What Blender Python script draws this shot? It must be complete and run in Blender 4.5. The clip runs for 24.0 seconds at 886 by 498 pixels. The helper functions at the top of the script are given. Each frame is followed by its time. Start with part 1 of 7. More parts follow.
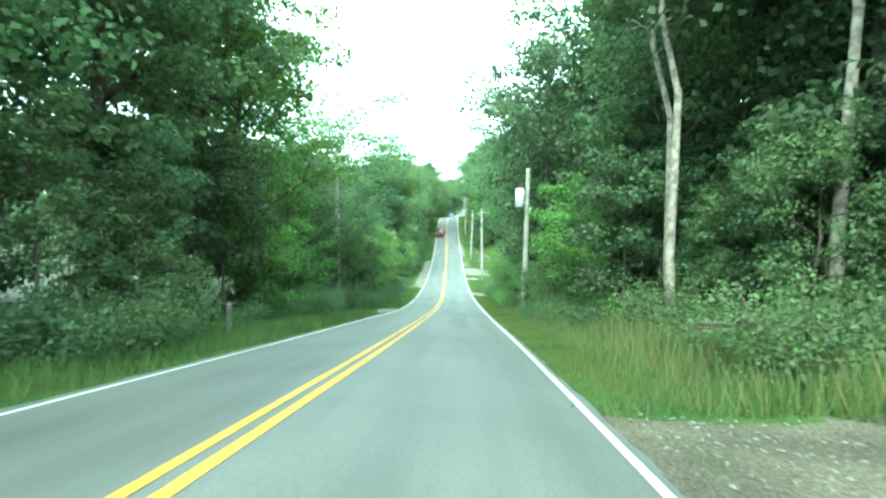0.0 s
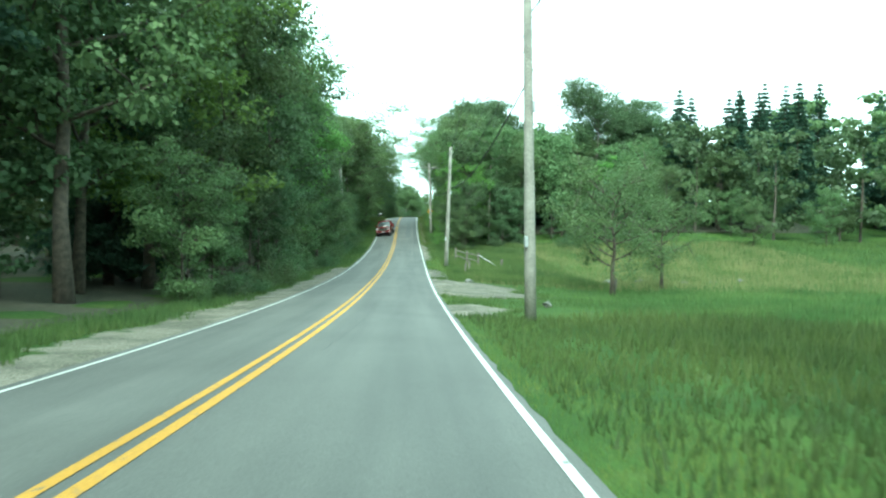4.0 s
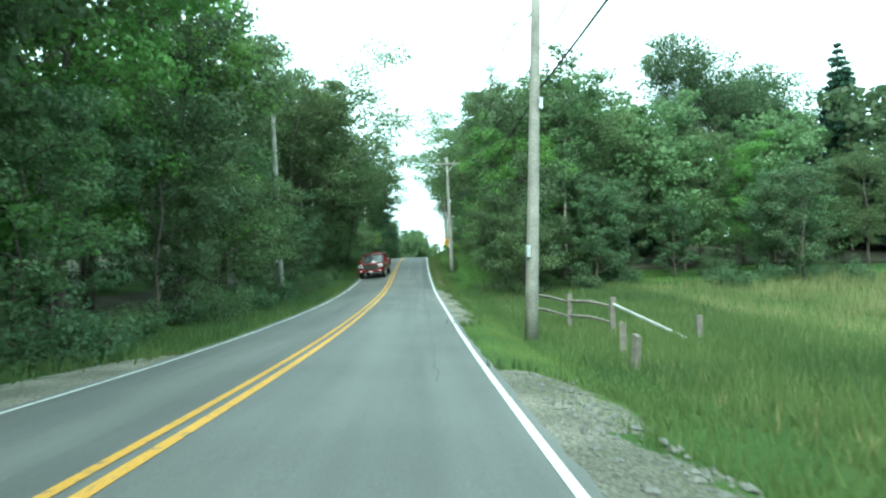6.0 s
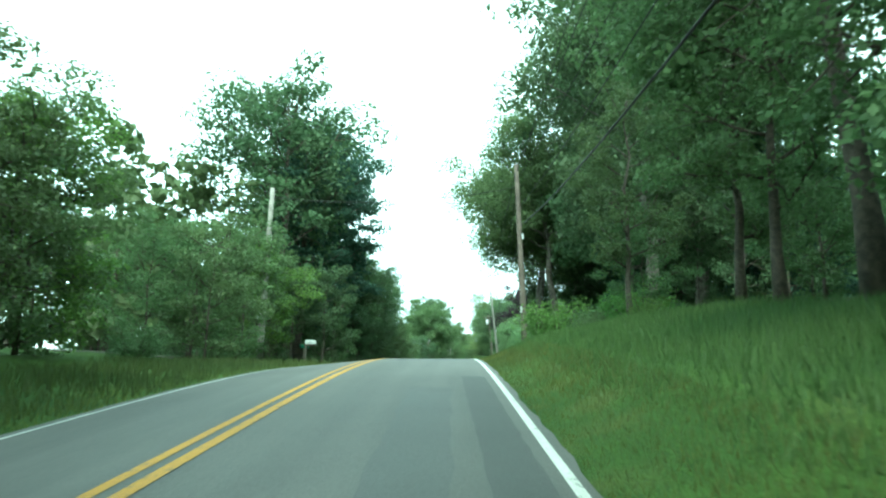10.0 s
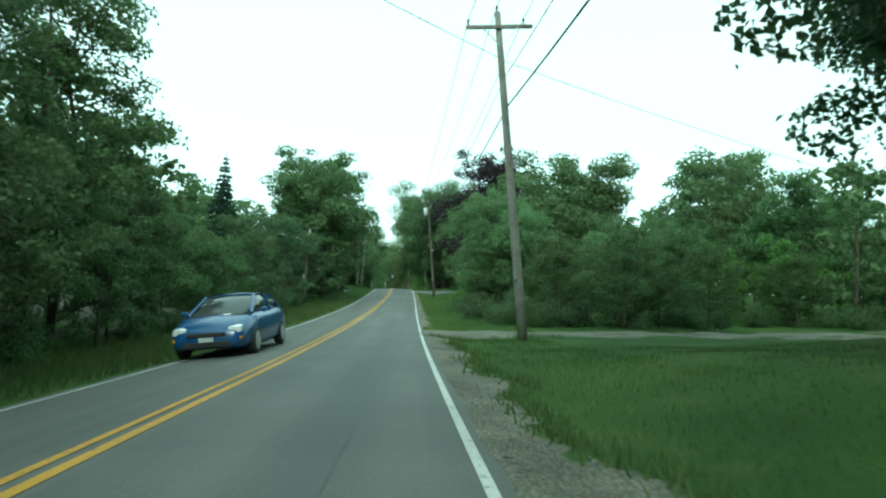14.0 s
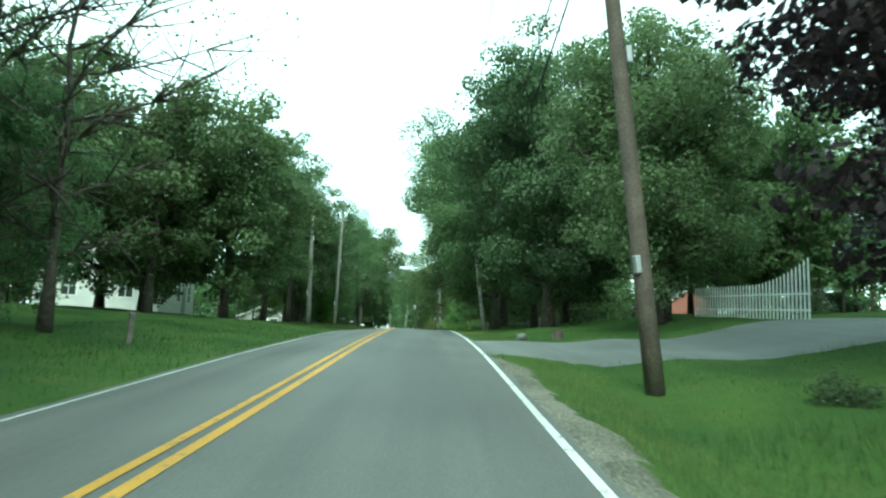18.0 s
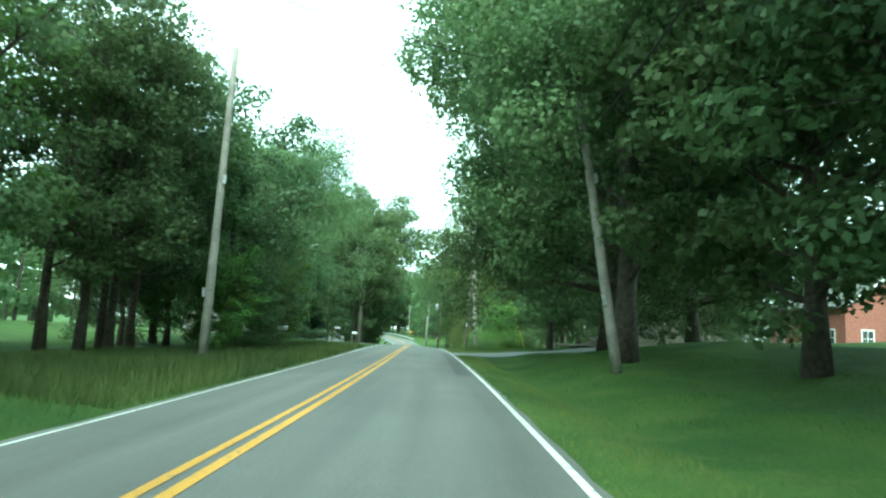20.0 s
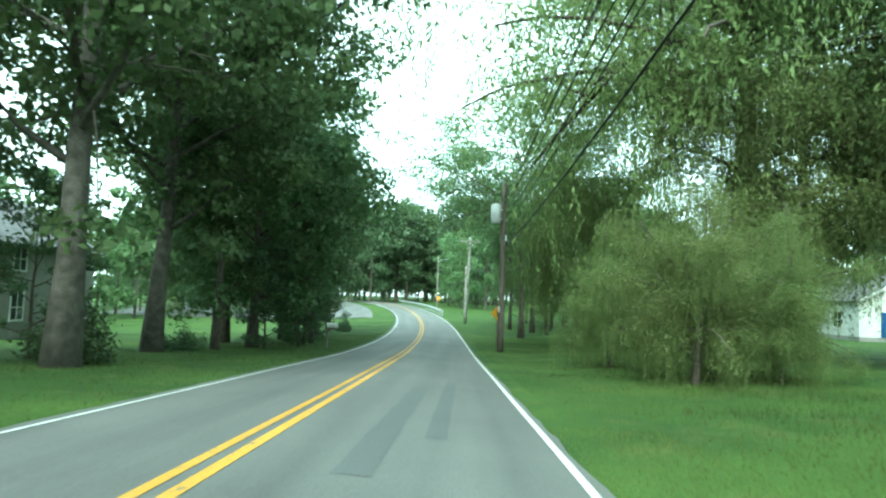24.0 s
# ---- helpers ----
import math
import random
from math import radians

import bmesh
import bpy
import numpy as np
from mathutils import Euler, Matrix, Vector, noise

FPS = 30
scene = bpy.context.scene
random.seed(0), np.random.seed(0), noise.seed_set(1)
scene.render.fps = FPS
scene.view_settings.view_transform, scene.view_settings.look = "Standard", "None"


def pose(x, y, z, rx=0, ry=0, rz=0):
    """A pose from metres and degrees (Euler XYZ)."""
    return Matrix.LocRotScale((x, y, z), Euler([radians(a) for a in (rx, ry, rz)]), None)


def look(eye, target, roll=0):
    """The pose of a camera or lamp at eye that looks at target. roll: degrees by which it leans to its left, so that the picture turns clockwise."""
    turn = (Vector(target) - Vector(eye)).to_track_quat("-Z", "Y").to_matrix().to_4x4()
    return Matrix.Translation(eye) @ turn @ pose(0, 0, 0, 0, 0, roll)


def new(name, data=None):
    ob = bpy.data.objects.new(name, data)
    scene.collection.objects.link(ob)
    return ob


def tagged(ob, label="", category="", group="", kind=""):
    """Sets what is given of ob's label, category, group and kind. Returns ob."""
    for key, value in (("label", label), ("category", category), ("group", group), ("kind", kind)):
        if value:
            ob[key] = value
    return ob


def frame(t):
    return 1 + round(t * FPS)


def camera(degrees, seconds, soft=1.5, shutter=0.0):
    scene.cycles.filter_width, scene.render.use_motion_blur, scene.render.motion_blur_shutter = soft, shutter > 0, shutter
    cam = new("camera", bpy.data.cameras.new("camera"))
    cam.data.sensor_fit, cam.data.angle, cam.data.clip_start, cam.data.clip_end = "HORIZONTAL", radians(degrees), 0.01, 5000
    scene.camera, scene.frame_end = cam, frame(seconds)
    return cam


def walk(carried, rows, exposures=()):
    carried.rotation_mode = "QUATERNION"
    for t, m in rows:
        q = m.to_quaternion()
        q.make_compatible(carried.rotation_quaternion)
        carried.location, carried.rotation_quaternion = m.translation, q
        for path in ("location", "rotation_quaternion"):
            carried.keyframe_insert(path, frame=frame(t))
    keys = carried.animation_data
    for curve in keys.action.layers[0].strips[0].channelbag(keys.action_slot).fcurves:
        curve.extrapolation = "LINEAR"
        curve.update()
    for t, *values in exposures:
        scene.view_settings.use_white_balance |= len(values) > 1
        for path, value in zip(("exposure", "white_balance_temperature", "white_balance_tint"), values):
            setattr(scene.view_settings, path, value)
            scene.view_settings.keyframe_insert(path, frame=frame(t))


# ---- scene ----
cam = camera(68.0, 24.0, soft=2.2, shutter=0.1)
PATH = [
    (0, (-0.025, 0.000, 2.076), (-0.040, 1.996, 1.941), 1.48),
    (0.5, (0.322, 8.998, 0.847), (0.321, 10.992, 0.683), 0.94),
    (1, (0.625, 18.180, -0.354), (0.665, 20.171, -0.530), 1.53),
    (1.5, (0.875, 27.685, -1.648), (0.958, 29.675, -1.830), 1.96),
    (2, (1.082, 36.824, -2.830), (1.187, 38.814, -3.001), 2.18),
    (2.5, (1.226, 45.831, -3.882), (1.346, 47.824, -3.999), 2.34),
    (4.5, (1.528, 82.319, -6.850), (1.605, 84.318, -6.857), 0.59),
    (5, (1.603, 91.552, -7.243), (1.654, 93.551, -7.219), 0.08),
    (5.5, (1.603, 100.790, -7.320), (1.657, 102.788, -7.246), 0.27),
    (6, (1.617, 109.502, -7.294), (1.689, 111.495, -7.150), 0.28),
    (6.5, (1.614, 118.829, -7.221), (1.707, 120.818, -7.031), 1.04),
    (7, (1.570, 128.066, -6.862), (1.650, 130.050, -6.624), 0.96),
    (7.5, (1.645, 137.119, -6.425), (1.659, 139.101, -6.157), 1.02),
    (8, (1.688, 145.811, -5.986), (1.683, 147.787, -5.676), 1.18),
    (8.5, (1.657, 154.403, -5.305), (1.648, 156.373, -4.958), 1.41),
    (9, (1.580, 162.450, -4.487), (1.587, 164.415, -4.110), 1.17),
    (9.5, (1.422, 169.962, -3.576), (1.435, 171.924, -3.190), 1.30),
    (11.5, (2.062, 200.610, -0.808), (2.060, 202.578, -0.454), 2.83),
    (12, (2.167, 208.405, -0.682), (2.241, 210.383, -0.401), 3.08),
    (12.5, (2.481, 216.077, -0.737), (2.626, 218.057, -0.491), 3.01),
    (13, (2.855, 223.744, -0.945), (3.061, 225.722, -0.735), 2.78),
    (13.5, (3.312, 231.645, -0.985), (3.569, 233.620, -0.807), 2.79),
    (14, (3.891, 239.899, -1.149), (4.154, 241.876, -1.001), 2.88),
    (14.5, (4.486, 248.269, -1.270), (4.745, 250.248, -1.148), 2.92),
    (15, (5.194, 257.003, -1.324), (5.441, 258.981, -1.159), 2.66),
    (15.5, (5.899, 265.866, -1.311), (6.134, 267.841, -1.101), 1.98),
    (16, (6.657, 275.103, -1.256), (6.887, 277.078, -1.035), 1.68),
    (16.5, (7.361, 284.581, -1.026), (7.591, 286.554, -0.788), 2.54),
    (17, (8.051, 293.808, -0.747), (8.268, 295.781, -0.498), 2.87),
    (17.5, (8.805, 303.152, -0.446), (8.997, 305.127, -0.193), 2.53),
    (18, (9.466, 312.133, -0.148), (9.639, 314.110, 0.102), 2.22),
    (18.5, (10.144, 320.995, 0.289), (10.300, 322.973, 0.540), 2.43),
    (20.5, (12.315, 357.192, 1.126), (12.390, 359.177, 1.367), 2.65),
    (21, (12.695, 366.428, 1.083), (12.760, 368.416, 1.290), 2.45),
    (21.5, (13.004, 375.601, 1.018), (13.066, 377.591, 1.203), 2.10),
    (22, (13.291, 384.712, 0.936), (13.345, 386.703, 1.110), 1.74),
    (22.5, (13.525, 393.762, 0.891), (13.568, 395.754, 1.063), 1.98),
    (23, (13.716, 403.070, 0.763), (13.738, 405.063, 0.930), 2.16),
    (23.5, (13.842, 412.317, 0.544), (13.836, 414.311, 0.701), 1.72),
    (24, (13.949, 420.928, 0.389), (13.929, 422.922, 0.538), 1.93),
]
EXPOSURES = [(0, 2.85, 5700, -28), (1, 2.45, 5850, -22), (2, 2.4, 5900, -22), (5, 1.75, 5850, -23), (6, 1.85, 5700, -18), (7, 2.15, 5600, -13), (8, 2.2, 5750, -15), (9, 2.15, 5900, -28), (12, 1.55, 5500, -26), (13, 1.35, 5550, -26), (14, 0.84, 5850, -28), (15, 1.06, 6000, -26), (16, 1.5, 5750, -28),
             (18, 1.4, 5900, -25), (21, 2.25, 5780, -26), (22, 1.95, 5950, -25), (23, 1.98, 5700, -11), (24, 2.1, 5800, -21)]
walk(cam, [(t, look(eye, target, roll)) for t, eye, target, roll in PATH], EXPOSURES)

# ---- light ----
world = bpy.data.worlds.new("overcast_sky")
scene.world = world
world.use_nodes = True
_wn, _wl = world.node_tree.nodes, world.node_tree.links
_sky = _wn.new("ShaderNodeTexSky")
_sky.sky_type, _sky.sun_disc = "NISHITA", False
_sky.sun_elevation, _sky.sun_rotation = radians(42), radians(166)
_veil = _wn.new("ShaderNodeMix")
_veil.data_type = "RGBA"
_veil.inputs[0].default_value = 0.78
_dim = _wn.new("ShaderNodeVectorMath")
_dim.operation = "SCALE"
_dim.inputs[3].default_value = 0.12
_wl.new(_sky.outputs[0], _dim.inputs[0])
_wl.new(_dim.outputs[0], _veil.inputs[6])
_veil.inputs[7].default_value = (0.86, 0.98, 1.0, 1)
_wl.new(_veil.outputs[2], _wn["Background"].inputs[0])
_wn["Background"].inputs[1].default_value = 1.0
sun = new("sun", bpy.data.lights.new("sun", "SUN"))
sun.data.energy, sun.data.angle, sun.data.color = 1.5, radians(30), (1.0, 0.97, 0.92)
sun.rotation_euler = (radians(48), 0, radians(-14))


# ---- materials ----
def material(name, colour, rough=0.8, second=None, scale=4.0, detail=0.0, bump=0.0, bump_scale=40.0, metal=0.0, leaf=0.0, island=0.0, spec=0.5):
    """A node material: two colours mixed by noise at two scales, grain in the relief, and for foliage a share of light let through."""
    m = bpy.data.materials.new(name)
    m.use_nodes = True
    n, l = m.node_tree.nodes, m.node_tree.links
    b = n["Principled BSDF"]
    b.inputs["Roughness"].default_value, b.inputs["Metallic"].default_value = rough, metal
    b.inputs["Specular IOR Level"].default_value = spec
    second = second or tuple(c * 0.7 for c in colour)
    co = n.new("ShaderNodeTexCoord")
    mix = n.new("ShaderNodeMix")
    mix.data_type = "RGBA"
    mix.inputs[6].default_value, mix.inputs[7].default_value = (*colour, 1), (*second, 1)
    noise_a = n.new("ShaderNodeTexNoise")
    noise_a.inputs["Scale"].default_value, noise_a.inputs["Detail"].default_value = scale, 4
    l.new(co.outputs["Object"], noise_a.inputs["Vector"])
    ramp = n.new("ShaderNodeMapRange")
    ramp.inputs[1].default_value, ramp.inputs[2].default_value = 0.35, 0.65
    l.new(noise_a.outputs[0], ramp.inputs[0])
    l.new(ramp.outputs[0], mix.inputs[0])
    out = mix.outputs[2]
    if detail:
        noise_b = n.new("ShaderNodeTexNoise")
        noise_b.inputs["Scale"].default_value, noise_b.inputs["Detail"].default_value = scale * 14, 3
        l.new(co.outputs["Object"], noise_b.inputs["Vector"])
        r2 = n.new("ShaderNodeMapRange")
        r2.inputs[1].default_value, r2.inputs[2].default_value = 0.3, 0.7
        r2.inputs[3].default_value, r2.inputs[4].default_value = 1 - detail, 1 + detail
        l.new(noise_b.outputs[0], r2.inputs[0])
        mul = n.new("ShaderNodeVectorMath")
        mul.operation = "SCALE"
        l.new(out, mul.inputs[0])
        l.new(r2.outputs[0], mul.inputs[3])
        out = mul.outputs[0]
    if island:
        geo, info = n.new("ShaderNodeNewGeometry"), n.new("ShaderNodeObjectInfo")
        hsv, add = n.new("ShaderNodeHueSaturation"), n.new("ShaderNodeMath")
        val, hue = n.new("ShaderNodeMapRange"), n.new("ShaderNodeMapRange")
        l.new(geo.outputs["Random Per Island"], add.inputs[0])
        l.new(info.outputs["Random"], add.inputs[1])
        val.inputs[2].default_value = 2.0
        val.inputs[3].default_value, val.inputs[4].default_value = 1 - island, 1 + island
        l.new(add.outputs[0], val.inputs[0])
        hue.inputs[3].default_value, hue.inputs[4].default_value = 0.48, 0.515
        l.new(info.outputs["Random"], hue.inputs[0])
        l.new(val.outputs[0], hsv.inputs["Value"])
        l.new(hue.outputs[0], hsv.inputs["Hue"])
        l.new(out, hsv.inputs["Color"])
        out = hsv.outputs[0]
    l.new(out, b.inputs["Base Color"])
    if bump:
        nb, bp = n.new("ShaderNodeTexNoise"), n.new("ShaderNodeBump")
        nb.inputs["Scale"].default_value, nb.inputs["Detail"].default_value = bump_scale, 6
        bp.inputs["Strength"].default_value, bp.inputs["Distance"].default_value = bump, 0.02
        l.new(co.outputs["Object"], nb.inputs["Vector"])
        l.new(nb.outputs[0], bp.inputs["Height"])
        l.new(bp.outputs[0], b.inputs["Normal"])
    if leaf:
        tr, ms = n.new("ShaderNodeBsdfTranslucent"), n.new("ShaderNodeMixShader")
        ms.inputs[0].default_value = leaf
        l.new(out, tr.inputs["Color"])
        l.new(b.outputs[0], ms.inputs[1])
        l.new(tr.outputs[0], ms.inputs[2])
        l.new(ms.outputs[0], n["Material Output"].inputs[0])
    return m


LEAF = dict(rough=0.58, leaf=0.45, island=0.38, spec=0.32, scale=0.6)
M_LEAF = material("leaf_green", (0.134, 0.198, 0.080), second=(0.102, 0.162, 0.068), **LEAF)
M_LEAF_LIGHT = material("leaf_light", (0.165, 0.275, 0.066), second=(0.120, 0.216, 0.056), **LEAF)
# darker copy of leaf_green: dark crowns, and shade put into colour inside woods
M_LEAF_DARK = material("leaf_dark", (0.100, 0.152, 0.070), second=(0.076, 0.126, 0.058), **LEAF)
M_LEAF_WILLOW = material("leaf_willow", (0.196, 0.248, 0.088), second=(0.146, 0.204, 0.070), **LEAF)
M_LEAF_SALLOW = material("leaf_sallow", (0.172, 0.252, 0.112), second=(0.130, 0.200, 0.088), **LEAF)
M_LEAF_PURPLE = material("leaf_purple", (0.050, 0.033, 0.040), second=(0.034, 0.025, 0.030), **LEAF)
M_NEEDLE = material("needle", (0.066, 0.122, 0.080), second=(0.050, 0.100, 0.068), **LEAF)
M_BARK = material("bark", (0.11, 0.09, 0.07), 0.95, (0.05, 0.042, 0.034), 6, 0.3, 0.8, 25)
M_BARK_PALE = material("bark_pale", (0.34, 0.31, 0.26), 0.95, (0.13, 0.11, 0.09), 5, 0.3, 0.7, 25)
M_BARK_MID = material("bark_grey", (0.185, 0.168, 0.14), 0.95, (0.085, 0.075, 0.06), 5, 0.3, 0.8, 22)
M_BLADE = material("grass_blade", (0.122, 0.172, 0.052), 0.75, (0.070, 0.118, 0.036), 0.22, leaf=0.5, island=0.42)
M_BLADE_DRY = material("grass_blade_dry", (0.235, 0.215, 0.100), 0.8, (0.125, 0.155, 0.050), 0.25, leaf=0.5, island=0.35)
M_BLADE_LAWN = material("lawn_blade", (0.104, 0.160, 0.038), 0.75, (0.066, 0.114, 0.027), 0.2, leaf=0.5, island=0.25)
M_BLADE_VERGE = material("verge_blade", (0.175, 0.205, 0.055), 0.75, (0.092, 0.142, 0.042), 0.35, leaf=0.5, island=0.4)
M_LITTER = material("leaf_litter", (0.055, 0.050, 0.030), 0.95, (0.030, 0.036, 0.018), 0.6, 0.5, 1.0, 9)
M_STONE = material("stone", (0.17, 0.168, 0.15), 0.9, (0.10, 0.10, 0.092), 3, 0.3, 0.6, 20)
M_POLE = material("pole_wood", (0.30, 0.285, 0.25), 0.9, (0.20, 0.19, 0.168), 2.0, 0.3, 0.5, 30)
M_POLE_DARK = material("pole_wood_dark", (0.13, 0.105, 0.085), 0.9, (0.08, 0.065, 0.055), 2.0, 0.3, 0.5, 30)
M_STEEL = material("galvanised_steel", (0.52, 0.54, 0.55), 0.45, (0.42, 0.44, 0.45), 6, 0.08, metal=0.6)
M_TANK = material("transformer_grey", (0.50, 0.53, 0.54), 0.5, (0.44, 0.46, 0.47), 3, 0.06)
M_CERAMIC = material("insulator_brown", (0.10, 0.06, 0.045), 0.25)
M_WIRE = material("wire_black", (0.012, 0.012, 0.012), 0.6)
M_WHITE = material("white_paint", (0.78, 0.79, 0.77), 0.6, (0.66, 0.67, 0.64), 2, 0.06)
# pale grey-beige clapboard, its colour darkened to hold the shade on the walls
M_WALL_SHADED = material("clapboard_shaded", (0.30, 0.30, 0.27), 0.8, (0.25, 0.25, 0.225), 1.5, 0.1)
M_WALL = material("clapboard_white", (0.62, 0.63, 0.60), 0.7, (0.54, 0.55, 0.52), 1.5, 0.05)
M_ROOF = material("roof_shingle", (0.13, 0.13, 0.13), 0.9, (0.08, 0.08, 0.085), 3, 0.35, 0.5, 20)
M_SIGN = material("sign_yellow", (0.58, 0.29, 0.015), 0.45, (0.52, 0.25, 0.015), 3, 0.05)
M_BLACK = material("black_paint", (0.012, 0.012, 0.012), 0.6)
M_RAIL = material("weathered_rail", (0.20, 0.18, 0.15), 0.95, (0.12, 0.105, 0.09), 5, 0.3, 0.6, 30)
M_BLUE = material("car_blue", (0.020, 0.075, 0.20), 0.22, (0.018, 0.068, 0.18), 2, spec=0.7)
M_RED = material("car_red", (0.13, 0.014, 0.016), 0.22, (0.11, 0.012, 0.014), 2, spec=0.7)
M_TYRE = material("tyre_rubber", (0.02, 0.02, 0.02), 0.85, (0.03, 0.03, 0.028), 20)
M_CHROME = material("chrome", (0.75, 0.77, 0.78), 0.15, (0.7, 0.72, 0.73), 4, metal=1.0)
M_PLASTIC = material("black_plastic", (0.025, 0.025, 0.026), 0.55)
M_LENS = material("lamp_lens", (0.75, 0.77, 0.78), 0.12, (0.7, 0.72, 0.72), 9, spec=0.8)
M_AMBER = material("amber_lens", (0.8, 0.30, 0.02), 0.2)
M_BRICK = material("brick_red", (0.30, 0.12, 0.09), 0.9, (0.22, 0.085, 0.065), 5, 0.25)
M_GREEN_PAINT = material("green_plastic", (0.03, 0.20, 0.11), 0.5)
M_BOARD = material("weathered_board", (0.36, 0.36, 0.34), 0.9, (0.27, 0.27, 0.25), 3, 0.2, 0.4, 30)
M_YELLOW = material("yellow_guard", (0.70, 0.50, 0.05), 0.6)
M_CONCRETE = material("concrete_slab", (0.30, 0.295, 0.27), 0.9, (0.22, 0.215, 0.20), 2, 0.2, 0.4, 30)
M_GLASS = material("dark_glass", (0.05, 0.06, 0.06), 0.04, (0.04, 0.05, 0.05), 2, spec=1.0)


def noise_range(n, l, co, scale, detail, low, high, to_low=0.0, to_high=1.0):
    """Noise in metres, stretched between two levels."""
    tex, ramp = n.new("ShaderNodeTexNoise"), n.new("ShaderNodeMapRange")
    tex.inputs["Scale"].default_value, tex.inputs["Detail"].default_value = scale, detail
    l.new(co.outputs["Object"], tex.inputs["Vector"])
    ramp.inputs[1].default_value, ramp.inputs[2].default_value = low, high
    ramp.inputs[3].default_value, ramp.inputs[4].default_value = to_low, to_high
    l.new(tex.outputs[0], ramp.inputs[0])
    return ramp.outputs[0]


def blended(n, l, a, b, fac):
    mix = n.new("ShaderNodeMix")
    mix.data_type = "RGBA"
    for k, v in ((6, a), (7, b)):
        if isinstance(v, tuple):
            mix.inputs[k].default_value = (*v, 1)
        else:
            l.new(v, mix.inputs[k])
    l.new(fac, mix.inputs[0])
    return mix.outputs[2]


def earth_material(name, bare=None, second=None):
    """Grass sod in patches of green and straw; where bare colours are given, they break through it by the "rim" attribute."""
    m = bpy.data.materials.new(name)
    m.use_nodes = True
    n, l = m.node_tree.nodes, m.node_tree.links
    b = n["Principled BSDF"]
    b.inputs["Roughness"].default_value, b.inputs["Specular IOR Level"].default_value = 0.95, 0.2
    co = n.new("ShaderNodeTexCoord")
    out = blended(n, l, (0.030, 0.066, 0.013), (0.060, 0.104, 0.020), noise_range(n, l, co, 0.33, 5, 0.36, 0.64))
    out = blended(n, l, out, (0.098, 0.112, 0.034), noise_range(n, l, co, 1.1, 6, 0.54, 0.74, 0.0, 0.6))
    grit = noise_range(n, l, co, 34, 4, 0.3, 0.7, 0.55, 1.4)
    if bare:
        soil = blended(n, l, bare, second, noise_range(n, l, co, 0.8, 6, 0.38, 0.62))
        stones = n.new("ShaderNodeTexVoronoi")
        stones.inputs["Scale"].default_value = 26
        l.new(co.outputs["Object"], stones.inputs["Vector"])
        tone = n.new("ShaderNodeMapRange")
        tone.inputs[1].default_value, tone.inputs[2].default_value = 0.1, 0.75
        tone.inputs[3].default_value, tone.inputs[4].default_value = 1.35, 0.62
        l.new(stones.outputs["Distance"], tone.inputs[0])
        shade = n.new("ShaderNodeVectorMath")
        shade.operation = "SCALE"
        l.new(soil, shade.inputs[0])
        l.new(tone.outputs[0], shade.inputs[3])
        rim, add, cut = n.new("ShaderNodeAttribute"), n.new("ShaderNodeMath"), n.new("ShaderNodeMapRange")
        rim.attribute_name = "rim"
        l.new(rim.outputs["Fac"], add.inputs[0])
        l.new(noise_range(n, l, co, 1.9, 8, 0.3, 0.7, -0.55, 0.55), add.inputs[1])
        cut.inputs[1].default_value, cut.inputs[2].default_value = 0.26, 0.52
        l.new(add.outputs[0], cut.inputs[0])
        out = blended(n, l, out, shade.outputs[0], cut.outputs[0])
    grain = n.new("ShaderNodeVectorMath")
    grain.operation = "SCALE"
    l.new(out, grain.inputs[0])
    l.new(grit, grain.inputs[3])
    l.new(grain.outputs[0], b.inputs["Base Color"])
    bp = n.new("ShaderNodeBump")
    bp.inputs["Strength"].default_value, bp.inputs["Distance"].default_value = 0.8, 0.02
    l.new(grit, bp.inputs["Height"])
    l.new(bp.outputs[0], b.inputs["Normal"])
    return m


M_BARK_OLD = material("bark_old", (0.128, 0.116, 0.096), 0.95, (0.058, 0.052, 0.043), 3.4, 0.4, 1.0, 14)
M_GRASS = earth_material("grass")
M_GRAVEL = earth_material("gravel", (0.225, 0.210, 0.170), (0.130, 0.126, 0.098))
M_DIRT = earth_material("dirt", (0.150, 0.130, 0.094), (0.092, 0.082, 0.060))


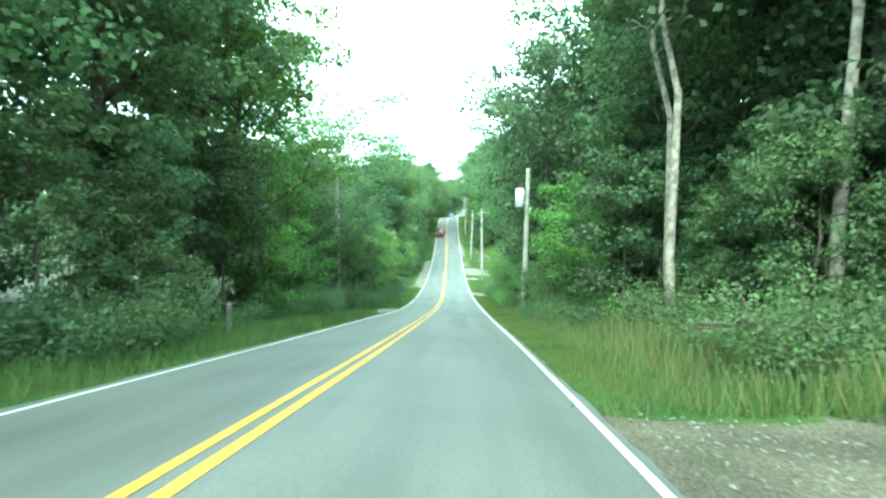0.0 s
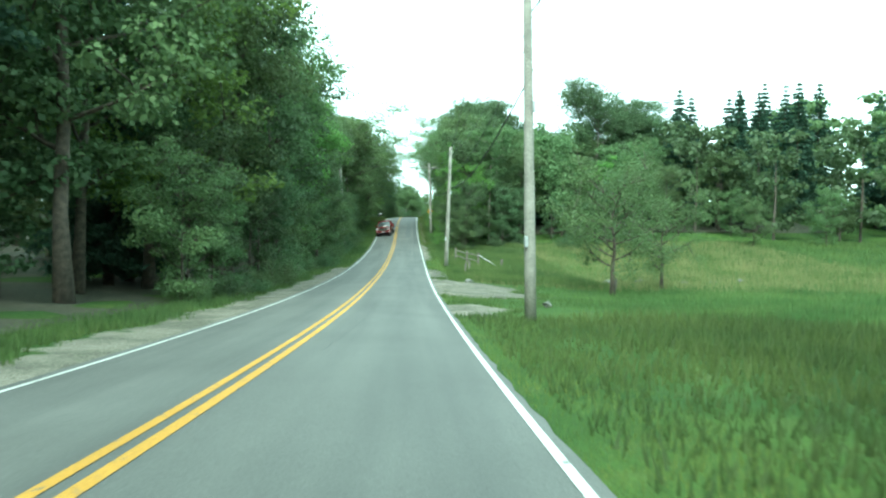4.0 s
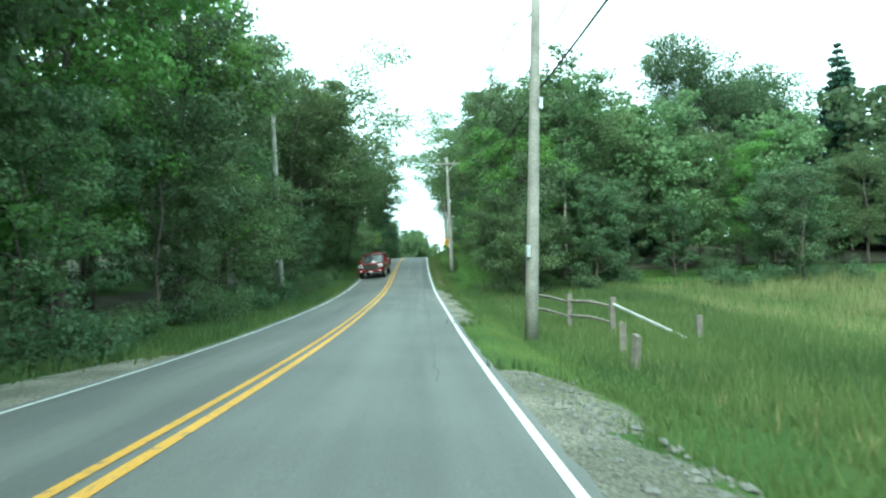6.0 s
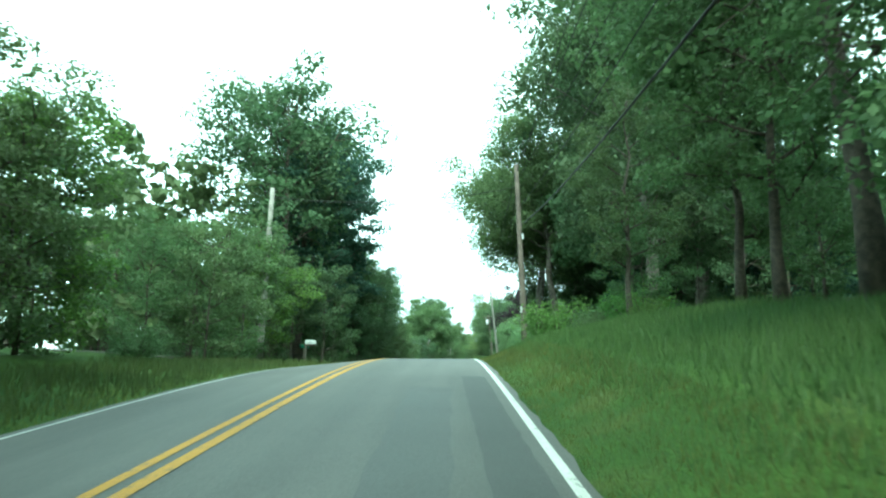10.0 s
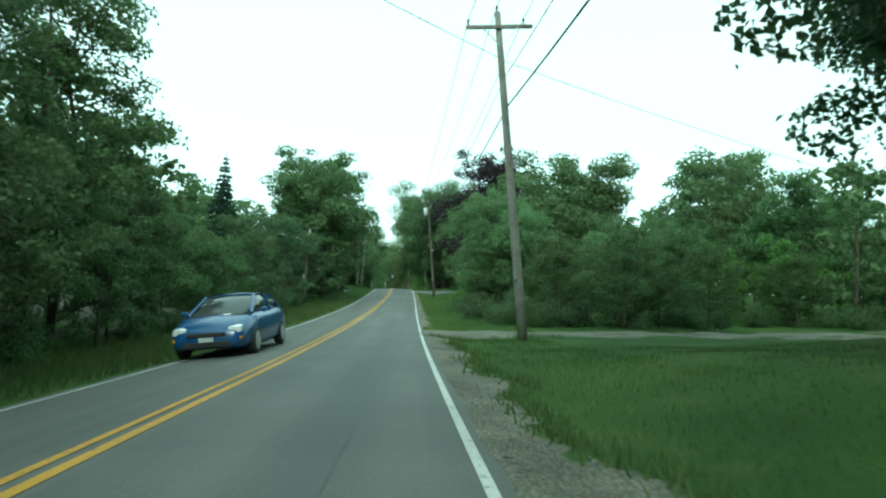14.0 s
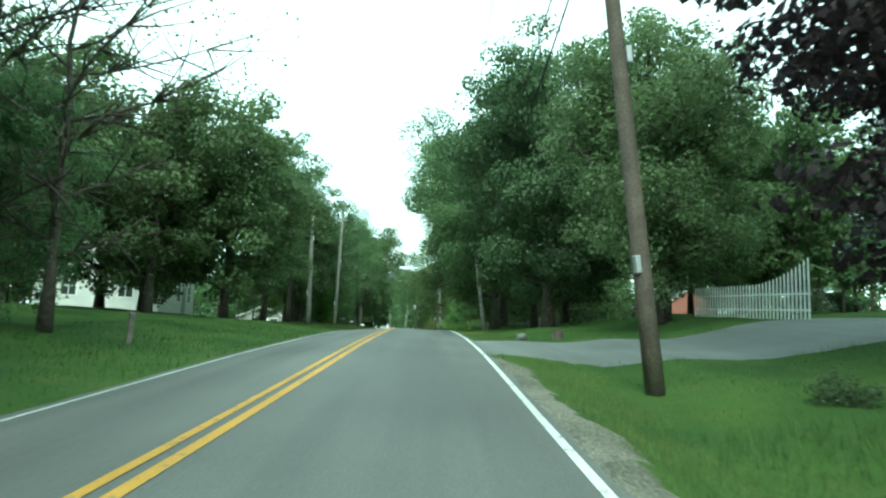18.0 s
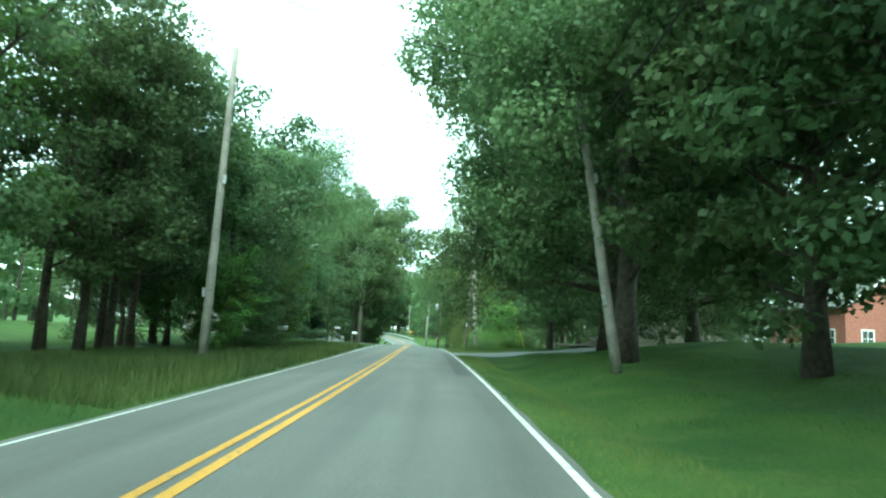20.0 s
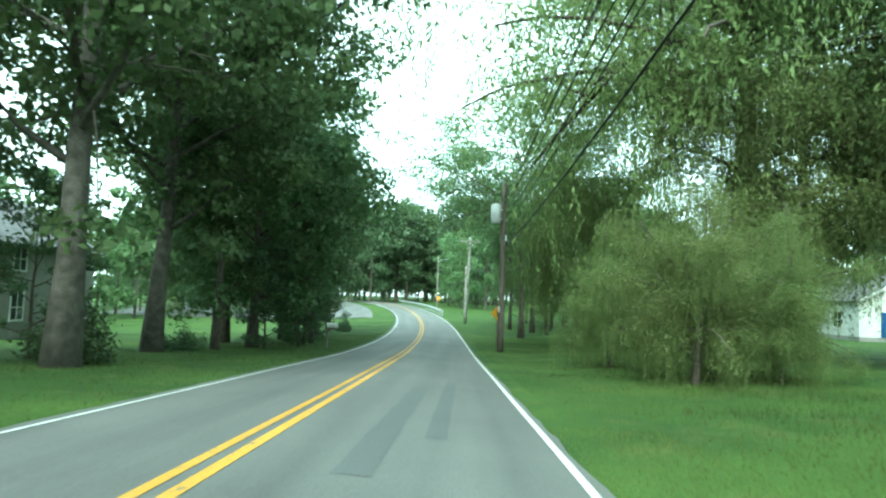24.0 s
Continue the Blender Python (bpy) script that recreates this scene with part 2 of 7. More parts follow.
def road_material(name, colour, second, worn=None):
    """Asphalt or paint along the road: lengthwise wheel tracks, patches and grain; paint lets the asphalt through where worn."""
    m = bpy.data.materials.new(name)
    m.use_nodes = True
    n, l = m.node_tree.nodes, m.node_tree.links
    b = n["Principled BSDF"]
    b.inputs["Roughness"].default_value = 0.72
    uv, co = n.new("ShaderNodeUVMap"), n.new("ShaderNodeTexCoord")
    stretch = n.new("ShaderNodeMapping")
    stretch.inputs["Scale"].default_value = (1.4, 0.06, 1)
    l.new(uv.outputs[0], stretch.inputs[0])
    big, fine, blot = (n.new("ShaderNodeTexNoise") for _ in range(3))
    big.inputs["Scale"].default_value, big.inputs["Detail"].default_value = 1.0, 3
    l.new(stretch.outputs[0], big.inputs["Vector"])
    fine.inputs["Scale"].default_value, fine.inputs["Detail"].default_value = 55, 4
    l.new(co.outputs["Object"], fine.inputs["Vector"])
    blot.inputs["Scale"].default_value, blot.inputs["Detail"].default_value = 0.35, 5
    l.new(co.outputs["Object"], blot.inputs["Vector"])
    mix, mix2 = n.new("ShaderNodeMix"), n.new("ShaderNodeMix")
    mix.data_type = mix2.data_type = "RGBA"
    mix.inputs[6].default_value, mix.inputs[7].default_value = (*colour, 1), (*second, 1)
    r = n.new("ShaderNodeMapRange")
    r.inputs[1].default_value, r.inputs[2].default_value = 0.35, 0.68
    l.new(big.outputs[0], r.inputs[0])
    l.new(r.outputs[0], mix.inputs[0])
    r2 = n.new("ShaderNodeMapRange")
    r2.inputs[1].default_value, r2.inputs[2].default_value = 0.3, 0.7
    r2.inputs[3].default_value, r2.inputs[4].default_value = 0.72, 1.28
    l.new(fine.outputs[0], r2.inputs[0])
    sc = n.new("ShaderNodeVectorMath")
    sc.operation = "SCALE"
    l.new(mix.outputs[2], sc.inputs[0])
    l.new(r2.outputs[0], sc.inputs[3])
    r3 = n.new("ShaderNodeMapRange")
    r3.inputs[1].default_value, r3.inputs[2].default_value = 0.3, 0.7
    r3.inputs[3].default_value, r3.inputs[4].default_value = 0.85, 1.15
    l.new(blot.outputs[0], r3.inputs[0])
    sc2 = n.new("ShaderNodeVectorMath")
    sc2.operation = "SCALE"
    l.new(sc.outputs[0], sc2.inputs[0])
    l.new(r3.outputs[0], sc2.inputs[3])
    out = sc2.outputs[0]
    if worn:
        chip = n.new("ShaderNodeTexNoise")
        chip.inputs["Scale"].default_value, chip.inputs["Detail"].default_value = 9, 8
        l.new(co.outputs["Object"], chip.inputs["Vector"])
        r4 = n.new("ShaderNodeMapRange")
        r4.inputs[1].default_value, r4.inputs[2].default_value = 0.60, 0.70
        l.new(chip.outputs[0], r4.inputs[0])
        mix2.inputs[7].default_value = (*worn, 1)
        l.new(r4.outputs[0], mix2.inputs[0])
        l.new(out, mix2.inputs[6])
        out = mix2.outputs[2]
    l.new(out, b.inputs["Base Color"])
    bp = n.new("ShaderNodeBump")
    bp.inputs["Strength"].default_value, bp.inputs["Distance"].default_value = 0.35, 0.01
    l.new(fine.outputs[0], bp.inputs["Height"])
    l.new(bp.outputs[0], b.inputs["Normal"])
    return m


M_ASPHALT = road_material("asphalt", (0.106, 0.108, 0.100), (0.069, 0.071, 0.067))
M_ASPHALT_DARK = road_material("asphalt_dark", (0.058, 0.062, 0.060), (0.047, 0.051, 0.050))
M_DRIVE = road_material("old_asphalt", (0.135, 0.140, 0.134), (0.105, 0.110, 0.105))
M_SKID = road_material("rubbed_asphalt", (0.080, 0.085, 0.083), (0.066, 0.070, 0.069))
M_LINE_WHITE = road_material("line_white", (0.58, 0.59, 0.56), (0.46, 0.47, 0.44), (0.12, 0.125, 0.12))
M_LINE_YELLOW = road_material("line_yellow", (0.47, 0.255, 0.03), (0.39, 0.205, 0.025), (0.11, 0.11, 0.09))
M_TAR = material("tar", (0.050, 0.053, 0.052), 0.7)


# ---- meshes ----
def mesh_of(name, verts, faces, mat, smooth=False):
    me = bpy.data.meshes.new(name)
    me.from_pydata(verts, [], faces)
    me.materials.append(mat)
    if smooth:
        me.polygons.foreach_set("use_smooth", [True] * len(me.polygons))
    me.update()
    return me


def quads_of(name, corners, mat):
    """A mesh of loose quads from an array of shape (count, 4, 3)."""
    corners = np.asarray(corners, dtype=np.float32)
    count = len(corners)
    me = bpy.data.meshes.new(name)
    me.vertices.add(count * 4)
    me.vertices.foreach_set("co", corners.reshape(-1))
    me.loops.add(count * 4)
    me.loops.foreach_set("vertex_index", np.arange(count * 4, dtype=np.int32))
    me.polygons.add(count)
    me.polygons.foreach_set("loop_start", np.arange(0, count * 4, 4, dtype=np.int32))
    me.polygons.foreach_set("loop_total", np.full(count, 4, dtype=np.int32))
    me.materials.append(mat)
    me.update(calc_edges=True)
    return me


def tris_of(name, corners, mat):
    """A mesh of loose triangles from an array of shape (count, 3, 3)."""
    corners = np.asarray(corners, dtype=np.float32)
    count = len(corners)
    me = bpy.data.meshes.new(name)
    me.vertices.add(count * 3)
    me.vertices.foreach_set("co", corners.reshape(-1))
    me.loops.add(count * 3)
    me.loops.foreach_set("vertex_index", np.arange(count * 3, dtype=np.int32))
    me.polygons.add(count)
    me.polygons.foreach_set("loop_start", np.arange(0, count * 3, 3, dtype=np.int32))
    me.polygons.foreach_set("loop_total", np.full(count, 3, dtype=np.int32))
    me.materials.append(mat)
    me.update(calc_edges=True)
    return me


def part_mesh(name, me, parent, label=""):
    ob = new(name, me)
    ob.parent = parent
    if label:
        ob["label"] = label
    return ob


def part(name, bm, mat, parent, label="", smooth=False):
    me = bpy.data.meshes.new(name)
    bm.to_mesh(me)
    bm.free()
    me.materials.append(mat)
    if smooth:
        me.polygons.foreach_set("use_smooth", [True] * len(me.polygons))
    return part_mesh(name, me, parent, label)


def thing(name, m, label, category, group="", kind=""):
    ob = new(name)
    ob.matrix_basis = m
    return tagged(ob, label, category, group, kind)


def box(bm, x0, x1, y0, y1, z0, z1, m=None):
    vs = [bm.verts.new(Vector(c)) for c in ((x0, y0, z0), (x1, y0, z0), (x1, y1, z0), (x0, y1, z0), (x0, y0, z1), (x1, y0, z1), (x1, y1, z1), (x0, y1, z1))]
    for f in ((3, 2, 1, 0), (4, 5, 6, 7), (0, 1, 5, 4), (1, 2, 6, 5), (2, 3, 7, 6), (3, 0, 4, 7)):
        bm.faces.new([vs[i] for i in f])
    if m:
        for v in vs:
            v.co = m @ v.co
    return vs


def boxes(*dims, bevel=0.0):
    bm = bmesh.new()
    for d in dims:
        box(bm, *d)
    if bevel:
        bmesh.ops.bevel(bm, geom=bm.edges[:], offset=bevel, segments=1, affect="EDGES")
    return bm


def tube(points, radii, sides=8, bm=None):
    """A tapered tube along points, closed at its ends."""
    bm = bm or bmesh.new()
    rings = []
    for i, p in enumerate(points):
        p = Vector(p)
        a, b = Vector(points[max(i - 1, 0)]), Vector(points[min(i + 1, len(points) - 1)])
        t = (b - a).normalized()
        u = t.orthogonal().normalized() if abs(t.z) < 0.95 else Vector((1, 0, 0))
        u = (u - t * u.dot(t)).normalized()
        w = t.cross(u)
        rings.append([bm.verts.new(p + (u * math.cos(k * math.tau / sides) + w * math.sin(k * math.tau / sides)) * radii[i]) for k in range(sides)])
    for r0, r1 in zip(rings, rings[1:]):
        for k in range(sides):
            bm.faces.new((r0[k], r0[(k + 1) % sides], r1[(k + 1) % sides], r1[k]))
    bm.faces.new(rings[0][::-1])
    bm.faces.new(rings[-1])
    return bm


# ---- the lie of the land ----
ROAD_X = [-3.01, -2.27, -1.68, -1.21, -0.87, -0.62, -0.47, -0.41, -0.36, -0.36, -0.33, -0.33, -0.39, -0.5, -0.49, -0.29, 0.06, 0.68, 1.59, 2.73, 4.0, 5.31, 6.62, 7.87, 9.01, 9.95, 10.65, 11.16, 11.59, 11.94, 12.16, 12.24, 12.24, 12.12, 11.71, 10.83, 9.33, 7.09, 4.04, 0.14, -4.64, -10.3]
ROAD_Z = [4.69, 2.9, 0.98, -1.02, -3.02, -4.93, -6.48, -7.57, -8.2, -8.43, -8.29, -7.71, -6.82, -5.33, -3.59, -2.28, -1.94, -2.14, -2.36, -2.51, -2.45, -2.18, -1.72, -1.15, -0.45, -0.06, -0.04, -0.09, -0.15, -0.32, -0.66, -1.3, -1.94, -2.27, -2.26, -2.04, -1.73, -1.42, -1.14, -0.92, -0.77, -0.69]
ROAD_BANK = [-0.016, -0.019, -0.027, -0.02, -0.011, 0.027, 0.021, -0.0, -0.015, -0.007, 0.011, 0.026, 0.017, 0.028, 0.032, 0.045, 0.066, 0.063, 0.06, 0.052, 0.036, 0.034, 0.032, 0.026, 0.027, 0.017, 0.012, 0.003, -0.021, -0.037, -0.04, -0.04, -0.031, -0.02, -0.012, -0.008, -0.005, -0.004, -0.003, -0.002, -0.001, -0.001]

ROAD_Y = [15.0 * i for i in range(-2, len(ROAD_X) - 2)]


def bent(y, ys, vs):
    """A smooth curve through the given places, straight on beyond its ends."""
    y = np.asarray(y, dtype=float)
    ys, vs = np.asarray(ys), np.asarray(vs)
    slope = np.gradient(vs, ys)
    i = np.clip(np.searchsorted(ys, y) - 1, 0, len(ys) - 2)
    h = ys[i + 1] - ys[i]
    t = (y - ys[i]) / h
    c = np.clip(t, 0, 1)
    inside = (2 * c**3 - 3 * c**2 + 1) * vs[i] + (c**3 - 2 * c**2 + c) * h * slope[i] + (3 * c**2 - 2 * c**3) * vs[i + 1] + (c**3 - c**2) * h * slope[i + 1]
    return inside + np.where(t < 0, (y - ys[0]) * slope[0], 0) + np.where(t > 1, (y - ys[-1]) * slope[-1], 0)


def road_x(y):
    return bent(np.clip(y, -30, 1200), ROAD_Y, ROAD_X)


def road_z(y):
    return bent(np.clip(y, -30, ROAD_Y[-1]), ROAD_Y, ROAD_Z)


# paint lines and edges of the asphalt, from the road's middle; fall of each half
LINE_RIGHT, LINE_LEFT, HALF_RIGHT, HALF_LEFT = 2.94, 2.46, 3.05, 2.66
FALL_RIGHT, FALL_LEFT = 0.030, 0.073


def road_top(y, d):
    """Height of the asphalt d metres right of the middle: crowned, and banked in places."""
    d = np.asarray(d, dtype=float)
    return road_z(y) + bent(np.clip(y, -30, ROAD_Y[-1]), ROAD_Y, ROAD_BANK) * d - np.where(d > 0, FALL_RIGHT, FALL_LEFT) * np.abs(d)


# rise of the ground, in metres, at 3.2, 5, 8, 14 and 30 m from the road's middle
RIGHT_Y = [-40, 55, 75, 90, 118, 135, 160, 174, 196, 212, 226, 242, 256, 266, 285, 300, 318, 330, 345, 362, 376, 388, 400, 430, 480]
RIGHT_5 = [-.15, -.15, -.2, -.1, -.25, -.3, .0, .8, .7, .2, .2, .1, .0, -.05, -.2, -.45, -.5, .0, .0, -.3, -.3, -.1, -.05, -.1, -.1]
RIGHT_8 = [.0, .0, -.3, -.15, -.5, -.4, .4, 1.3, 1.3, 1.0, 1.3, 1.0, .3, .05, .0, -.3, -.2, .2, .3, .1, .5, .1, .2, .0, .0]
RIGHT_14 = [.4, .3, -.5, -.4, -.7, -.3, .8, 1.8, 2.1, 2.6, 3.1, 2.0, .6, .2, .3, .4, 1.0, 1.1, 1.3, 1.2, 1.3, .6, .6, .3, .1]
RIGHT_30 = [1.0, .8, -.6, -.6, -.6, .2, 1.4, 2.4, 2.8, 3.2, 3.6, 2.8, 1.0, .6, .7, 1.2, 1.6, 1.8, 2.0, 2.2, 2.0, 1.4, 1.0, .6, .2]
LEFT_Y = [-40, 60, 80, 120, 160, 180, 200, 250, 300, 340, 380, 420, 480]
LEFT_5 = [-.2, -.1, -.05, -.25, -.2, .1, -.1, -.2, -.1, .1, -.1, .0, -.2]
LEFT_8 = [.0, .0, .0, -.1, .2, .5, .0, -.2, .1, .3, .0, .1, -.4]
LEFT_14 = [.4, .1, .2, .2, .8, .9, .1, -.4, .1, .5, .1, .3, -.8]
LEFT_30 = [1.0, .4, .6, .6, 1.6, 1.4, .2, -.6, .2, .8, .2, .6, -1.0]


def ground_z(x, y):
    x, y = np.asarray(x, dtype=float), np.asarray(y, dtype=float)
    d = x - road_x(y)
    a = np.abs(d)
    right = [np.interp(y, RIGHT_Y, k) for k in (RIGHT_5, RIGHT_8, RIGHT_14, RIGHT_30)]
    left = [np.interp(y, LEFT_Y, k) for k in (LEFT_5, LEFT_8, LEFT_14, LEFT_30)]
    k5, k8, k14, k30 = [np.where(d > 0, r, l) for r, l in zip(right, left)]
    half = np.where(d > 0, HALF_RIGHT, HALF_LEFT)
    rim = road_top(y, np.where(d > 0, 1, -1) * half) - road_z(y)
    k5, k8, k14 = k5 + rim * 0.7, k8 + rim * 0.5, k14 + rim * 0.2

    def ramp(a0, a1, z0, z1):
        t = np.clip((a - a0) / (a1 - a0), 0, 1)
        return z0 + (z1 - z0) * t * t * (3 - 2 * t)

    z = road_top(y, d) - road_z(y) - 0.16
    z = np.where(a >= half - 0.1, ramp(half - 0.1, half + 0.15, rim - 0.16, rim - 0.035), z)
    z = np.where(a >= half + 0.15, ramp(half + 0.15, 5, rim - 0.035, k5), z)
    z = np.where(a >= 5, ramp(5, 8, k5, k8), z)
    z = np.where(a >= 8, ramp(8, 14, k8, k14), z)
    z = np.where(a >= 14, ramp(14, 30, k14, k30), z)
    z = z + np.where(a > 3.6, 0.05 * np.sin(x * 1.3 + y * 0.7) * np.sin(y * 0.9 - x * 0.4) * np.clip((a - 3.6) / 2, 0, 1), 0)
    far = np.clip((a - 30) / 300, 0, 1)
    return road_z(y) * (1 - far * 0.6) + z


def at(y, d, dz=0.0, turn=0.0, scale=1.0):
    """The pose of a thing that stands d metres to the right of the road's middle."""
    x = float(road_x(y)) + d
    return Matrix.LocRotScale((x, y, float(ground_z(x, y)) + dz), Euler((0, 0, radians(turn))), Vector((scale,) * 3))


# ---- ground ----
def spread(near, far, step, grow=1.22):
    out, v, s = [], near, step
    while v < far:
        out.append(v)
        v += s
        s *= grow
    return out + [far]


def build_ground():
    side = [2.68, 2.93, 3.12, 3.37, 3.7, 4.1, 4.5, 5.0] + [5.0 + 0.6 * i for i in range(1, 16)] + spread(15, 3000, 1.2)
    across = np.array([-v for v in side[::-1]] + [-1.5, 0, 1.5] + side)
    along = np.array([-v for v in spread(60, 3000, 8)[::-1]] + list(np.arange(-58, 520, 1.5)) + spread(520, 4000, 5))
    yy, dd = np.meshgrid(along, across, indexing="ij")
    xx = road_x(yy) + dd
    zz = ground_z(xx, yy)
    rows_, cols = yy.shape
    verts = np.stack([xx, yy, zz], -1).reshape(-1, 3)
    i, j = np.meshgrid(np.arange(rows_ - 1), np.arange(cols - 1), indexing="ij")
    a = (i * cols + j).reshape(-1)
    faces = np.stack([a, a + 1, a + cols + 1, a + cols], -1)
    ob = new("ground", mesh_of("ground", verts.tolist(), faces.tolist(), M_GRASS, True))
    return tagged(ob, "mown and rough green grass ground beside the road", "ground", kind="structure")


def strip(name, y0, y1, d0, d1, lift, mat, step=1.0, thick=0.0, jag=0.0, follow_road=True, seed=1):
    """A ribbon along the road between two distances from its middle, with a side wall where it has thickness."""
    rng = random.Random(seed)
    verts, faces, n = [], [], max(2, int((y1 - y0) / step) + 1)
    cuts = 2 if abs(d1 - d0) < 1 else 9
    for i in range(n):
        y = y0 + (y1 - y0) * i / (n - 1)
        x = float(road_x(y))
        e0, e1 = d0 - rng.random() * jag, d1 + rng.random() * jag
        for k in range(cuts):
            d = e0 + (e1 - e0) * k / (cuts - 1)
            if follow_road and cuts == 9 and k == 4:
                d = 0.0
            z = float(road_top(y, d)) if follow_road else float(ground_z(x + d, y))
            verts.append((x + d, y, z + lift))
    for i in range(n - 1):
        for k in range(cuts - 1):
            a = i * cuts + k
            faces.append((a, a + 1, a + cuts + 1, a + cuts))
    if thick:
        base = len(verts)
        verts += [(x, y, z - thick) for x, y, z in verts]
        for i in range(n - 1):
            a, b = i * cuts, (i + 1) * cuts
            faces.append((a, b, base + b, base + a))
            a, b = a + cuts - 1, b + cuts - 1
            faces.append((b, a, base + a, base + b))
    me = mesh_of(name, verts, faces, mat, thick == 0)
    uv = me.uv_layers.new(name="UVMap")
    xs = np.array([(v[0] - float(road_x(v[1])), v[1]) for v in verts])
    idx = np.zeros(len(me.loops), dtype=np.int32)
    me.loops.foreach_get("vertex_index", idx)
    uv.data.foreach_set("uv", xs[idx].astype(np.float32).reshape(-1))
    return new(name, me)


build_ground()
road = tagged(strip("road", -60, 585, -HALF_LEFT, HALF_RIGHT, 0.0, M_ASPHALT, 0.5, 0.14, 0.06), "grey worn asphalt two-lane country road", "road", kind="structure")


def road_line(name, d, width, mat, label, y0=-60, y1=585):
    ob = strip(name, y0, y1, d - width / 2, d + width / 2, 0.006, mat, 1.0)
    return tagged(ob, label, "road marking", "painted road lines", "structure")


road_line("edge_line", -LINE_LEFT, 0.075, M_LINE_WHITE, "thin worn white painted edge line on asphalt")
road_line("edge_line", LINE_RIGHT, 0.088, M_LINE_WHITE, "white painted edge line on asphalt")
road_line("centre_line", -0.105, 0.105, M_LINE_YELLOW, "yellow painted double centre line on asphalt")
road_line("centre_line", 0.105, 0.105, M_LINE_YELLOW, "yellow painted double centre line on asphalt")


# ---- trees ----
def leaves(rng, centres, length, width, up=0.35, droop=0.0, facing=None):
    """Pointed four-cornered leaf sprays, one at each centre, turned at random about the way they face."""
    n = len(centres)
    nrm = rng.normal(size=(n, 3)) * (1 - up) + np.array([0, 0, up * 1.3])
    if facing is not None:
        nrm = nrm * 0.75 + facing * 0.75
    nrm /= np.linalg.norm(nrm, axis=1, keepdims=True) + 1e-9
    u = np.cross(nrm, rng.normal(size=(n, 3)))
    u /= np.linalg.norm(u, axis=1, keepdims=True) + 1e-9
    if droop:
        u = u * (1 - droop) + np.array([0, 0, -droop])
        u /= np.linalg.norm(u, axis=1, keepdims=True)
    w = np.cross(nrm, u)
    w /= np.linalg.norm(w, axis=1, keepdims=True) + 1e-9
    size = rng.uniform(0.6, 1.3, size=(n, 1))
    a, b, fold = u * length * size, w * width * size * 0.5, nrm * length * size * 0.14
    c = np.asarray(centres)
    return np.stack([c - a * 0.5 - fold, c - a * 0.08 + b, c + a * 0.5 - fold, c - a * 0.08 - b], axis=1)


def foliage(rng, lobes, count, size, flat=0.62, stray=0.05, wide=0.7):
    """Leaf sprays gathered in lumpy lobes: dense on each lobe's skin, thinner inside, a few strays round it."""
    centre = np.array([tuple(p) for p, _ in lobes])
    radius = np.array([r for _, r in lobes])
    wave, phase = rng.normal(size=(len(lobes), 3)) * 2.6, rng.uniform(0, 6, len(lobes))
    pick = rng.choice(len(lobes), size=count, p=radius ** 2 / (radius ** 2).sum())
    way = rng.normal(size=(count, 3))
    way /= np.linalg.norm(way, axis=1, keepdims=True)
    lump = 1 + 0.24 * np.sin((way * wave[pick]).sum(1) + phase[pick])
    roll = rng.random(count)
    out = np.where(roll < 0.76, rng.uniform(0.8, 1.04, count), rng.random(count) ** 0.5 * 0.85)
    out = np.where(roll > 1 - stray, rng.uniform(1.02, 1.4, count), out)
    cent = centre[pick] + way * (radius[pick] * lump * out)[:, None] * np.array([1.12, 1.12, flat])
    cent[:, 2] = np.maximum(cent[:, 2], 0.12)
    return leaves(rng, cent, size, size * wide, facing=way)


def limb(rng, start, heading, length, lift, bend, steps=5):
    pts, p, h = [Vector(start)], Vector(start), Vector(heading).normalized()
    for _ in range(steps):
        h = (h + Vector((rng.normal() * bend, rng.normal() * bend, rng.normal() * bend * 0.6 + lift))).normalized()
        p = p + h * (length / steps)
        pts.append(p.copy())
    return pts


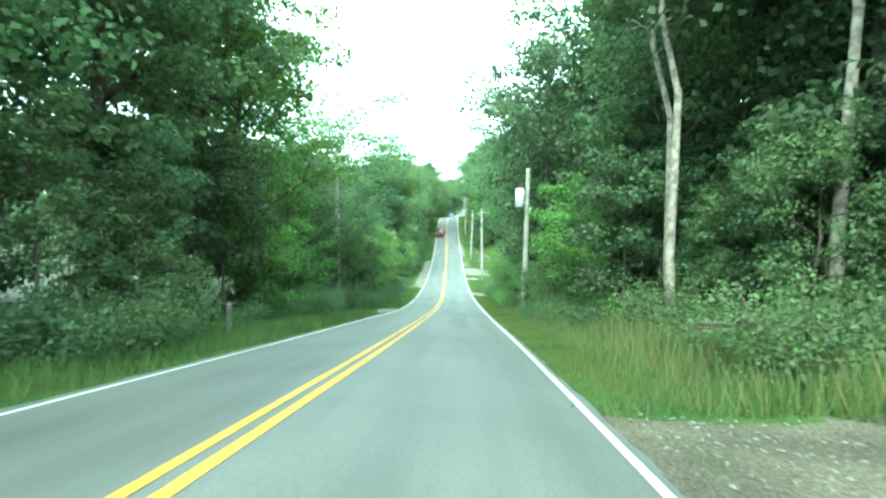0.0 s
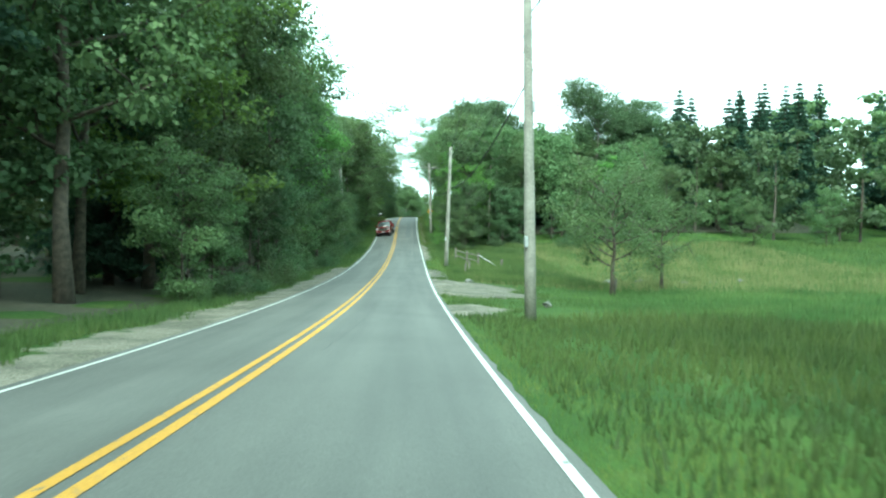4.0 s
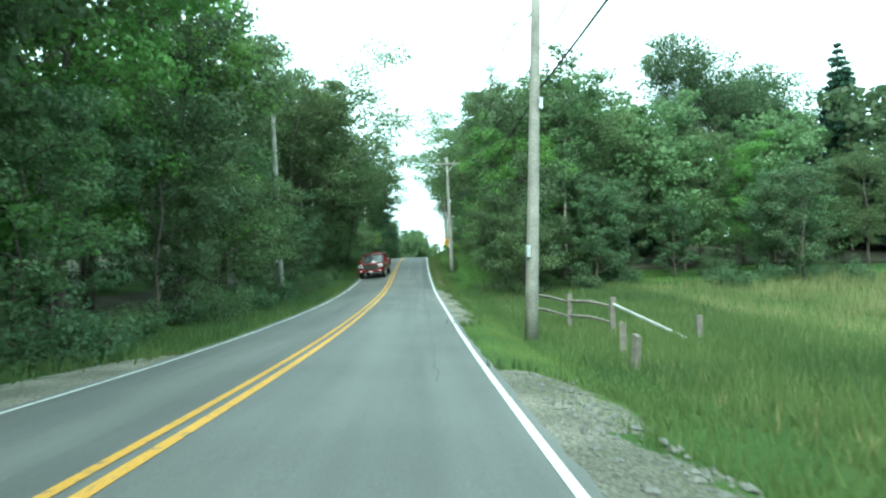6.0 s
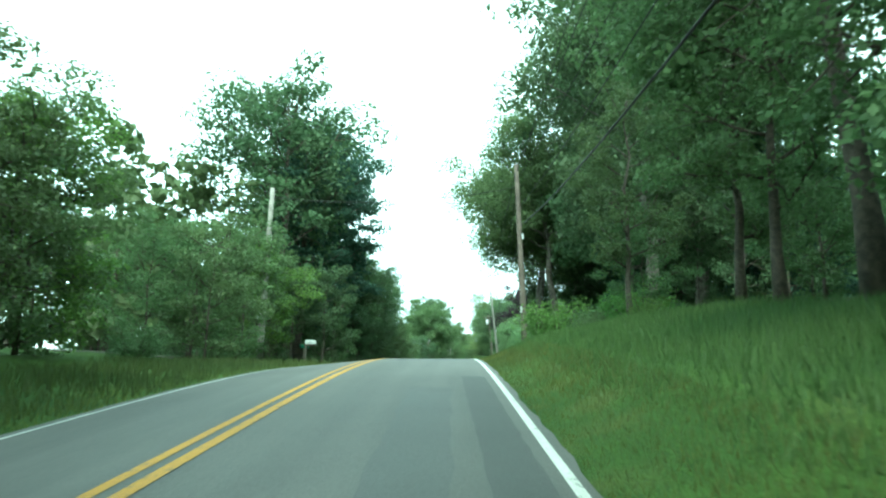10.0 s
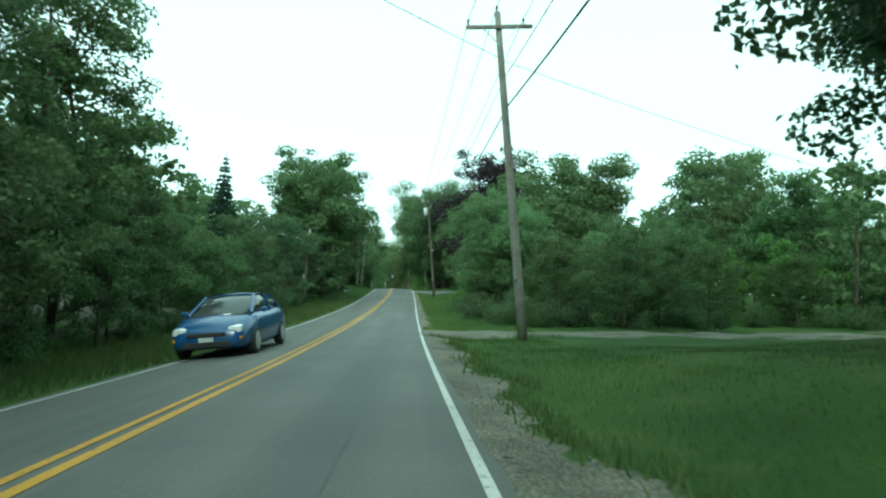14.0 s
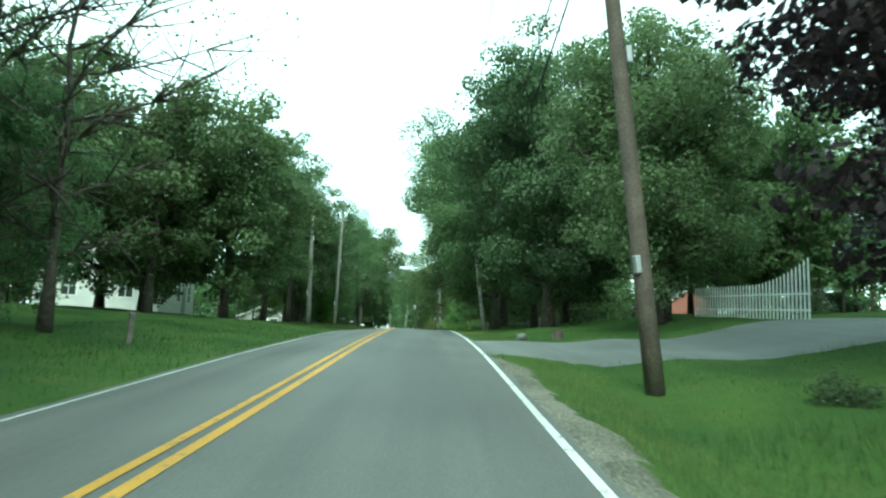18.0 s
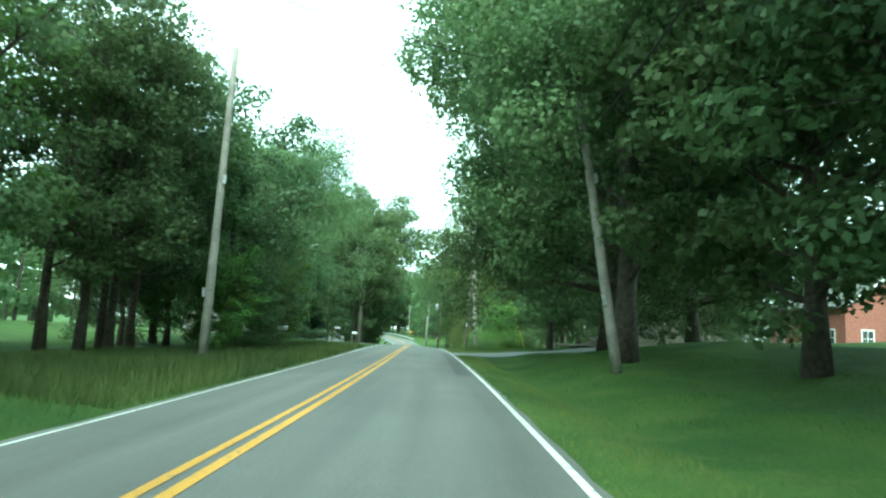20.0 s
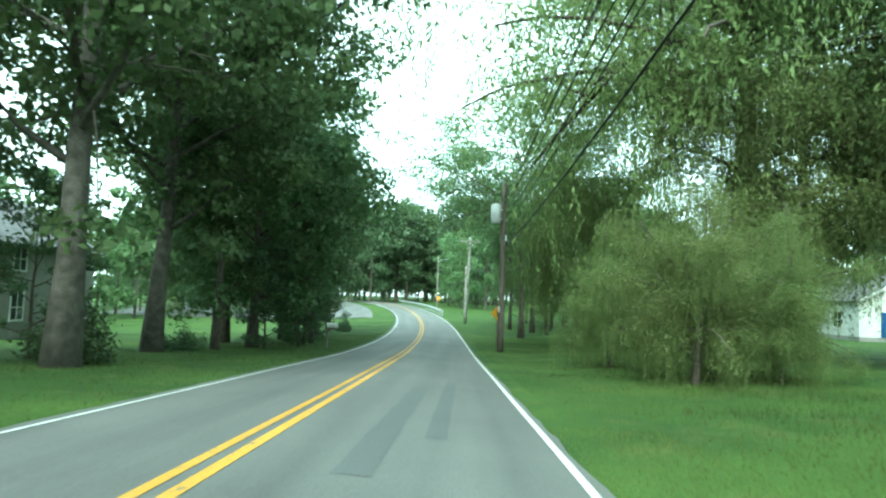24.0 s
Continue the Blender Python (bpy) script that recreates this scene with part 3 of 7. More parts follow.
def broadleaf(seed, height, spread_, bare, leaf_count, leaf_size, radius, limbs=13, forks=3, lean=0.0, round_top=0.6, tuft=0.16, flat=0.62, stray=0.05):
    """Meshes of a broadleaved tree: trunk, limbs and a crown of leaf sprays held at the limbs' ends."""
    rng = np.random.default_rng(seed)
    wood, arms = bmesh.new(), bmesh.new()
    steps = 7
    trunk = [Vector((0, 0, -0.3))]
    for i in range(1, steps + 1):
        t = i / steps
        trunk.append(Vector((rng.normal() * 0.018 * height * t + lean * t * t * height, rng.normal() * 0.018 * height * t, height * 0.86 * t)))
    tube(trunk, [radius * (1.35 if i == 0 else 1 - 0.86 * i / steps) for i in range(steps + 1)], 9, wood)
    tips = []
    for k in range(limbs):
        t = bare + (0.97 - bare) * ((k + rng.random()) / limbs)
        i = min(int(t * steps), steps - 1)
        base = trunk[i].lerp(trunk[i + 1], t * steps - i)
        shape = math.sin(math.pi * min(1, (1 - t) / (1 - bare) * 0.75 + 0.16)) ** round_top
        reach = spread_ * shape * rng.uniform(0.75, 1.15)
        a = k * 2.4 + rng.normal() * 0.4
        arm = limb(rng, base, (math.cos(a), math.sin(a), 0.25 + 0.8 * t * rng.random()), reach, 0.06, 0.13)
        tube(arm, [radius * 0.38 * (1 - 0.6 * t) * (1 - 0.8 * j / (len(arm) - 1)) + 0.008 for j in range(len(arm))], 5, arms)
        tips += [(arm[j], max(reach * 0.22, tuft * spread_) * rng.uniform(0.75, 1.25)) for j in (3, 5)]
        for f in range(forks):
            j = int(rng.integers(1, len(arm) - 1))
            sub = limb(rng, arm[j], (arm[j] - base).normalized() + Vector(rng.normal(size=3) * 0.7), reach * 0.5, 0.05, 0.2, 3)
            tube(sub, [0.035, 0.025, 0.016, 0.006], 4, arms)
            tips.append((sub[3], max(reach * 0.2, tuft * spread_) * rng.uniform(0.7, 1.3)))
    tips.append((trunk[-1] + Vector((0, 0, height * 0.06)), spread_ * 0.24))
    tips.append((trunk[-2] + Vector((0, 0, height * 0.03)), spread_ * 0.26))
    return wood, arms, foliage(rng, tips, leaf_count, leaf_size, flat, stray)


def conifer(seed, height, spread_, leaf_count, leaf_size, radius, gap=0.5, bare=0.06):
    """A spruce: whorls of drooping boughs, shorter towards the tip."""
    rng = np.random.default_rng(seed)
    wood, arms = bmesh.new(), bmesh.new()
    tube([(0, 0, -0.3), (0, 0, height * 0.5), (0, 0, height)], [radius * 1.2, radius * 0.6, 0.02], 8, wood)
    segs, z = [], height * bare + 0.3
    while z < height * 0.97:
        t = z / height
        reach = spread_ * (1 - t) ** 0.8 * rng.uniform(0.8, 1.1)
        for k in range(7):
            a = k * math.tau / 7 + rng.random() * 0.8
            r = reach * rng.uniform(0.75, 1.15)
            tip = Vector((math.cos(a) * r, math.sin(a) * r, z - r * 0.22))
            mid = Vector((math.cos(a) * r * 0.5, math.sin(a) * r * 0.5, z - r * 0.17))
            tube([(0, 0, z), mid, tip], [0.04 * (1 - t) + 0.012, 0.02, 0.005], 4, arms)
            segs.append((Vector((0, 0, z)), tip, r))
        z += gap * rng.uniform(0.8, 1.2)
    w = np.array([s[2] for s in segs]) ** 1.2
    pick = rng.choice(len(segs), size=leaf_count, p=w / w.sum())
    a = np.array([tuple(segs[i][0]) for i in pick])
    b = np.array([tuple(segs[i][1]) for i in pick])
    t = rng.random((leaf_count, 1)) ** 0.6
    r = np.array([segs[i][2] for i in pick])[:, None]
    cent = a + (b - a) * t + rng.normal(size=(leaf_count, 3)) * np.array([0.16, 0.16, 0.07]) * r * (0.4 + 0.6 * (1 - t))
    return wood, arms, leaves(rng, cent, leaf_size, leaf_size * 0.45, 0.5, 0.25)


def willow(seed, height, spread_, strands, radius, leaf_size=0.26, limbs=18, low=0.1, most=230, clump=60000):
    """A weeping willow: heavy arching limbs with long hanging strands of narrow leaves."""
    rng = np.random.default_rng(seed)
    wood, arms = bmesh.new(), bmesh.new()
    trunk = [Vector((0, 0, -0.3)), Vector((0.1, 0.05, height * 0.16)), Vector((0.25, -0.1, height * 0.36)), Vector((0.2, 0.1, height * 0.66))]
    tube(trunk, [radius * 1.3, radius, radius * 0.8, radius * 0.5], 10, wood)
    hooks = []
    for k in range(limbs):
        a = k * 2.4 + rng.normal() * 0.3
        t = low + (1 - low) * rng.random()
        base = trunk[1].lerp(trunk[3], t)
        up = rng.uniform(0.5, 1.7) if low < 0.3 else rng.uniform(0.15, 1.2)
        arm = limb(rng, base, (math.cos(a), math.sin(a), up), spread_ * rng.uniform(0.7, 1.25), -0.05, 0.16, 6)
        tube(arm, [radius * 0.42 * (1 - 0.85 * j / 6) + 0.01 for j in range(7)], 6, arms)
        hooks += arm[2:]
        for _ in range(3):
            sub = limb(rng, arm[int(rng.integers(2, 6))], Vector(rng.normal(size=3)) + Vector((math.cos(a), math.sin(a), 0.5)), spread_ * 0.5, -0.1, 0.2, 3)
            tube(sub, [0.05, 0.035, 0.02, 0.008], 4, arms)
            hooks += sub[1:]
    for k in range(9):
        a = k * 0.7 + rng.normal() * 0.2
        arm = limb(rng, trunk[2], (math.cos(a), math.sin(a), 0.45), spread_ * rng.uniform(0.75, 1.1), -0.16, 0.1, 6)
        tube(arm, [radius * 0.3 * (1 - 0.85 * j / 6) + 0.01 for j in range(7)], 6, arms)
        hooks += arm[3:]
    cent, clumps = [], []
    curtains = [hooks[int(i)] for i in rng.choice(len(hooks), size=min(most, len(hooks)), replace=False)]
    wide = rng.uniform(0.55, 1.2, len(curtains))
    drops = rng.uniform(1.0, 4.6, len(curtains))
    for h, r in zip(curtains, wide):
        clumps.append((h, r))
        clumps.append((h + Vector((rng.normal() * 0.4, rng.normal() * 0.4, -0.7 * r)), r * 0.85))
    for _ in range(strands):
        k = int(rng.integers(len(curtains)))
        a, r = rng.uniform(0, math.tau), wide[k] * rng.random() ** 0.5
        p = np.array(curtains[k]) + np.array([math.cos(a) * r, math.sin(a) * r, -0.3 * r * r + rng.normal() * 0.2])
        drop = min(p[2] - 0.5, drops[k] * rng.uniform(0.5, 1.25) * (0.6 + 0.5 * r / wide[k]))
        sway = rng.normal(size=2) * 0.08
        for z in np.arange(0, max(drop, 0.3), 0.1):
            cent.append(p + np.array([sway[0] * z, sway[1] * z, -z]) + rng.normal(size=3) * 0.05)
    hang = leaves(rng, np.array(cent), leaf_size, leaf_size * 0.24, 0.1, 0.7)
    return wood, arms, np.concatenate([hang, foliage(rng, clumps, clump, leaf_size * 1.1, 0.75, 0.06, 0.32)])


def bush(seed, height, spread_, count, leaf_size):
    """A shrub: stems from the ground with leaves down to the grass, its outline lumpy."""
    rng = np.random.default_rng(seed)
    arms = bmesh.new()
    lumps = []
    for k in range(11):
        a = rng.random() * math.tau
        r = spread_ * rng.random() ** 0.6
        h = height * rng.uniform(0.45, 1.0) * (1 - 0.35 * (r / spread_) ** 2)
        foot = Vector((math.cos(a) * r * 0.3, math.sin(a) * r * 0.3, -0.1))
        tip = Vector((math.cos(a) * r, math.sin(a) * r, h))
        tube([foot, foot.lerp(tip, 0.5) + Vector((0, 0, 0.1 * h)), tip], [0.04, 0.025, 0.006], 4, arms)
        lumps += [(tip * s + foot * (1 - s), 0.36 * spread_ * (1.15 - 0.4 * s)) for s in (0.3, 0.6, 0.9)]
    return None, arms, foliage(rng, lumps, count, leaf_size, 0.7, 0.06)


def finish(bm, name, mat):
    if bm is None:
        return None
    me = bpy.data.meshes.new(name)
    bm.to_mesh(me)
    bm.free()
    me.materials.append(mat)
    me.polygons.foreach_set("use_smooth", [True] * len(me.polygons))
    return me


def kind_of(name, label, category, made, leaf_mat, bark=M_BARK):
    wood, arms, crown = made
    return dict(name=name, label=label, category=category, trunk=finish(wood, name + "_trunk", bark), limbs=finish(arms, name + "_limb", bark),
                crown=quads_of(name + "_crown", crown, leaf_mat), sprays=np.asarray(crown, dtype=np.float32))


KINDS = {}


def add_kind(key, *args, **kw):
    KINDS.setdefault(key, []).append(kind_of(*args, **kw))


TREE = "tree"
for s_ in range(4):
    add_kind("tall", "broadleaf_tree", "tall green broadleaved tree at the wood's edge", TREE,
             broadleaf(10 + s_, 17 + s_, 4.8, 0.2, 15000, 0.215, 0.22, 16, 4), M_LEAF)
for s_ in range(2):
    add_kind("tall_light", "broadleaf_tree", "tall light green broadleaved tree", TREE,
             broadleaf(20 + s_, 16, 4.6, 0.15, 15000, 0.205, 0.20, 16, 4), M_LEAF_LIGHT)
# deep shade is put into the leaf colour
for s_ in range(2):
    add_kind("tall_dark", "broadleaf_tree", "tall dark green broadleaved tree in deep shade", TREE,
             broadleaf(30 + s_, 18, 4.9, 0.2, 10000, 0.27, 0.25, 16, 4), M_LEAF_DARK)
for s_ in range(2):
    add_kind("pole_tree", "broadleaf_tree", "tall slim tree with a long bare pale trunk", TREE,
             broadleaf(35 + s_, 20, 4.2, 0.55, 8000, 0.27, 0.17, 14, 3), M_LEAF, bark=M_BARK_PALE)
for s_ in range(2):
    add_kind("airy", "locust_tree", "spreading tree with thin airy foliage over the road", TREE,
             broadleaf(38 + s_, 17, 8.5, 0.36, 26000, 0.205, 0.24, 17, 5, round_top=0.4, tuft=0.10, flat=0.4, stray=0.03), M_LEAF)
for s_ in range(2):
    add_kind("back", "broadleaf_tree", "broadleaved tree deep in the wood", TREE,
             broadleaf(40 + s_, 18, 5.2, 0.1, 2700, 0.54, 0.25, 12, 1, tuft=0.24), M_LEAF)
for s_ in range(2):
    add_kind("far", "broadleaf_tree", "broadleaved tree far off", TREE, broadleaf(46 + s_, 18, 5.2, 0.06, 900, 0.9, 0.25, 12, 1, tuft=0.24), M_LEAF)
for s_ in range(3):
    add_kind("under", "young_tree", "young green broadleaved tree with leaves to the ground", TREE,
             broadleaf(50 + s_, 8, 3.0, 0.05, 9500, 0.155, 0.08, 15, 3), M_LEAF)
add_kind("under_light", "young_tree", "young bright green tree with leaves to the ground", TREE,
         broadleaf(55, 8, 3.0, 0.05, 9500, 0.155, 0.08, 15, 3), M_LEAF_LIGHT)
# understory whose leaf colour is darkened for the shade it stands in
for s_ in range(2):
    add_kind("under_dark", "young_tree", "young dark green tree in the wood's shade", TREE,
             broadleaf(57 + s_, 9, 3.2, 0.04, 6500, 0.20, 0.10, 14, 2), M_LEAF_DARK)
for s_ in range(2):
    add_kind("oak", "broadleaf_tree", "old broadleaved tree with a stout furrowed trunk", TREE,
             broadleaf(60 + s_, 21, 8.6, 0.24, 60000, 0.26, 0.44, 20, 6, tuft=0.13, stray=0.02), M_LEAF_DARK, bark=M_BARK_MID)
add_kind("oak_high", "broadleaf_tree", "old tree with a tall bare grey trunk and a high crown", TREE,
         broadleaf(64, 21, 8.6, 0.56, 52000, 0.23, 0.45, 20, 6, tuft=0.13, stray=0.02), M_LEAF, bark=M_BARK_OLD)
add_kind("oak_light", "broadleaf_tree", "old spreading broadleaved tree with a stout grey trunk", TREE,
         broadleaf(62, 21, 8.6, 0.24, 50000, 0.27, 0.36, 20, 6, tuft=0.13, stray=0.02), M_LEAF, bark=M_BARK_OLD)
for s_ in range(3):
    add_kind("maple", "maple_tree", "broad round-headed green maple on a lawn", TREE,
             broadleaf(70 + s_, 14, 6.0, 0.12, 30000, 0.30, 0.32, 22, 4, round_top=0.4, stray=0.03), M_LEAF)
add_kind("purple", "purple_maple", "large dark purple-leaved maple on a lawn", TREE,
         broadleaf(75, 16, 5.4, 0.04, 72000, 0.22, 0.40, 34, 5, round_top=0.6, stray=0.02), M_LEAF_PURPLE)
for s_ in range(2):
    add_kind("maple_big", "maple_tree", "huge dark spreading maple hanging over the road", TREE,
             broadleaf(77 + s_, 17, 8.6, 0.16, 160000, 0.19, 0.42, 28, 5, round_top=0.35, tuft=0.14, stray=0.03), M_LEAF)
add_kind("maple_dark", "maple_tree", "tall dense dark green maple beside the road", TREE,
         broadleaf(79, 17, 6.4, 0.08, 80000, 0.21, 0.40, 30, 5, round_top=0.45, stray=0.03), M_LEAF_DARK)
for s_ in range(2):
    add_kind("spruce", "spruce_tree", "dark green pointed spruce", TREE, conifer(80 + s_, 16, 3.2, 11000, 0.42, 0.2), M_NEEDLE)
for s_ in range(2):
    add_kind("pine", "pine_tree", "tall dark pine with ragged tiers of needles", TREE,
             broadleaf(84 + s_, 20, 4.4, 0.18, 10000, 0.27, 0.25, 19, 3, round_top=0.9, flat=0.4), M_NEEDLE)
for s_ in range(2):
    add_kind("willow", "willow_tree", "weeping willow with long hanging yellow-green strands", TREE, willow(90 + s_, 17, 6.0, 3000, 0.30, 0.17), M_LEAF_WILLOW)
add_kind("willow_green", "willow_tree", "light green weeping willow over a verge", TREE, willow(93, 17, 6.0, 2400, 0.26, 0.17), M_LEAF_SALLOW)
add_kind("willow_old", "willow_tree", "huge old weeping willow with heavy dark limbs", TREE, willow(97, 17, 6.4, 3800, 0.25, 0.15, 30, 0.42, 400, 80000), M_LEAF_WILLOW)
add_kind("sallow", "willow_tree", "upright feathery grey-green willow", TREE,
         broadleaf(95, 12, 3.8, 0.1, 40000, 0.16, 0.18, 22, 6, round_top=0.35, flat=0.85, stray=0.07), M_LEAF_SALLOW)
for s_ in range(3):
    add_kind("bush", "shrub", "leafy green shrub by the roadside", "shrub", bush(100 + s_, 2.4, 1.7, 5000, 0.10), M_LEAF)
add_kind("bush_light", "shrub", "bright green leafy shrub by the roadside", "shrub", bush(104, 2.2, 1.7, 5200, 0.095), M_LEAF_LIGHT)
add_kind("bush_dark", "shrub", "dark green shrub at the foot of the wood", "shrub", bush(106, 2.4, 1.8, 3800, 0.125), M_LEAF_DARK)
add_kind("weed", "weed_clump", "low clump of bright leafy weeds", "plant", bush(108, 0.8, 0.8, 1500, 0.075), M_LEAF_LIGHT)
add_kind("apple", "small_tree", "small spreading tree with a forked trunk in the meadow", TREE,
         broadleaf(110, 7, 3.9, 0.26, 12000, 0.13, 0.16, 15, 4), M_LEAF)
add_kind("bare", "dead_tree", "thin leafless grey dead tree", TREE, broadleaf(115, 13, 5.2, 0.16, 1500, 0.13, 0.17, 20, 10, tuft=0.12), M_LEAF, bark=M_BARK)
PLANTS = random.Random(5)


def plant(key, y, d, size=1.0, turn=None, which=None, tilt=0.0, label="", sink=0.0):
    own = random.Random(f"{key} {y:.3f} {d:.3f}")
    k = KINDS[key][(own.randrange(len(KINDS[key])) if which is None else which)]
    m = at(y, d, -0.03 - sink, own.uniform(0, 360) if turn is None else turn, size)
    if tilt:
        m = m @ pose(0, 0, 0, 0, tilt, 0)
    ob = thing(k["name"], m, label or k["label"], k["category"], "trees and shrubs along the road")
    for p, called in (("trunk", "trunk"), ("limbs", "branchwork"), ("crown", "crown")):
        if k[p] is not None:
            made = part_mesh(called, k[p], ob)
            if called == "branchwork":
                tagged(made, kind="stuff")
    return ob


def wood(keys, y0, y1, d0, d1, count, lo=0.8, hi=1.15):
    """Trees at random, evenly spread, in a stretch beside the road."""
    step = (y1 - y0) / count
    own = random.Random(f"{keys} {y0} {y1} {d0}")
    for i in range(count):
        plant(own.choice(keys), y0 + step * (i + own.random()), own.uniform(d0, d1), own.uniform(lo, hi))


def deep_wood(y0, y1, d0, d1, count, mat=M_LEAF, lo=0.75, hi=1.1):
    """The inside and the far edge of a wood, where no tree can be told from its neighbours: all crowns and all stems joined."""
    crowns, stems = [], bmesh.new()
    own = random.Random(f"deep {y0} {y1} {d0}")
    step = (y1 - y0) / count
    for i in range(count):
        y, d, s = y0 + step * (i + own.random()), own.uniform(d0, d1), own.uniform(lo, hi)
        x = float(road_x(y)) + d
        z = float(ground_z(x, y))
        sprays = KINDS["back" if abs(d0) < 24 else "far"][i % 2]["sprays"]
        a = own.uniform(0, math.tau)
        turned = sprays @ np.array([[math.cos(a), math.sin(a), 0], [-math.sin(a), math.cos(a), 0], [0, 0, 1]]) * s
        crowns.append(turned + np.array([x, y, z]))
        for _ in range(2 if abs(d0) < 24 else 1):
            yb, db = y + own.uniform(-3, 3), d + own.uniform(-3, 3)
            xb = float(road_x(yb)) + db
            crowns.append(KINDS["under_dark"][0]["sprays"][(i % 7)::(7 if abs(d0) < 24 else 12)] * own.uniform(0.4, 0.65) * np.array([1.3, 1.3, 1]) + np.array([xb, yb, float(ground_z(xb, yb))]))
        tube([(x, y, z - 0.2), (x + 0.1, y, z + 7 * s), (x, y, z + 14 * s)], [0.24 * s, 0.16 * s, 0.04], 5, stems)
    ob = tagged(new("deep_wood", quads_of("deep_wood", np.concatenate(crowns), mat)), "green inside of a dense broadleaved wood", "wood", kind="stuff")
    tagged(part("stem", stems, M_BARK, ob), kind="stuff")
    return ob


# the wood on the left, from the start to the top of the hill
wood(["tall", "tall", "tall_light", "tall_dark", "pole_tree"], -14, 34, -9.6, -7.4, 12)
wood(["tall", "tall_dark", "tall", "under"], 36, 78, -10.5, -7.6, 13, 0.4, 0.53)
plant("pine", 68, -10.5, 0.45)
plant("spruce", 72, -9.2, 0.38)
wood(["pine", "tall_dark", "tall"], 56, 82, -12, -9, 5, 0.40, 0.5)
wood(["spruce", "pine", "tall_dark"], 87, 105, -12, -9, 4, 0.8, 1.0)
wood(["tall", "tall_light", "tall_dark", "tall"], 90, 124, -9.5, -7.2, 9, 0.85, 1.1)
wood(["tall", "tall_light", "tall_dark", "tall"], 124, 148, -10.0, -7.4, 7, 0.76, 0.92)
wood(["pole_tree", "tall", "pole_tree"], 149, 168, -10.5, -7.6, 4, 0.68, 0.8)
wood(["under", "under", "under_dark", "under_light"], -8, 76, -7.4, -5.8, 24, 0.5, 0.85)
wood(["under", "under", "under_dark"], 92, 176, -7.2, -5.6, 26, 0.5, 0.85)
wood(["bush", "bush_dark", "bush"], -8, 78, -5.8, -4.6, 26, 0.5, 0.85)
wood(["bush", "bush_dark"], 93, 178, -5.6, -4.4, 28, 0.5, 0.8)
deep_wood(-20, 36, -22, -12, 14)
deep_wood(36, 84, -22, -12, 12, lo=0.36, hi=0.46)
deep_wood(84, 150, -22, -12, 15)
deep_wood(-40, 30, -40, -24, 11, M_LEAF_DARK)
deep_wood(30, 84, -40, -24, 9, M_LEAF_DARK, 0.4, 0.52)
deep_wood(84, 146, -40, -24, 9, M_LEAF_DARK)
deep_wood(146, 190, -30, -14, 14, lo=0.42, hi=0.56)
for key_, y_, d_, s_ in (("pole_tree", 163.5, -7.4, 0.8), ("pole_tree", 168.5, -9.4, 0.85), ("pole_tree", 172, -10.2, 0.75), ("pole_tree", 157, -8.0, 0.8)):
    plant(key_, y_, d_, s_, tilt=5, turn=0)
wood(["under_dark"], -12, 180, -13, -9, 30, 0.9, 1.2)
for y_, d_, s_, l_ in ((41, -8.4, 0.72, 2), (171, -6.6, 0.76, 7), (160, -7.6, 0.92, 4), (178, -7.6, 0.65, 5)):
    plant("airy", y_, d_, s_, tilt=l_, turn=0)
plant("airy", 175, -5.2, 0.62, tilt=9, turn=0)
# the wood on the right
plant("pole_tree", 20, 8.0, 1.0, tilt=-3, turn=0)
plant("pole_tree", 21.2, 8.4, 0.95, tilt=-5, turn=0)
plant("pole_tree", 15, 10.2, 1.05, tilt=-2, turn=0)
plant("pole_tree", 17, 12.5, 1.05)
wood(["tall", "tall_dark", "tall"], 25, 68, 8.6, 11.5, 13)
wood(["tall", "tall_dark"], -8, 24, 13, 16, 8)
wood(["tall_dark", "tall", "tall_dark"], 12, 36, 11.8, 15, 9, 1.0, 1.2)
wood(["under", "under_dark", "under_light", "under"], 24, 72, 6.8, 8.8, 17, 0.5, 0.85)
wood(["under", "under_dark", "under_dark"], -4, 24, 10.5, 13, 10, 0.5, 0.75)
wood(["bush", "bush_light", "bush_dark", "bush"], 22, 74, 5.6, 7.2, 22, 0.45, 0.8)
wood(["bush", "bush_light", "weed", "weed"], 9, 24, 7.0, 9.5, 12, 0.4, 0.6)
deep_wood(-20, 68, 13, 26, 24)
deep_wood(-30, 72, 28, 44, 14, M_LEAF_DARK)
plant("airy", 45, 8.2, 0.78, tilt=-5, turn=0)
plant("tall_dark", 39, 7.4, 0.92, tilt=-5, turn=0)
plant("tall_dark", 44, 7.8, 0.85, tilt=-3, turn=0)
wood(["under", "under_light", "under", "under_dark"], 26, 72, 5.9, 6.9, 16, 0.38, 0.55)
wood(["bush", "bush_light", "bush_dark", "bush"], 25, 72, 5.0, 5.9, 18, 0.5, 0.8)
wood(["bush_light", "bush", "weed"], 8, 26, 6.6, 8.4, 9, 0.6, 0.95)
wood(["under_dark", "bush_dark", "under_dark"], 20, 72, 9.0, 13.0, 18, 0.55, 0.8)
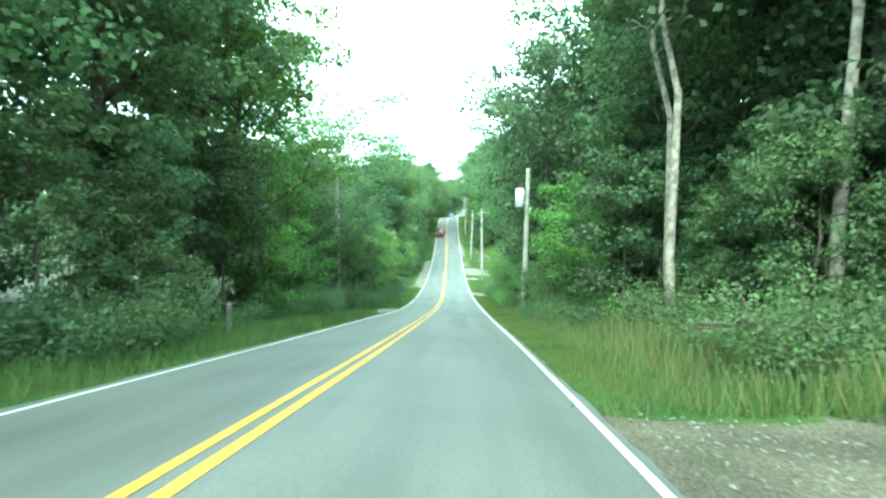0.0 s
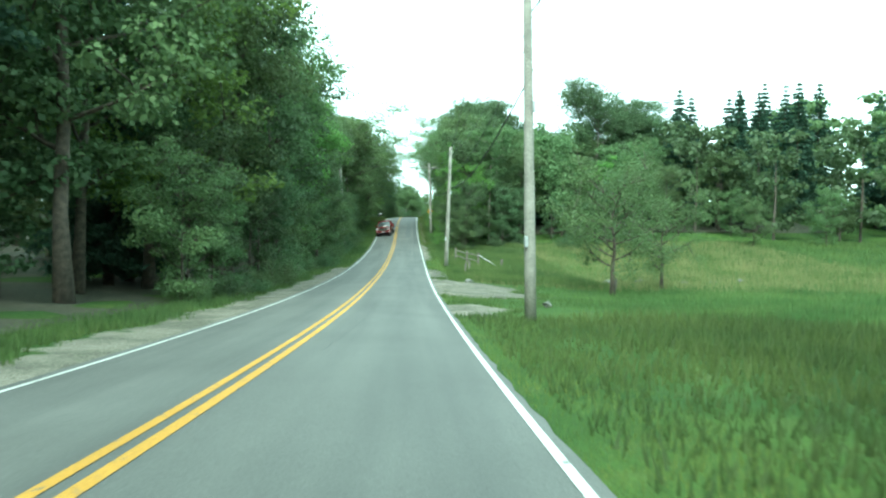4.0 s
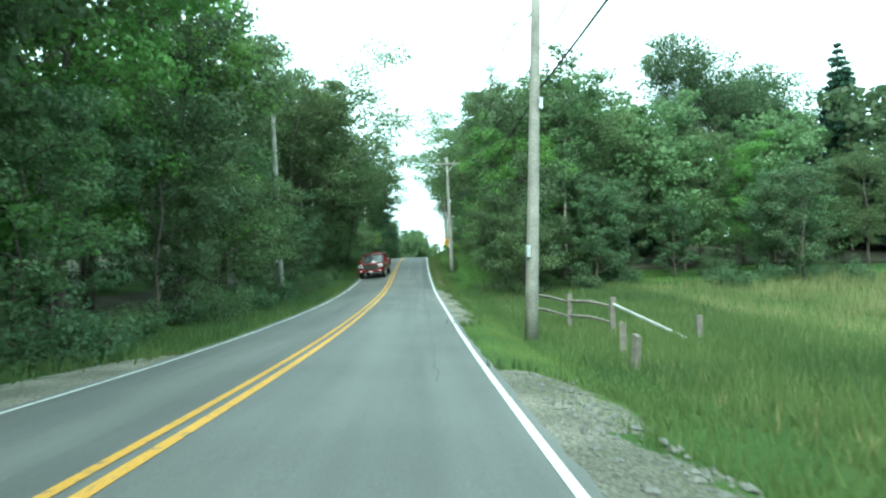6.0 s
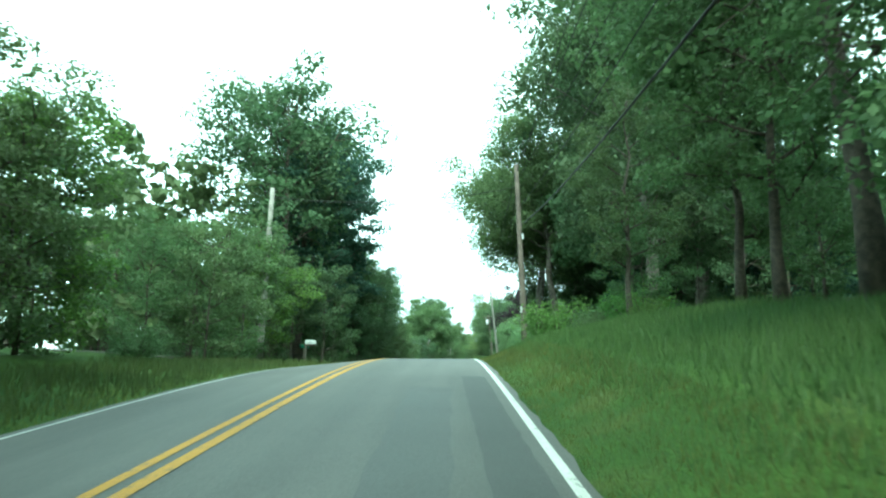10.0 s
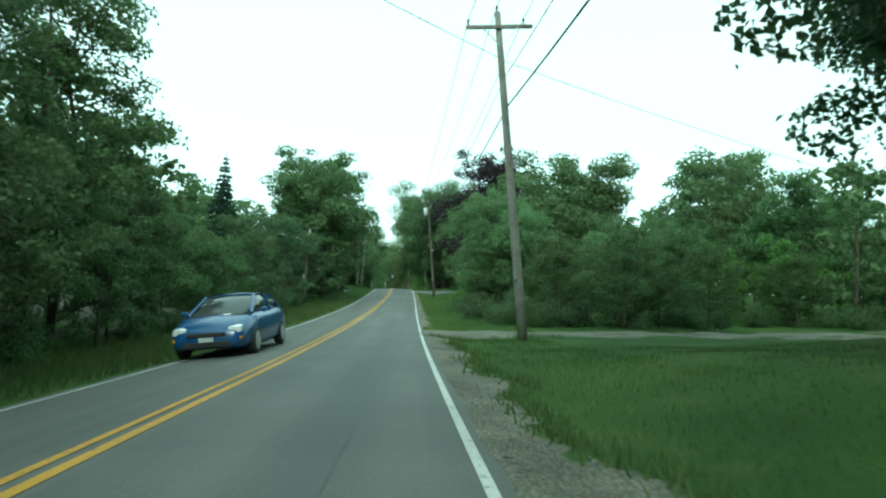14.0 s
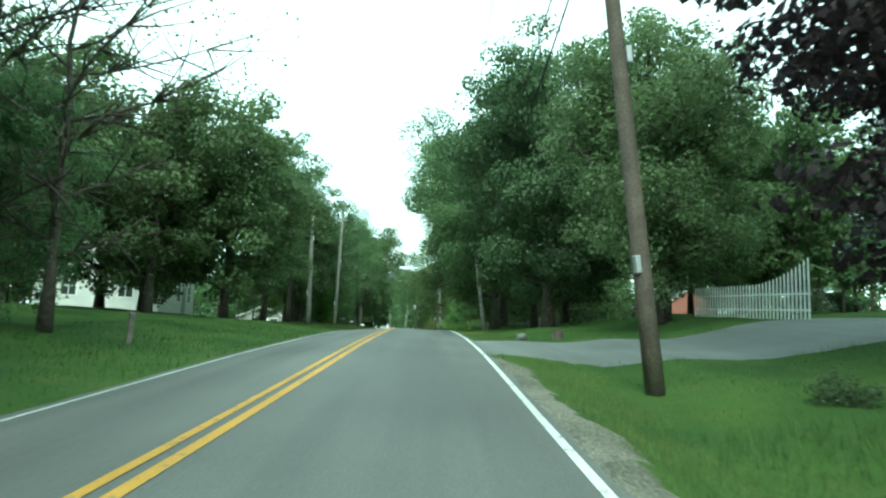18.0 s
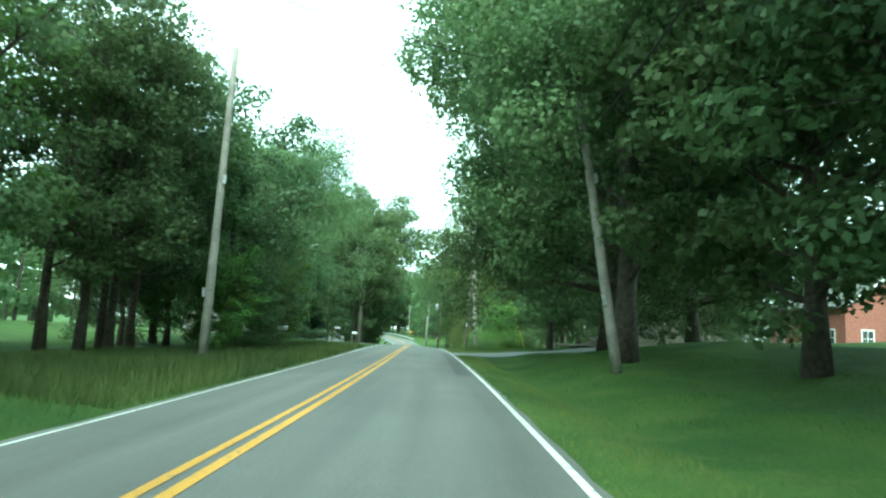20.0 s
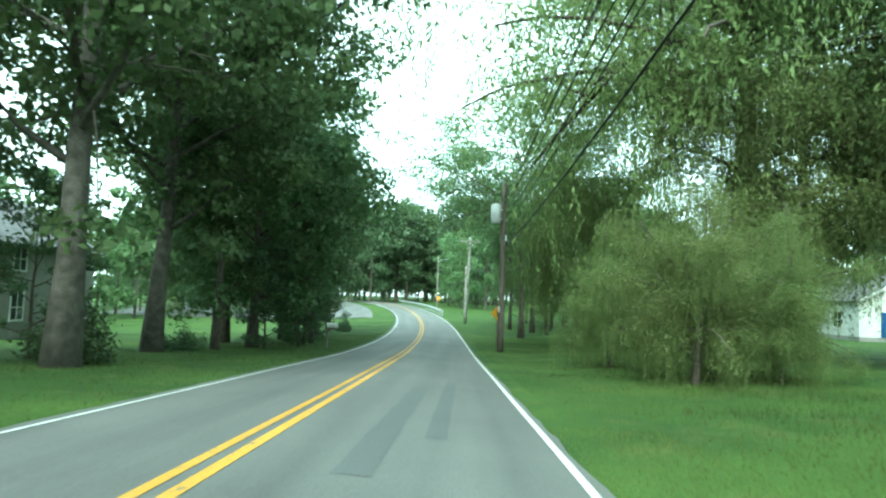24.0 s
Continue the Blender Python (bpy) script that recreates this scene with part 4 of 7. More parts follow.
# round the meadow
wood(["spruce"], 160, 186, 52, 74, 9, 1.1, 1.45)
for y_, d_, s_ in ((176, 31.5, 0.86), (181, 38.5, 0.82)):
    plant("oak", y_, d_, s_)
wood(["tall", "spruce", "tall_dark"], 158, 178, 13, 24, 6, 0.62, 0.8)
wood(["tall", "tall_dark"], 156, 170, 30, 42, 4, 0.5, 0.62)
wood(["under_dark", "tall", "under"], 158, 174, 22, 44, 12, 0.55, 0.75)
plant("tall_dark", 152, 9.6, 0.82)
plant("tall", 155.5, 12.5, 0.86)
plant("tall_light", 158, 26.5, 0.62)
for y_, d_, s_ in ((165, 18, 0.8), (167, 20.8, 0.88), (166, 15.5, 0.7), (168, 41, 1.28), (172, 44.5, 1.22), (165, 47, 1.2), (170, 51, 1.3)):
    plant("spruce", y_, d_, s_)
# mostly dark-leaved kinds: their colour carries the shade under the trees
wood(["under_dark", "bush_dark", "under", "bush_dark", "under_dark"], 146, 154, 9.5, 32, 26, 0.55, 0.9)
wood(["apple", "under"], 140, 160, 34, 60, 6, 0.6, 0.9)
plant("apple", 107.5, 12.6, 0.92)
plant("apple", 112, 17, 0.75)
deep_wood(60, 205, 64, 100, 44, lo=0.8, hi=1.2)
# along the right to the hill top
plant("tall_light", 150, 8.6, 0.62)
wood(["pole_tree", "tall", "tall_light", "pole_tree"], 149, 184, 8.2, 11.2, 11, 0.68, 0.86)
# near half planted darker, shade under the trees put into leaf colour
wood(["under", "under_dark", "under_dark"], 142, 158, 7.2, 9.2, 8, 0.5, 0.85)
wood(["under", "under_light", "under", "under_dark"], 158, 184, 6.9, 8.6, 10, 0.5, 0.85)
wood(["bush", "bush_light", "weed", "weed"], 150, 182, 5.6, 6.8, 18, 0.45, 0.8)
deep_wood(154, 200, 13, 30, 22, lo=0.55, hi=0.8)
plant("airy", 187, 8.4, 0.86, tilt=-4, turn=0)
wood(["under", "under_dark", "under"], 176, 193, -12, -7.6, 8, 0.6, 0.8)
for key_, y_, d_, s_ in (("pole_tree", 180.5, -8.8, 0.66), ("pole_tree", 188, -12.5, 0.75)):
    plant(key_, y_, d_, s_)
plant("airy", 179, 8.8, 0.72, tilt=-5, turn=90)
wood(["under", "tall", "bush_light"], 186, 203, 8, 13, 8, 0.4, 0.6)
# over the crest, left
wood(["under", "under", "under_light", "bush"], 176, 212, -8.6, -5.6, 17, 0.55, 0.85)
deep_wood(176, 216, -30, -12, 14, lo=0.5, hi=0.7)
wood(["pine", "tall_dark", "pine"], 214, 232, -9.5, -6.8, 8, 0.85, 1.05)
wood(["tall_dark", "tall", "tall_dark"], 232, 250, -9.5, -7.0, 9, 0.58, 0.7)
wood(["tall", "tall_dark"], 250, 262, -9.5, -7.0, 4, 0.5, 0.65)
wood(["under", "under_dark", "under"], 254, 284, -9, -6.4, 12, 0.42, 0.6)
wood(["under_dark", "bush_dark", "bush", "under"], 212, 274, -6.6, -5.0, 28, 0.45, 0.7)
deep_wood(210, 286, -26, -11, 30, lo=0.5, hi=0.75)
wood(["under_dark", "bush_dark", "under_dark"], 204, 252, -13, -7.5, 22, 0.5, 0.8)
deep_wood(190, 320, -70, -30, 40, M_LEAF_DARK)
# right: lawn with old trees
for y_, d_, s_, l_ in ((228, 15.5, 1.1, 0), (219, 18, 1.05, 0), (214, 13.5, 0.95, -2)):
    plant("oak", y_, d_, s_, tilt=l_, turn=0)
for y_, d_, s_, l_, r_ in ((241.5, 9.4, 0.88, -3, 210), (240.8, 10.3, 0.8, 3, 140), (235.4, 10.9, 0.9, 6, 180)):
    plant("oak_high", y_, d_, s_, tilt=l_, turn=r_)
plant("oak", 249.0, 13.6, 1.0, turn=0, which=0)
wood(["spruce", "pine", "tall_dark"], 214, 250, 17, 28, 20, 0.75, 1.0)
wood(["bush_dark", "under_dark"], 210, 246, 16, 22, 14, 0.5, 0.9)
deep_wood(204, 268, 26, 60, 34, M_LEAF_DARK, 0.6, 0.95)
plant("bush_light", 206.5, 6.9, 1.1)
wood(["bush", "bush_light"], 200, 208, 7, 11, 5, 0.6, 1.0)
# hedge of young trees past the gravel drive
wood(["under_light", "under", "under", "sallow"], 274, 304, 9, 26, 24, 0.48, 0.7)
wood(["bush", "bush_light", "bush_dark", "bush"], 272, 308, 6.6, 8.6, 22, 0.5, 0.85)
wood(["bush", "under"], 270, 280, 9, 40, 16, 0.5, 0.75)
plant("sallow", 285.5, 8.1, 0.74)
plant("sallow", 290.5, 9.0, 0.66)
plant("sallow", 282.0, 9.8, 0.6)
plant("sallow", 295.0, 11.0, 0.6)
wood(["weed", "bush", "weed"], 279, 291, 5.4, 6.6, 12, 0.4, 0.6)
plant("under", 281.5, 8.2, 0.76)
plant("maple", 302, 18, 0.95)
plant("maple", 296, 30, 0.9)
deep_wood(276, 322, 24, 70, 34, lo=0.5, hi=0.75)
wood(["bush_light", "bush", "bush_light"], 298, 308, 7.4, 11.5, 11, 0.75, 1.05)
plant("purple", 322.0, 12.9, 1.05, turn=210)
plant("tall_light", 323.5, 21.5, 1.0)
plant("maple", 341, 29.5, 1.0)
plant("tall_light", 346, 33, 0.85)
plant("under_light", 303.5, 9.6, 0.45)
plant("bush_light", 305, 9.2, 1.25)
plant("under", 340, 14.5, 0.5)
# left: big tree, spruce, dark trees by the mailbox
plant("spruce", 309, -17.2, 0.88)
plant("maple", 302, -6.8, 0.85)
wood(["tall_dark", "tall", "tall_dark"], 306, 318, -10.5, -7.4, 5, 0.5, 0.6)
wood(["under_dark", "bush_dark"], 284, 322, -8.6, -6.0, 22, 0.45, 0.72)
wood(["bush", "bush_dark", "bush"], 278, 302, -11, -7.2, 12, 0.6, 0.95)
wood(["under_dark", "under", "under_dark"], 303, 325, -12, -6.8, 13, 0.45, 0.7)
wood(["bush_dark", "bush"], 277, 291, -9.4, -6.4, 9, 0.6, 0.9)
plant("bare", 327.4, -8.7, 0.92)
plant("bare", 327.7, -6.9, 0.85)
plant("sallow", 328, -8.4, 0.5, label="grey-green willow grown up round bare dead stems")
plant("tall_dark", 308, -6.9, 0.8)
plant("tall_dark", 313.5, -8.2, 0.82)
plant("tall_dark", 318.6, -7.8, 0.85)
plant("tall", 322.5, -9.4, 0.78)
plant("under", 330, -11, 1.0)
plant("maple", 343, -11.0, 0.68, which=0, turn=60)
plant("maple", 347.5, -8.9, 0.7, which=2, turn=90)
wood(["maple", "under", "maple"], 334, 356, -19, -14, 4, 0.6, 0.7)
deep_wood(298, 384, -52, -30, 40, lo=0.6, hi=0.9)
wood(["tall_light", "tall", "sallow"], 356, 380, -11, -8.0, 7, 0.6, 0.8)
# right: lawn trees
plant("sallow", 337, 10.8, 1.0, tilt=-4, turn=30)
plant("sallow", 338, 11.4, 0.95, tilt=5, turn=30)
plant("maple_dark", 350.5, 9.0, 1.0, turn=120)
plant("bush_dark", 321.2, 7.7, 0.3, label="low dark weeds round a ditch end")
wood(["under_dark", "maple", "tall_dark"], 344, 356, 14, 24, 6, 0.6, 0.8)
wood(["maple"], 356, 366, 9.5, 13, 2, 0.8, 0.9)
plant("maple_big", 371.4, 8.6, 1.0, which=1, turn=120)
plant("maple_big", 382.5, 11.0, 1.12, which=0, turn=150, tilt=-3)
plant("maple", 398.7, 11.0, 0.75)
plant("maple_big", 386, 17, 0.95)
plant("maple", 404, 19, 0.9)
deep_wood(322, 440, 44, 76, 50, lo=0.6, hi=0.9)
wood(["maple", "under"], 405, 414, 22, 34, 5, 0.7, 0.9)
# left, last stretch
wood(["tall", "under", "tall_dark", "under"], 362, 392, -13, -7.5, 14, 0.5, 0.75)
plant("willow_green", 391, -9.0, 0.95)
plant("willow_green", 386, -11.5, 0.8)
wood(["tall_dark", "tall"], 396, 410, -16, -11, 3, 0.55, 0.65)
plant("spruce", 424, -11, 0.45)
plant("under_dark", 424, -9.5, 1.0)
plant("bush_dark", 414, -10.5, 0.9)
plant("bush", 406, -10.5, 0.6)
plant("oak_light", 435.5, -6.8, 0.95)
plant("oak_light", 444, -8.6, 0.9, tilt=4, turn=0)
wood(["maple", "tall", "tall_dark", "tall"], 446, 478, -11, -6.5, 9, 0.75, 0.95)
wood(["under_dark", "bush_dark"], 446, 482, -9, -5.5, 12, 0.4, 0.6)
deep_wood(380, 520, -56, -32, 50, lo=0.7, hi=1.0)
# right, last stretch
plant("willow_old", 452, 15.8, 2.14, turn=90, label="huge old weeping willow with heavy dark limbs")
plant("willow", 447, 23, 1.1, turn=160, which=1)
plant("willow", 449, 17.0, 1.0, turn=120)
plant("willow", 458, 9.0, 0.72, turn=200)
plant("willow", 463, 13, 0.7, turn=70)
plant("under_light", 413.5, 9.0, 0.55)
plant("bush_light", 411.5, 7.4, 1.15)
plant("bush_light", 413.5, 7.9, 1.2)
plant("bush", 416, 8.2, 1.25)
plant("under_light", 417.2, 10.2, 0.5)
plant("bush_light", 415.2, 9.9, 1.4)
plant("bush", 417.5, 12.0, 1.2)
plant("bush_light", 409.5, 8.6, 1.0)
wood(["under", "bush", "bush_light"], 416, 425, 8.4, 12, 8, 0.45, 0.65)
wood(["tall", "maple", "under"], 425, 438, 15, 23, 6, 0.6, 0.75)
wood(["bush", "weed", "weed"], 402, 412, 5.6, 8, 8, 0.4, 0.7)
wood(["airy", "tall"], 430, 450, 20, 34, 4, 0.7, 0.9)
wood(["tall", "tall_light"], 472, 500, 8, 14, 5, 0.55, 0.8)
deep_wood(480, 545, 10, 30, 24, lo=0.6, hi=0.85)
deep_wood(560, 585, -10, 34, 26, M_LEAF_DARK, 1.1, 1.4)
deep_wood(500, 560, -40, -20, 20, lo=0.6, hi=0.8)
deep_wood(552, 640, 16, 70, 60, M_LEAF_DARK, 0.9, 1.3)
deep_wood(600, 680, -70, 10, 60, M_LEAF_DARK, 0.9, 1.2)
deep_wood(440, 545, 38, 70, 40, lo=0.6, hi=0.9)
wood(["bush", "bush_dark", "under_dark"], -8, 16, 9.5, 13.5, 9, 0.6, 0.9)
wood(["tall", "tall_dark"], 392, 402, -14, -9, 3, 0.7, 0.85)
plant("maple", 423, -13.0, 0.58)
wood(["under_dark", "bush_dark", "under"], 12, 30, 9.5, 13, 12, 0.45, 0.7)
wood(["bush", "weed", "weed", "bush_light"], 12, 24, 7.6, 9.2, 12, 0.35, 0.5)
wood(["under_dark", "bush_dark", "under_dark"], 341, 348, 17, 26, 6, 0.6, 0.85)
wood(["maple", "tall", "maple"], 424, 440, 20, 40, 6, 0.6, 0.8)
wood(["weed", "weed", "bush_light", "weed"], 163, 183, 5.4, 6.8, 20, 0.4, 0.6)
wood(["bush_light", "weed", "bush", "weed"], 148, 176, 5.3, 6.4, 22, 0.36, 0.5)
wood(["bush_light", "weed", "bush_light", "bush"], 163.5, 170, 4.8, 7.6, 22, 0.42, 0.62)
wood(["weed", "weed", "bush"], 2, 22, 7.0, 9.0, 10, 0.5, 0.8)
wood(["weed", "weed", "bush"], 2, 30, -5.6, -4.6, 10, 0.5, 0.8)
plant("maple", 437, -14.0, 0.62)
for i_ in range(16):
    plant(("bush", "bush_dark", "bush", "under")[i_ % 4], 270.6 + 0.2 * (i_ * 2.2 + 6) + PLANTS.uniform(-0.5, 0.5), 9 + i_ * 2.2, PLANTS.uniform(0.55, 0.85) * (0.6 if i_ % 4 == 3 else 1))
wood(["maple", "under_light", "tall"], 280, 296, 24, 52, 8, 0.5, 0.65)
wood(["tall_dark", "pine", "under_dark"], 243, 256, 17.5, 25, 8, 0.6, 0.85)
wood(["under", "bush", "under_dark", "maple", "under"], 427, 442, 21, 50, 24, 0.55, 0.85)
plant("maple", 411, -14.4, 1.0)
plant("tall_dark", 417, -17.5, 0.9)
plant("under_dark", 437.5, -8.8, 0.55)
plant("under_dark", 434.5, -9.2, 0.5)
plant("bush_dark", 438, -7.6, 0.9)
for y_, d_, s_, r_ in ((437.5, 7.9, 0.34, 0), (440.5, 9.6, 0.38, 120), (437.0, 9.8, 0.28, 60), (444, 7.4, 0.34, 200)):
    plant("willow", y_, d_, s_, turn=r_, which=0, sink=0.8 * s_ / 0.36, label="low hanging curtain of yellow-green willow strands")
# the woods' depths, away from the road
deep_wood(-40, 30, -106, -42, 22, lo=0.8, hi=1.1)
deep_wood(30, 84, -106, -42, 22, lo=0.5, hi=0.65)
deep_wood(80, 184, -106, -42, 38, M_LEAF_DARK, 0.7, 1.0)
deep_wood(196, 292, -106, -66, 20, M_LEAF_DARK, 0.6, 0.9)
deep_wood(-30, 74, 42, 66, 20, lo=0.7, hi=1.0)
deep_wood(150, 204, 32, 64, 22, M_LEAF_DARK, 0.6, 0.9)
deep_wood(204, 254, 40, 64, 14, M_LEAF_DARK, 0.6, 0.9)
plant("oak", 251.5, 15.0, 0.75, turn=0, which=0)

wood(["weed", "weed", "bush_light", "weed"], 407, 414, 5.8, 8.2, 14, 0.6, 0.95)
plant("bush_light", 410.6, 6.9, 0.9)
plant("under_light", 412.5, 8.8, 0.62)
plant("airy", 470, 7.4, 0.95)
plant("airy", 478, 9.5, 0.9)
wood(["under", "bush_light", "under_light", "bush"], 375, 388, -8.6, -6.2, 9, 0.4, 0.6)


# ---- grass ----
# stretches of drive and gravel without grass: along from, to, across from, to, slant
BARE_GROUND = ((1, 7.2, 3, 12, 0), (78, 121, -4.1, -2.6, 0), (35, 45, -4.2, -2.6, 0), (66, 72, 3, 9, 0), (91.8, 96.2, 3, 5.4, 0), (99, 111, 3, 7.2, 0), (262, 267, 3, 44, 0.2), (327, 333, 3, 20, -0.2),
               (386.5, 393, 3, 34, 0.12), (395, 397.5, -26, -2.7, 0), (410.6, 420.6, -12, -2.6, -0.5), (413.5, 417, 3, 5.6, 0), (203, 236, 3, 3.35, 0), (235.5, 262, 3, 3.7, 0), (128, 150, 3, 3.8, 0))


def grass(y0, y1, d0, d1, count, height, mat, label, width=0.03, seed=1, bias=1.0):
    """Loose blades and tufts on the ground, taller away from the asphalt when bias is over 1."""
    rng = np.random.default_rng(seed)
    count = int(count * 1.6)
    y = rng.uniform(y0, y1, count)
    t = rng.random(count)
    d = d0 + (d1 - d0) * t
    x = road_x(y) + d
    z = ground_z(x, y)
    patch = 0.55 + 0.45 * np.sin(x * 0.9 + np.sin(y * 0.35) * 2) * np.sin(y * 0.55 + x * 0.3)
    keep = np.ones(count, dtype=bool)
    wy = y + 0.6 * np.sin(d * 1.7 + y * 0.5) + 0.35 * np.sin(d * 4.3) + rng.normal(size=count) * 0.25
    wd = np.where(abs(d) > 3.4, d + 0.4 * np.sin(y * 0.9) + 0.22 * np.sin(y * 2.7 + d) + rng.normal(size=count) * 0.15, d)
    for a0, a1, b0, b1, k in BARE_GROUND:
        keep &= ~((wy > a0 + k * (d - b0)) & (wy < a1 + k * (d - b0)) & (wd > b0) & (wd < b1))
    h = keep * height * rng.uniform(0.5, 1.25, count) * (0.35 + 0.65 * np.clip(t * 2.2, 0, 1) ** bias) * (0.6 + 0.5 * patch)
    a = rng.uniform(0, math.tau, count)
    w = width * 0.62 * rng.uniform(0.5, 1.5, count) * (0.6 + h)
    lean = rng.normal(size=(count, 2)) * 0.28 * h[:, None]
    u = np.stack([np.cos(a) * w, np.sin(a) * w], -1)
    base = np.stack([x, y], -1)
    p0 = np.concatenate([base - u, (z - 0.03)[:, None]], 1)
    p1 = np.concatenate([base + u, (z - 0.03)[:, None]], 1)
    p2 = np.concatenate([base + lean, (z + h)[:, None]], 1)
    return tagged(new("grass", tris_of("grass", np.stack([p0, p1, p2], 1)[keep], mat)), label, "grass", kind="stuff")


VERGE = "uneven green grass on the road verge"
TALL = "tall rough grass and weeds beside the road"
grass(-12, 74, 4.0, 9.5, 44000, 0.55, M_BLADE, TALL, 0.026, 1)
grass(6, 74, 4.2, 8, 9000, 0.75, M_BLADE_DRY, TALL, 0.018, 2)
grass(-12, 180, -6.5, -2.9, 50000, 0.35, M_BLADE, TALL, 0.026, 3)
grass(74, 92, 3.4, 20, 16000, 0.5, M_BLADE, TALL, 0.04, 4)
grass(96, 101, 3.6, 30, 6000, 0.3, M_BLADE, TALL, 0.03, 5)
grass(92, 116, 7.5, 30, 16000, 0.4, M_BLADE, TALL, 0.04, 25)
grass(112, 150, 4.4, 14, 36000, 0.5, M_BLADE, TALL, 0.03, 6)
grass(110, 148, 5.5, 40, 22000, 0.75, M_BLADE_DRY, TALL, 0.03, 7)
grass(85, 150, 14, 60, 24000, 0.6, M_BLADE, TALL, 0.06, 8)
grass(147, 205, 4.0, 9, 42000, 0.36, M_BLADE, TALL, 0.028, 9)
grass(180, 300, -6.5, -2.9, 30000, 0.3, M_BLADE, VERGE, 0.026, 10)
grass(205, 262, 3.6, 7, 26000, 0.09, M_BLADE_LAWN, VERGE, 0.016, 11)
grass(206, 256, 6.5, 17, 60000, 0.085, M_BLADE_LAWN, VERGE, 0.018, 34)
grass(262, 320, 3.5, 8, 26000, 0.2, M_BLADE, VERGE, 0.022, 12)
grass(300, 372, -8, -2.9, 22000, 0.12, M_BLADE_LAWN, VERGE, 0.018, 13)
grass(318, 386, 3.5, 11, 60000, 0.08, M_BLADE_LAWN, VERGE, 0.017, 14)
grass(358, 394, -9, -2.9, 20000, 0.35, M_BLADE, VERGE, 0.026, 15)
grass(398, 470, -10, -2.9, 34000, 0.08, M_BLADE_LAWN, VERGE, 0.018, 26)
grass(393, 470, 3.5, 11, 60000, 0.11, M_BLADE_LAWN, VERGE, 0.018, 16)
grass(403, 407.5, 4.6, 6.4, 2500, 0.45, M_BLADE, TALL, 0.02, 27)
SHORT = "short bright green grass at the edge of the asphalt"
grass(-12, 76, 3.14, 4.6, 34000, 0.15, M_BLADE_VERGE, SHORT, 0.014, 28)
grass(76, 152, 3.14, 4.9, 34000, 0.11, M_BLADE_VERGE, SHORT, 0.013, 29)
grass(150, 205, 3.14, 4.4, 26000, 0.12, M_BLADE_VERGE, SHORT, 0.013, 30)
grass(262, 330, 3.14, 5.0, 30000, 0.10, M_BLADE_VERGE, SHORT, 0.013, 31)
grass(330, 430, 3.14, 4.6, 26000, 0.07, M_BLADE_VERGE, SHORT, 0.013, 32)
grass(-12, 200, -3.9, -2.74, 34000, 0.12, M_BLADE_VERGE, SHORT, 0.014, 33)


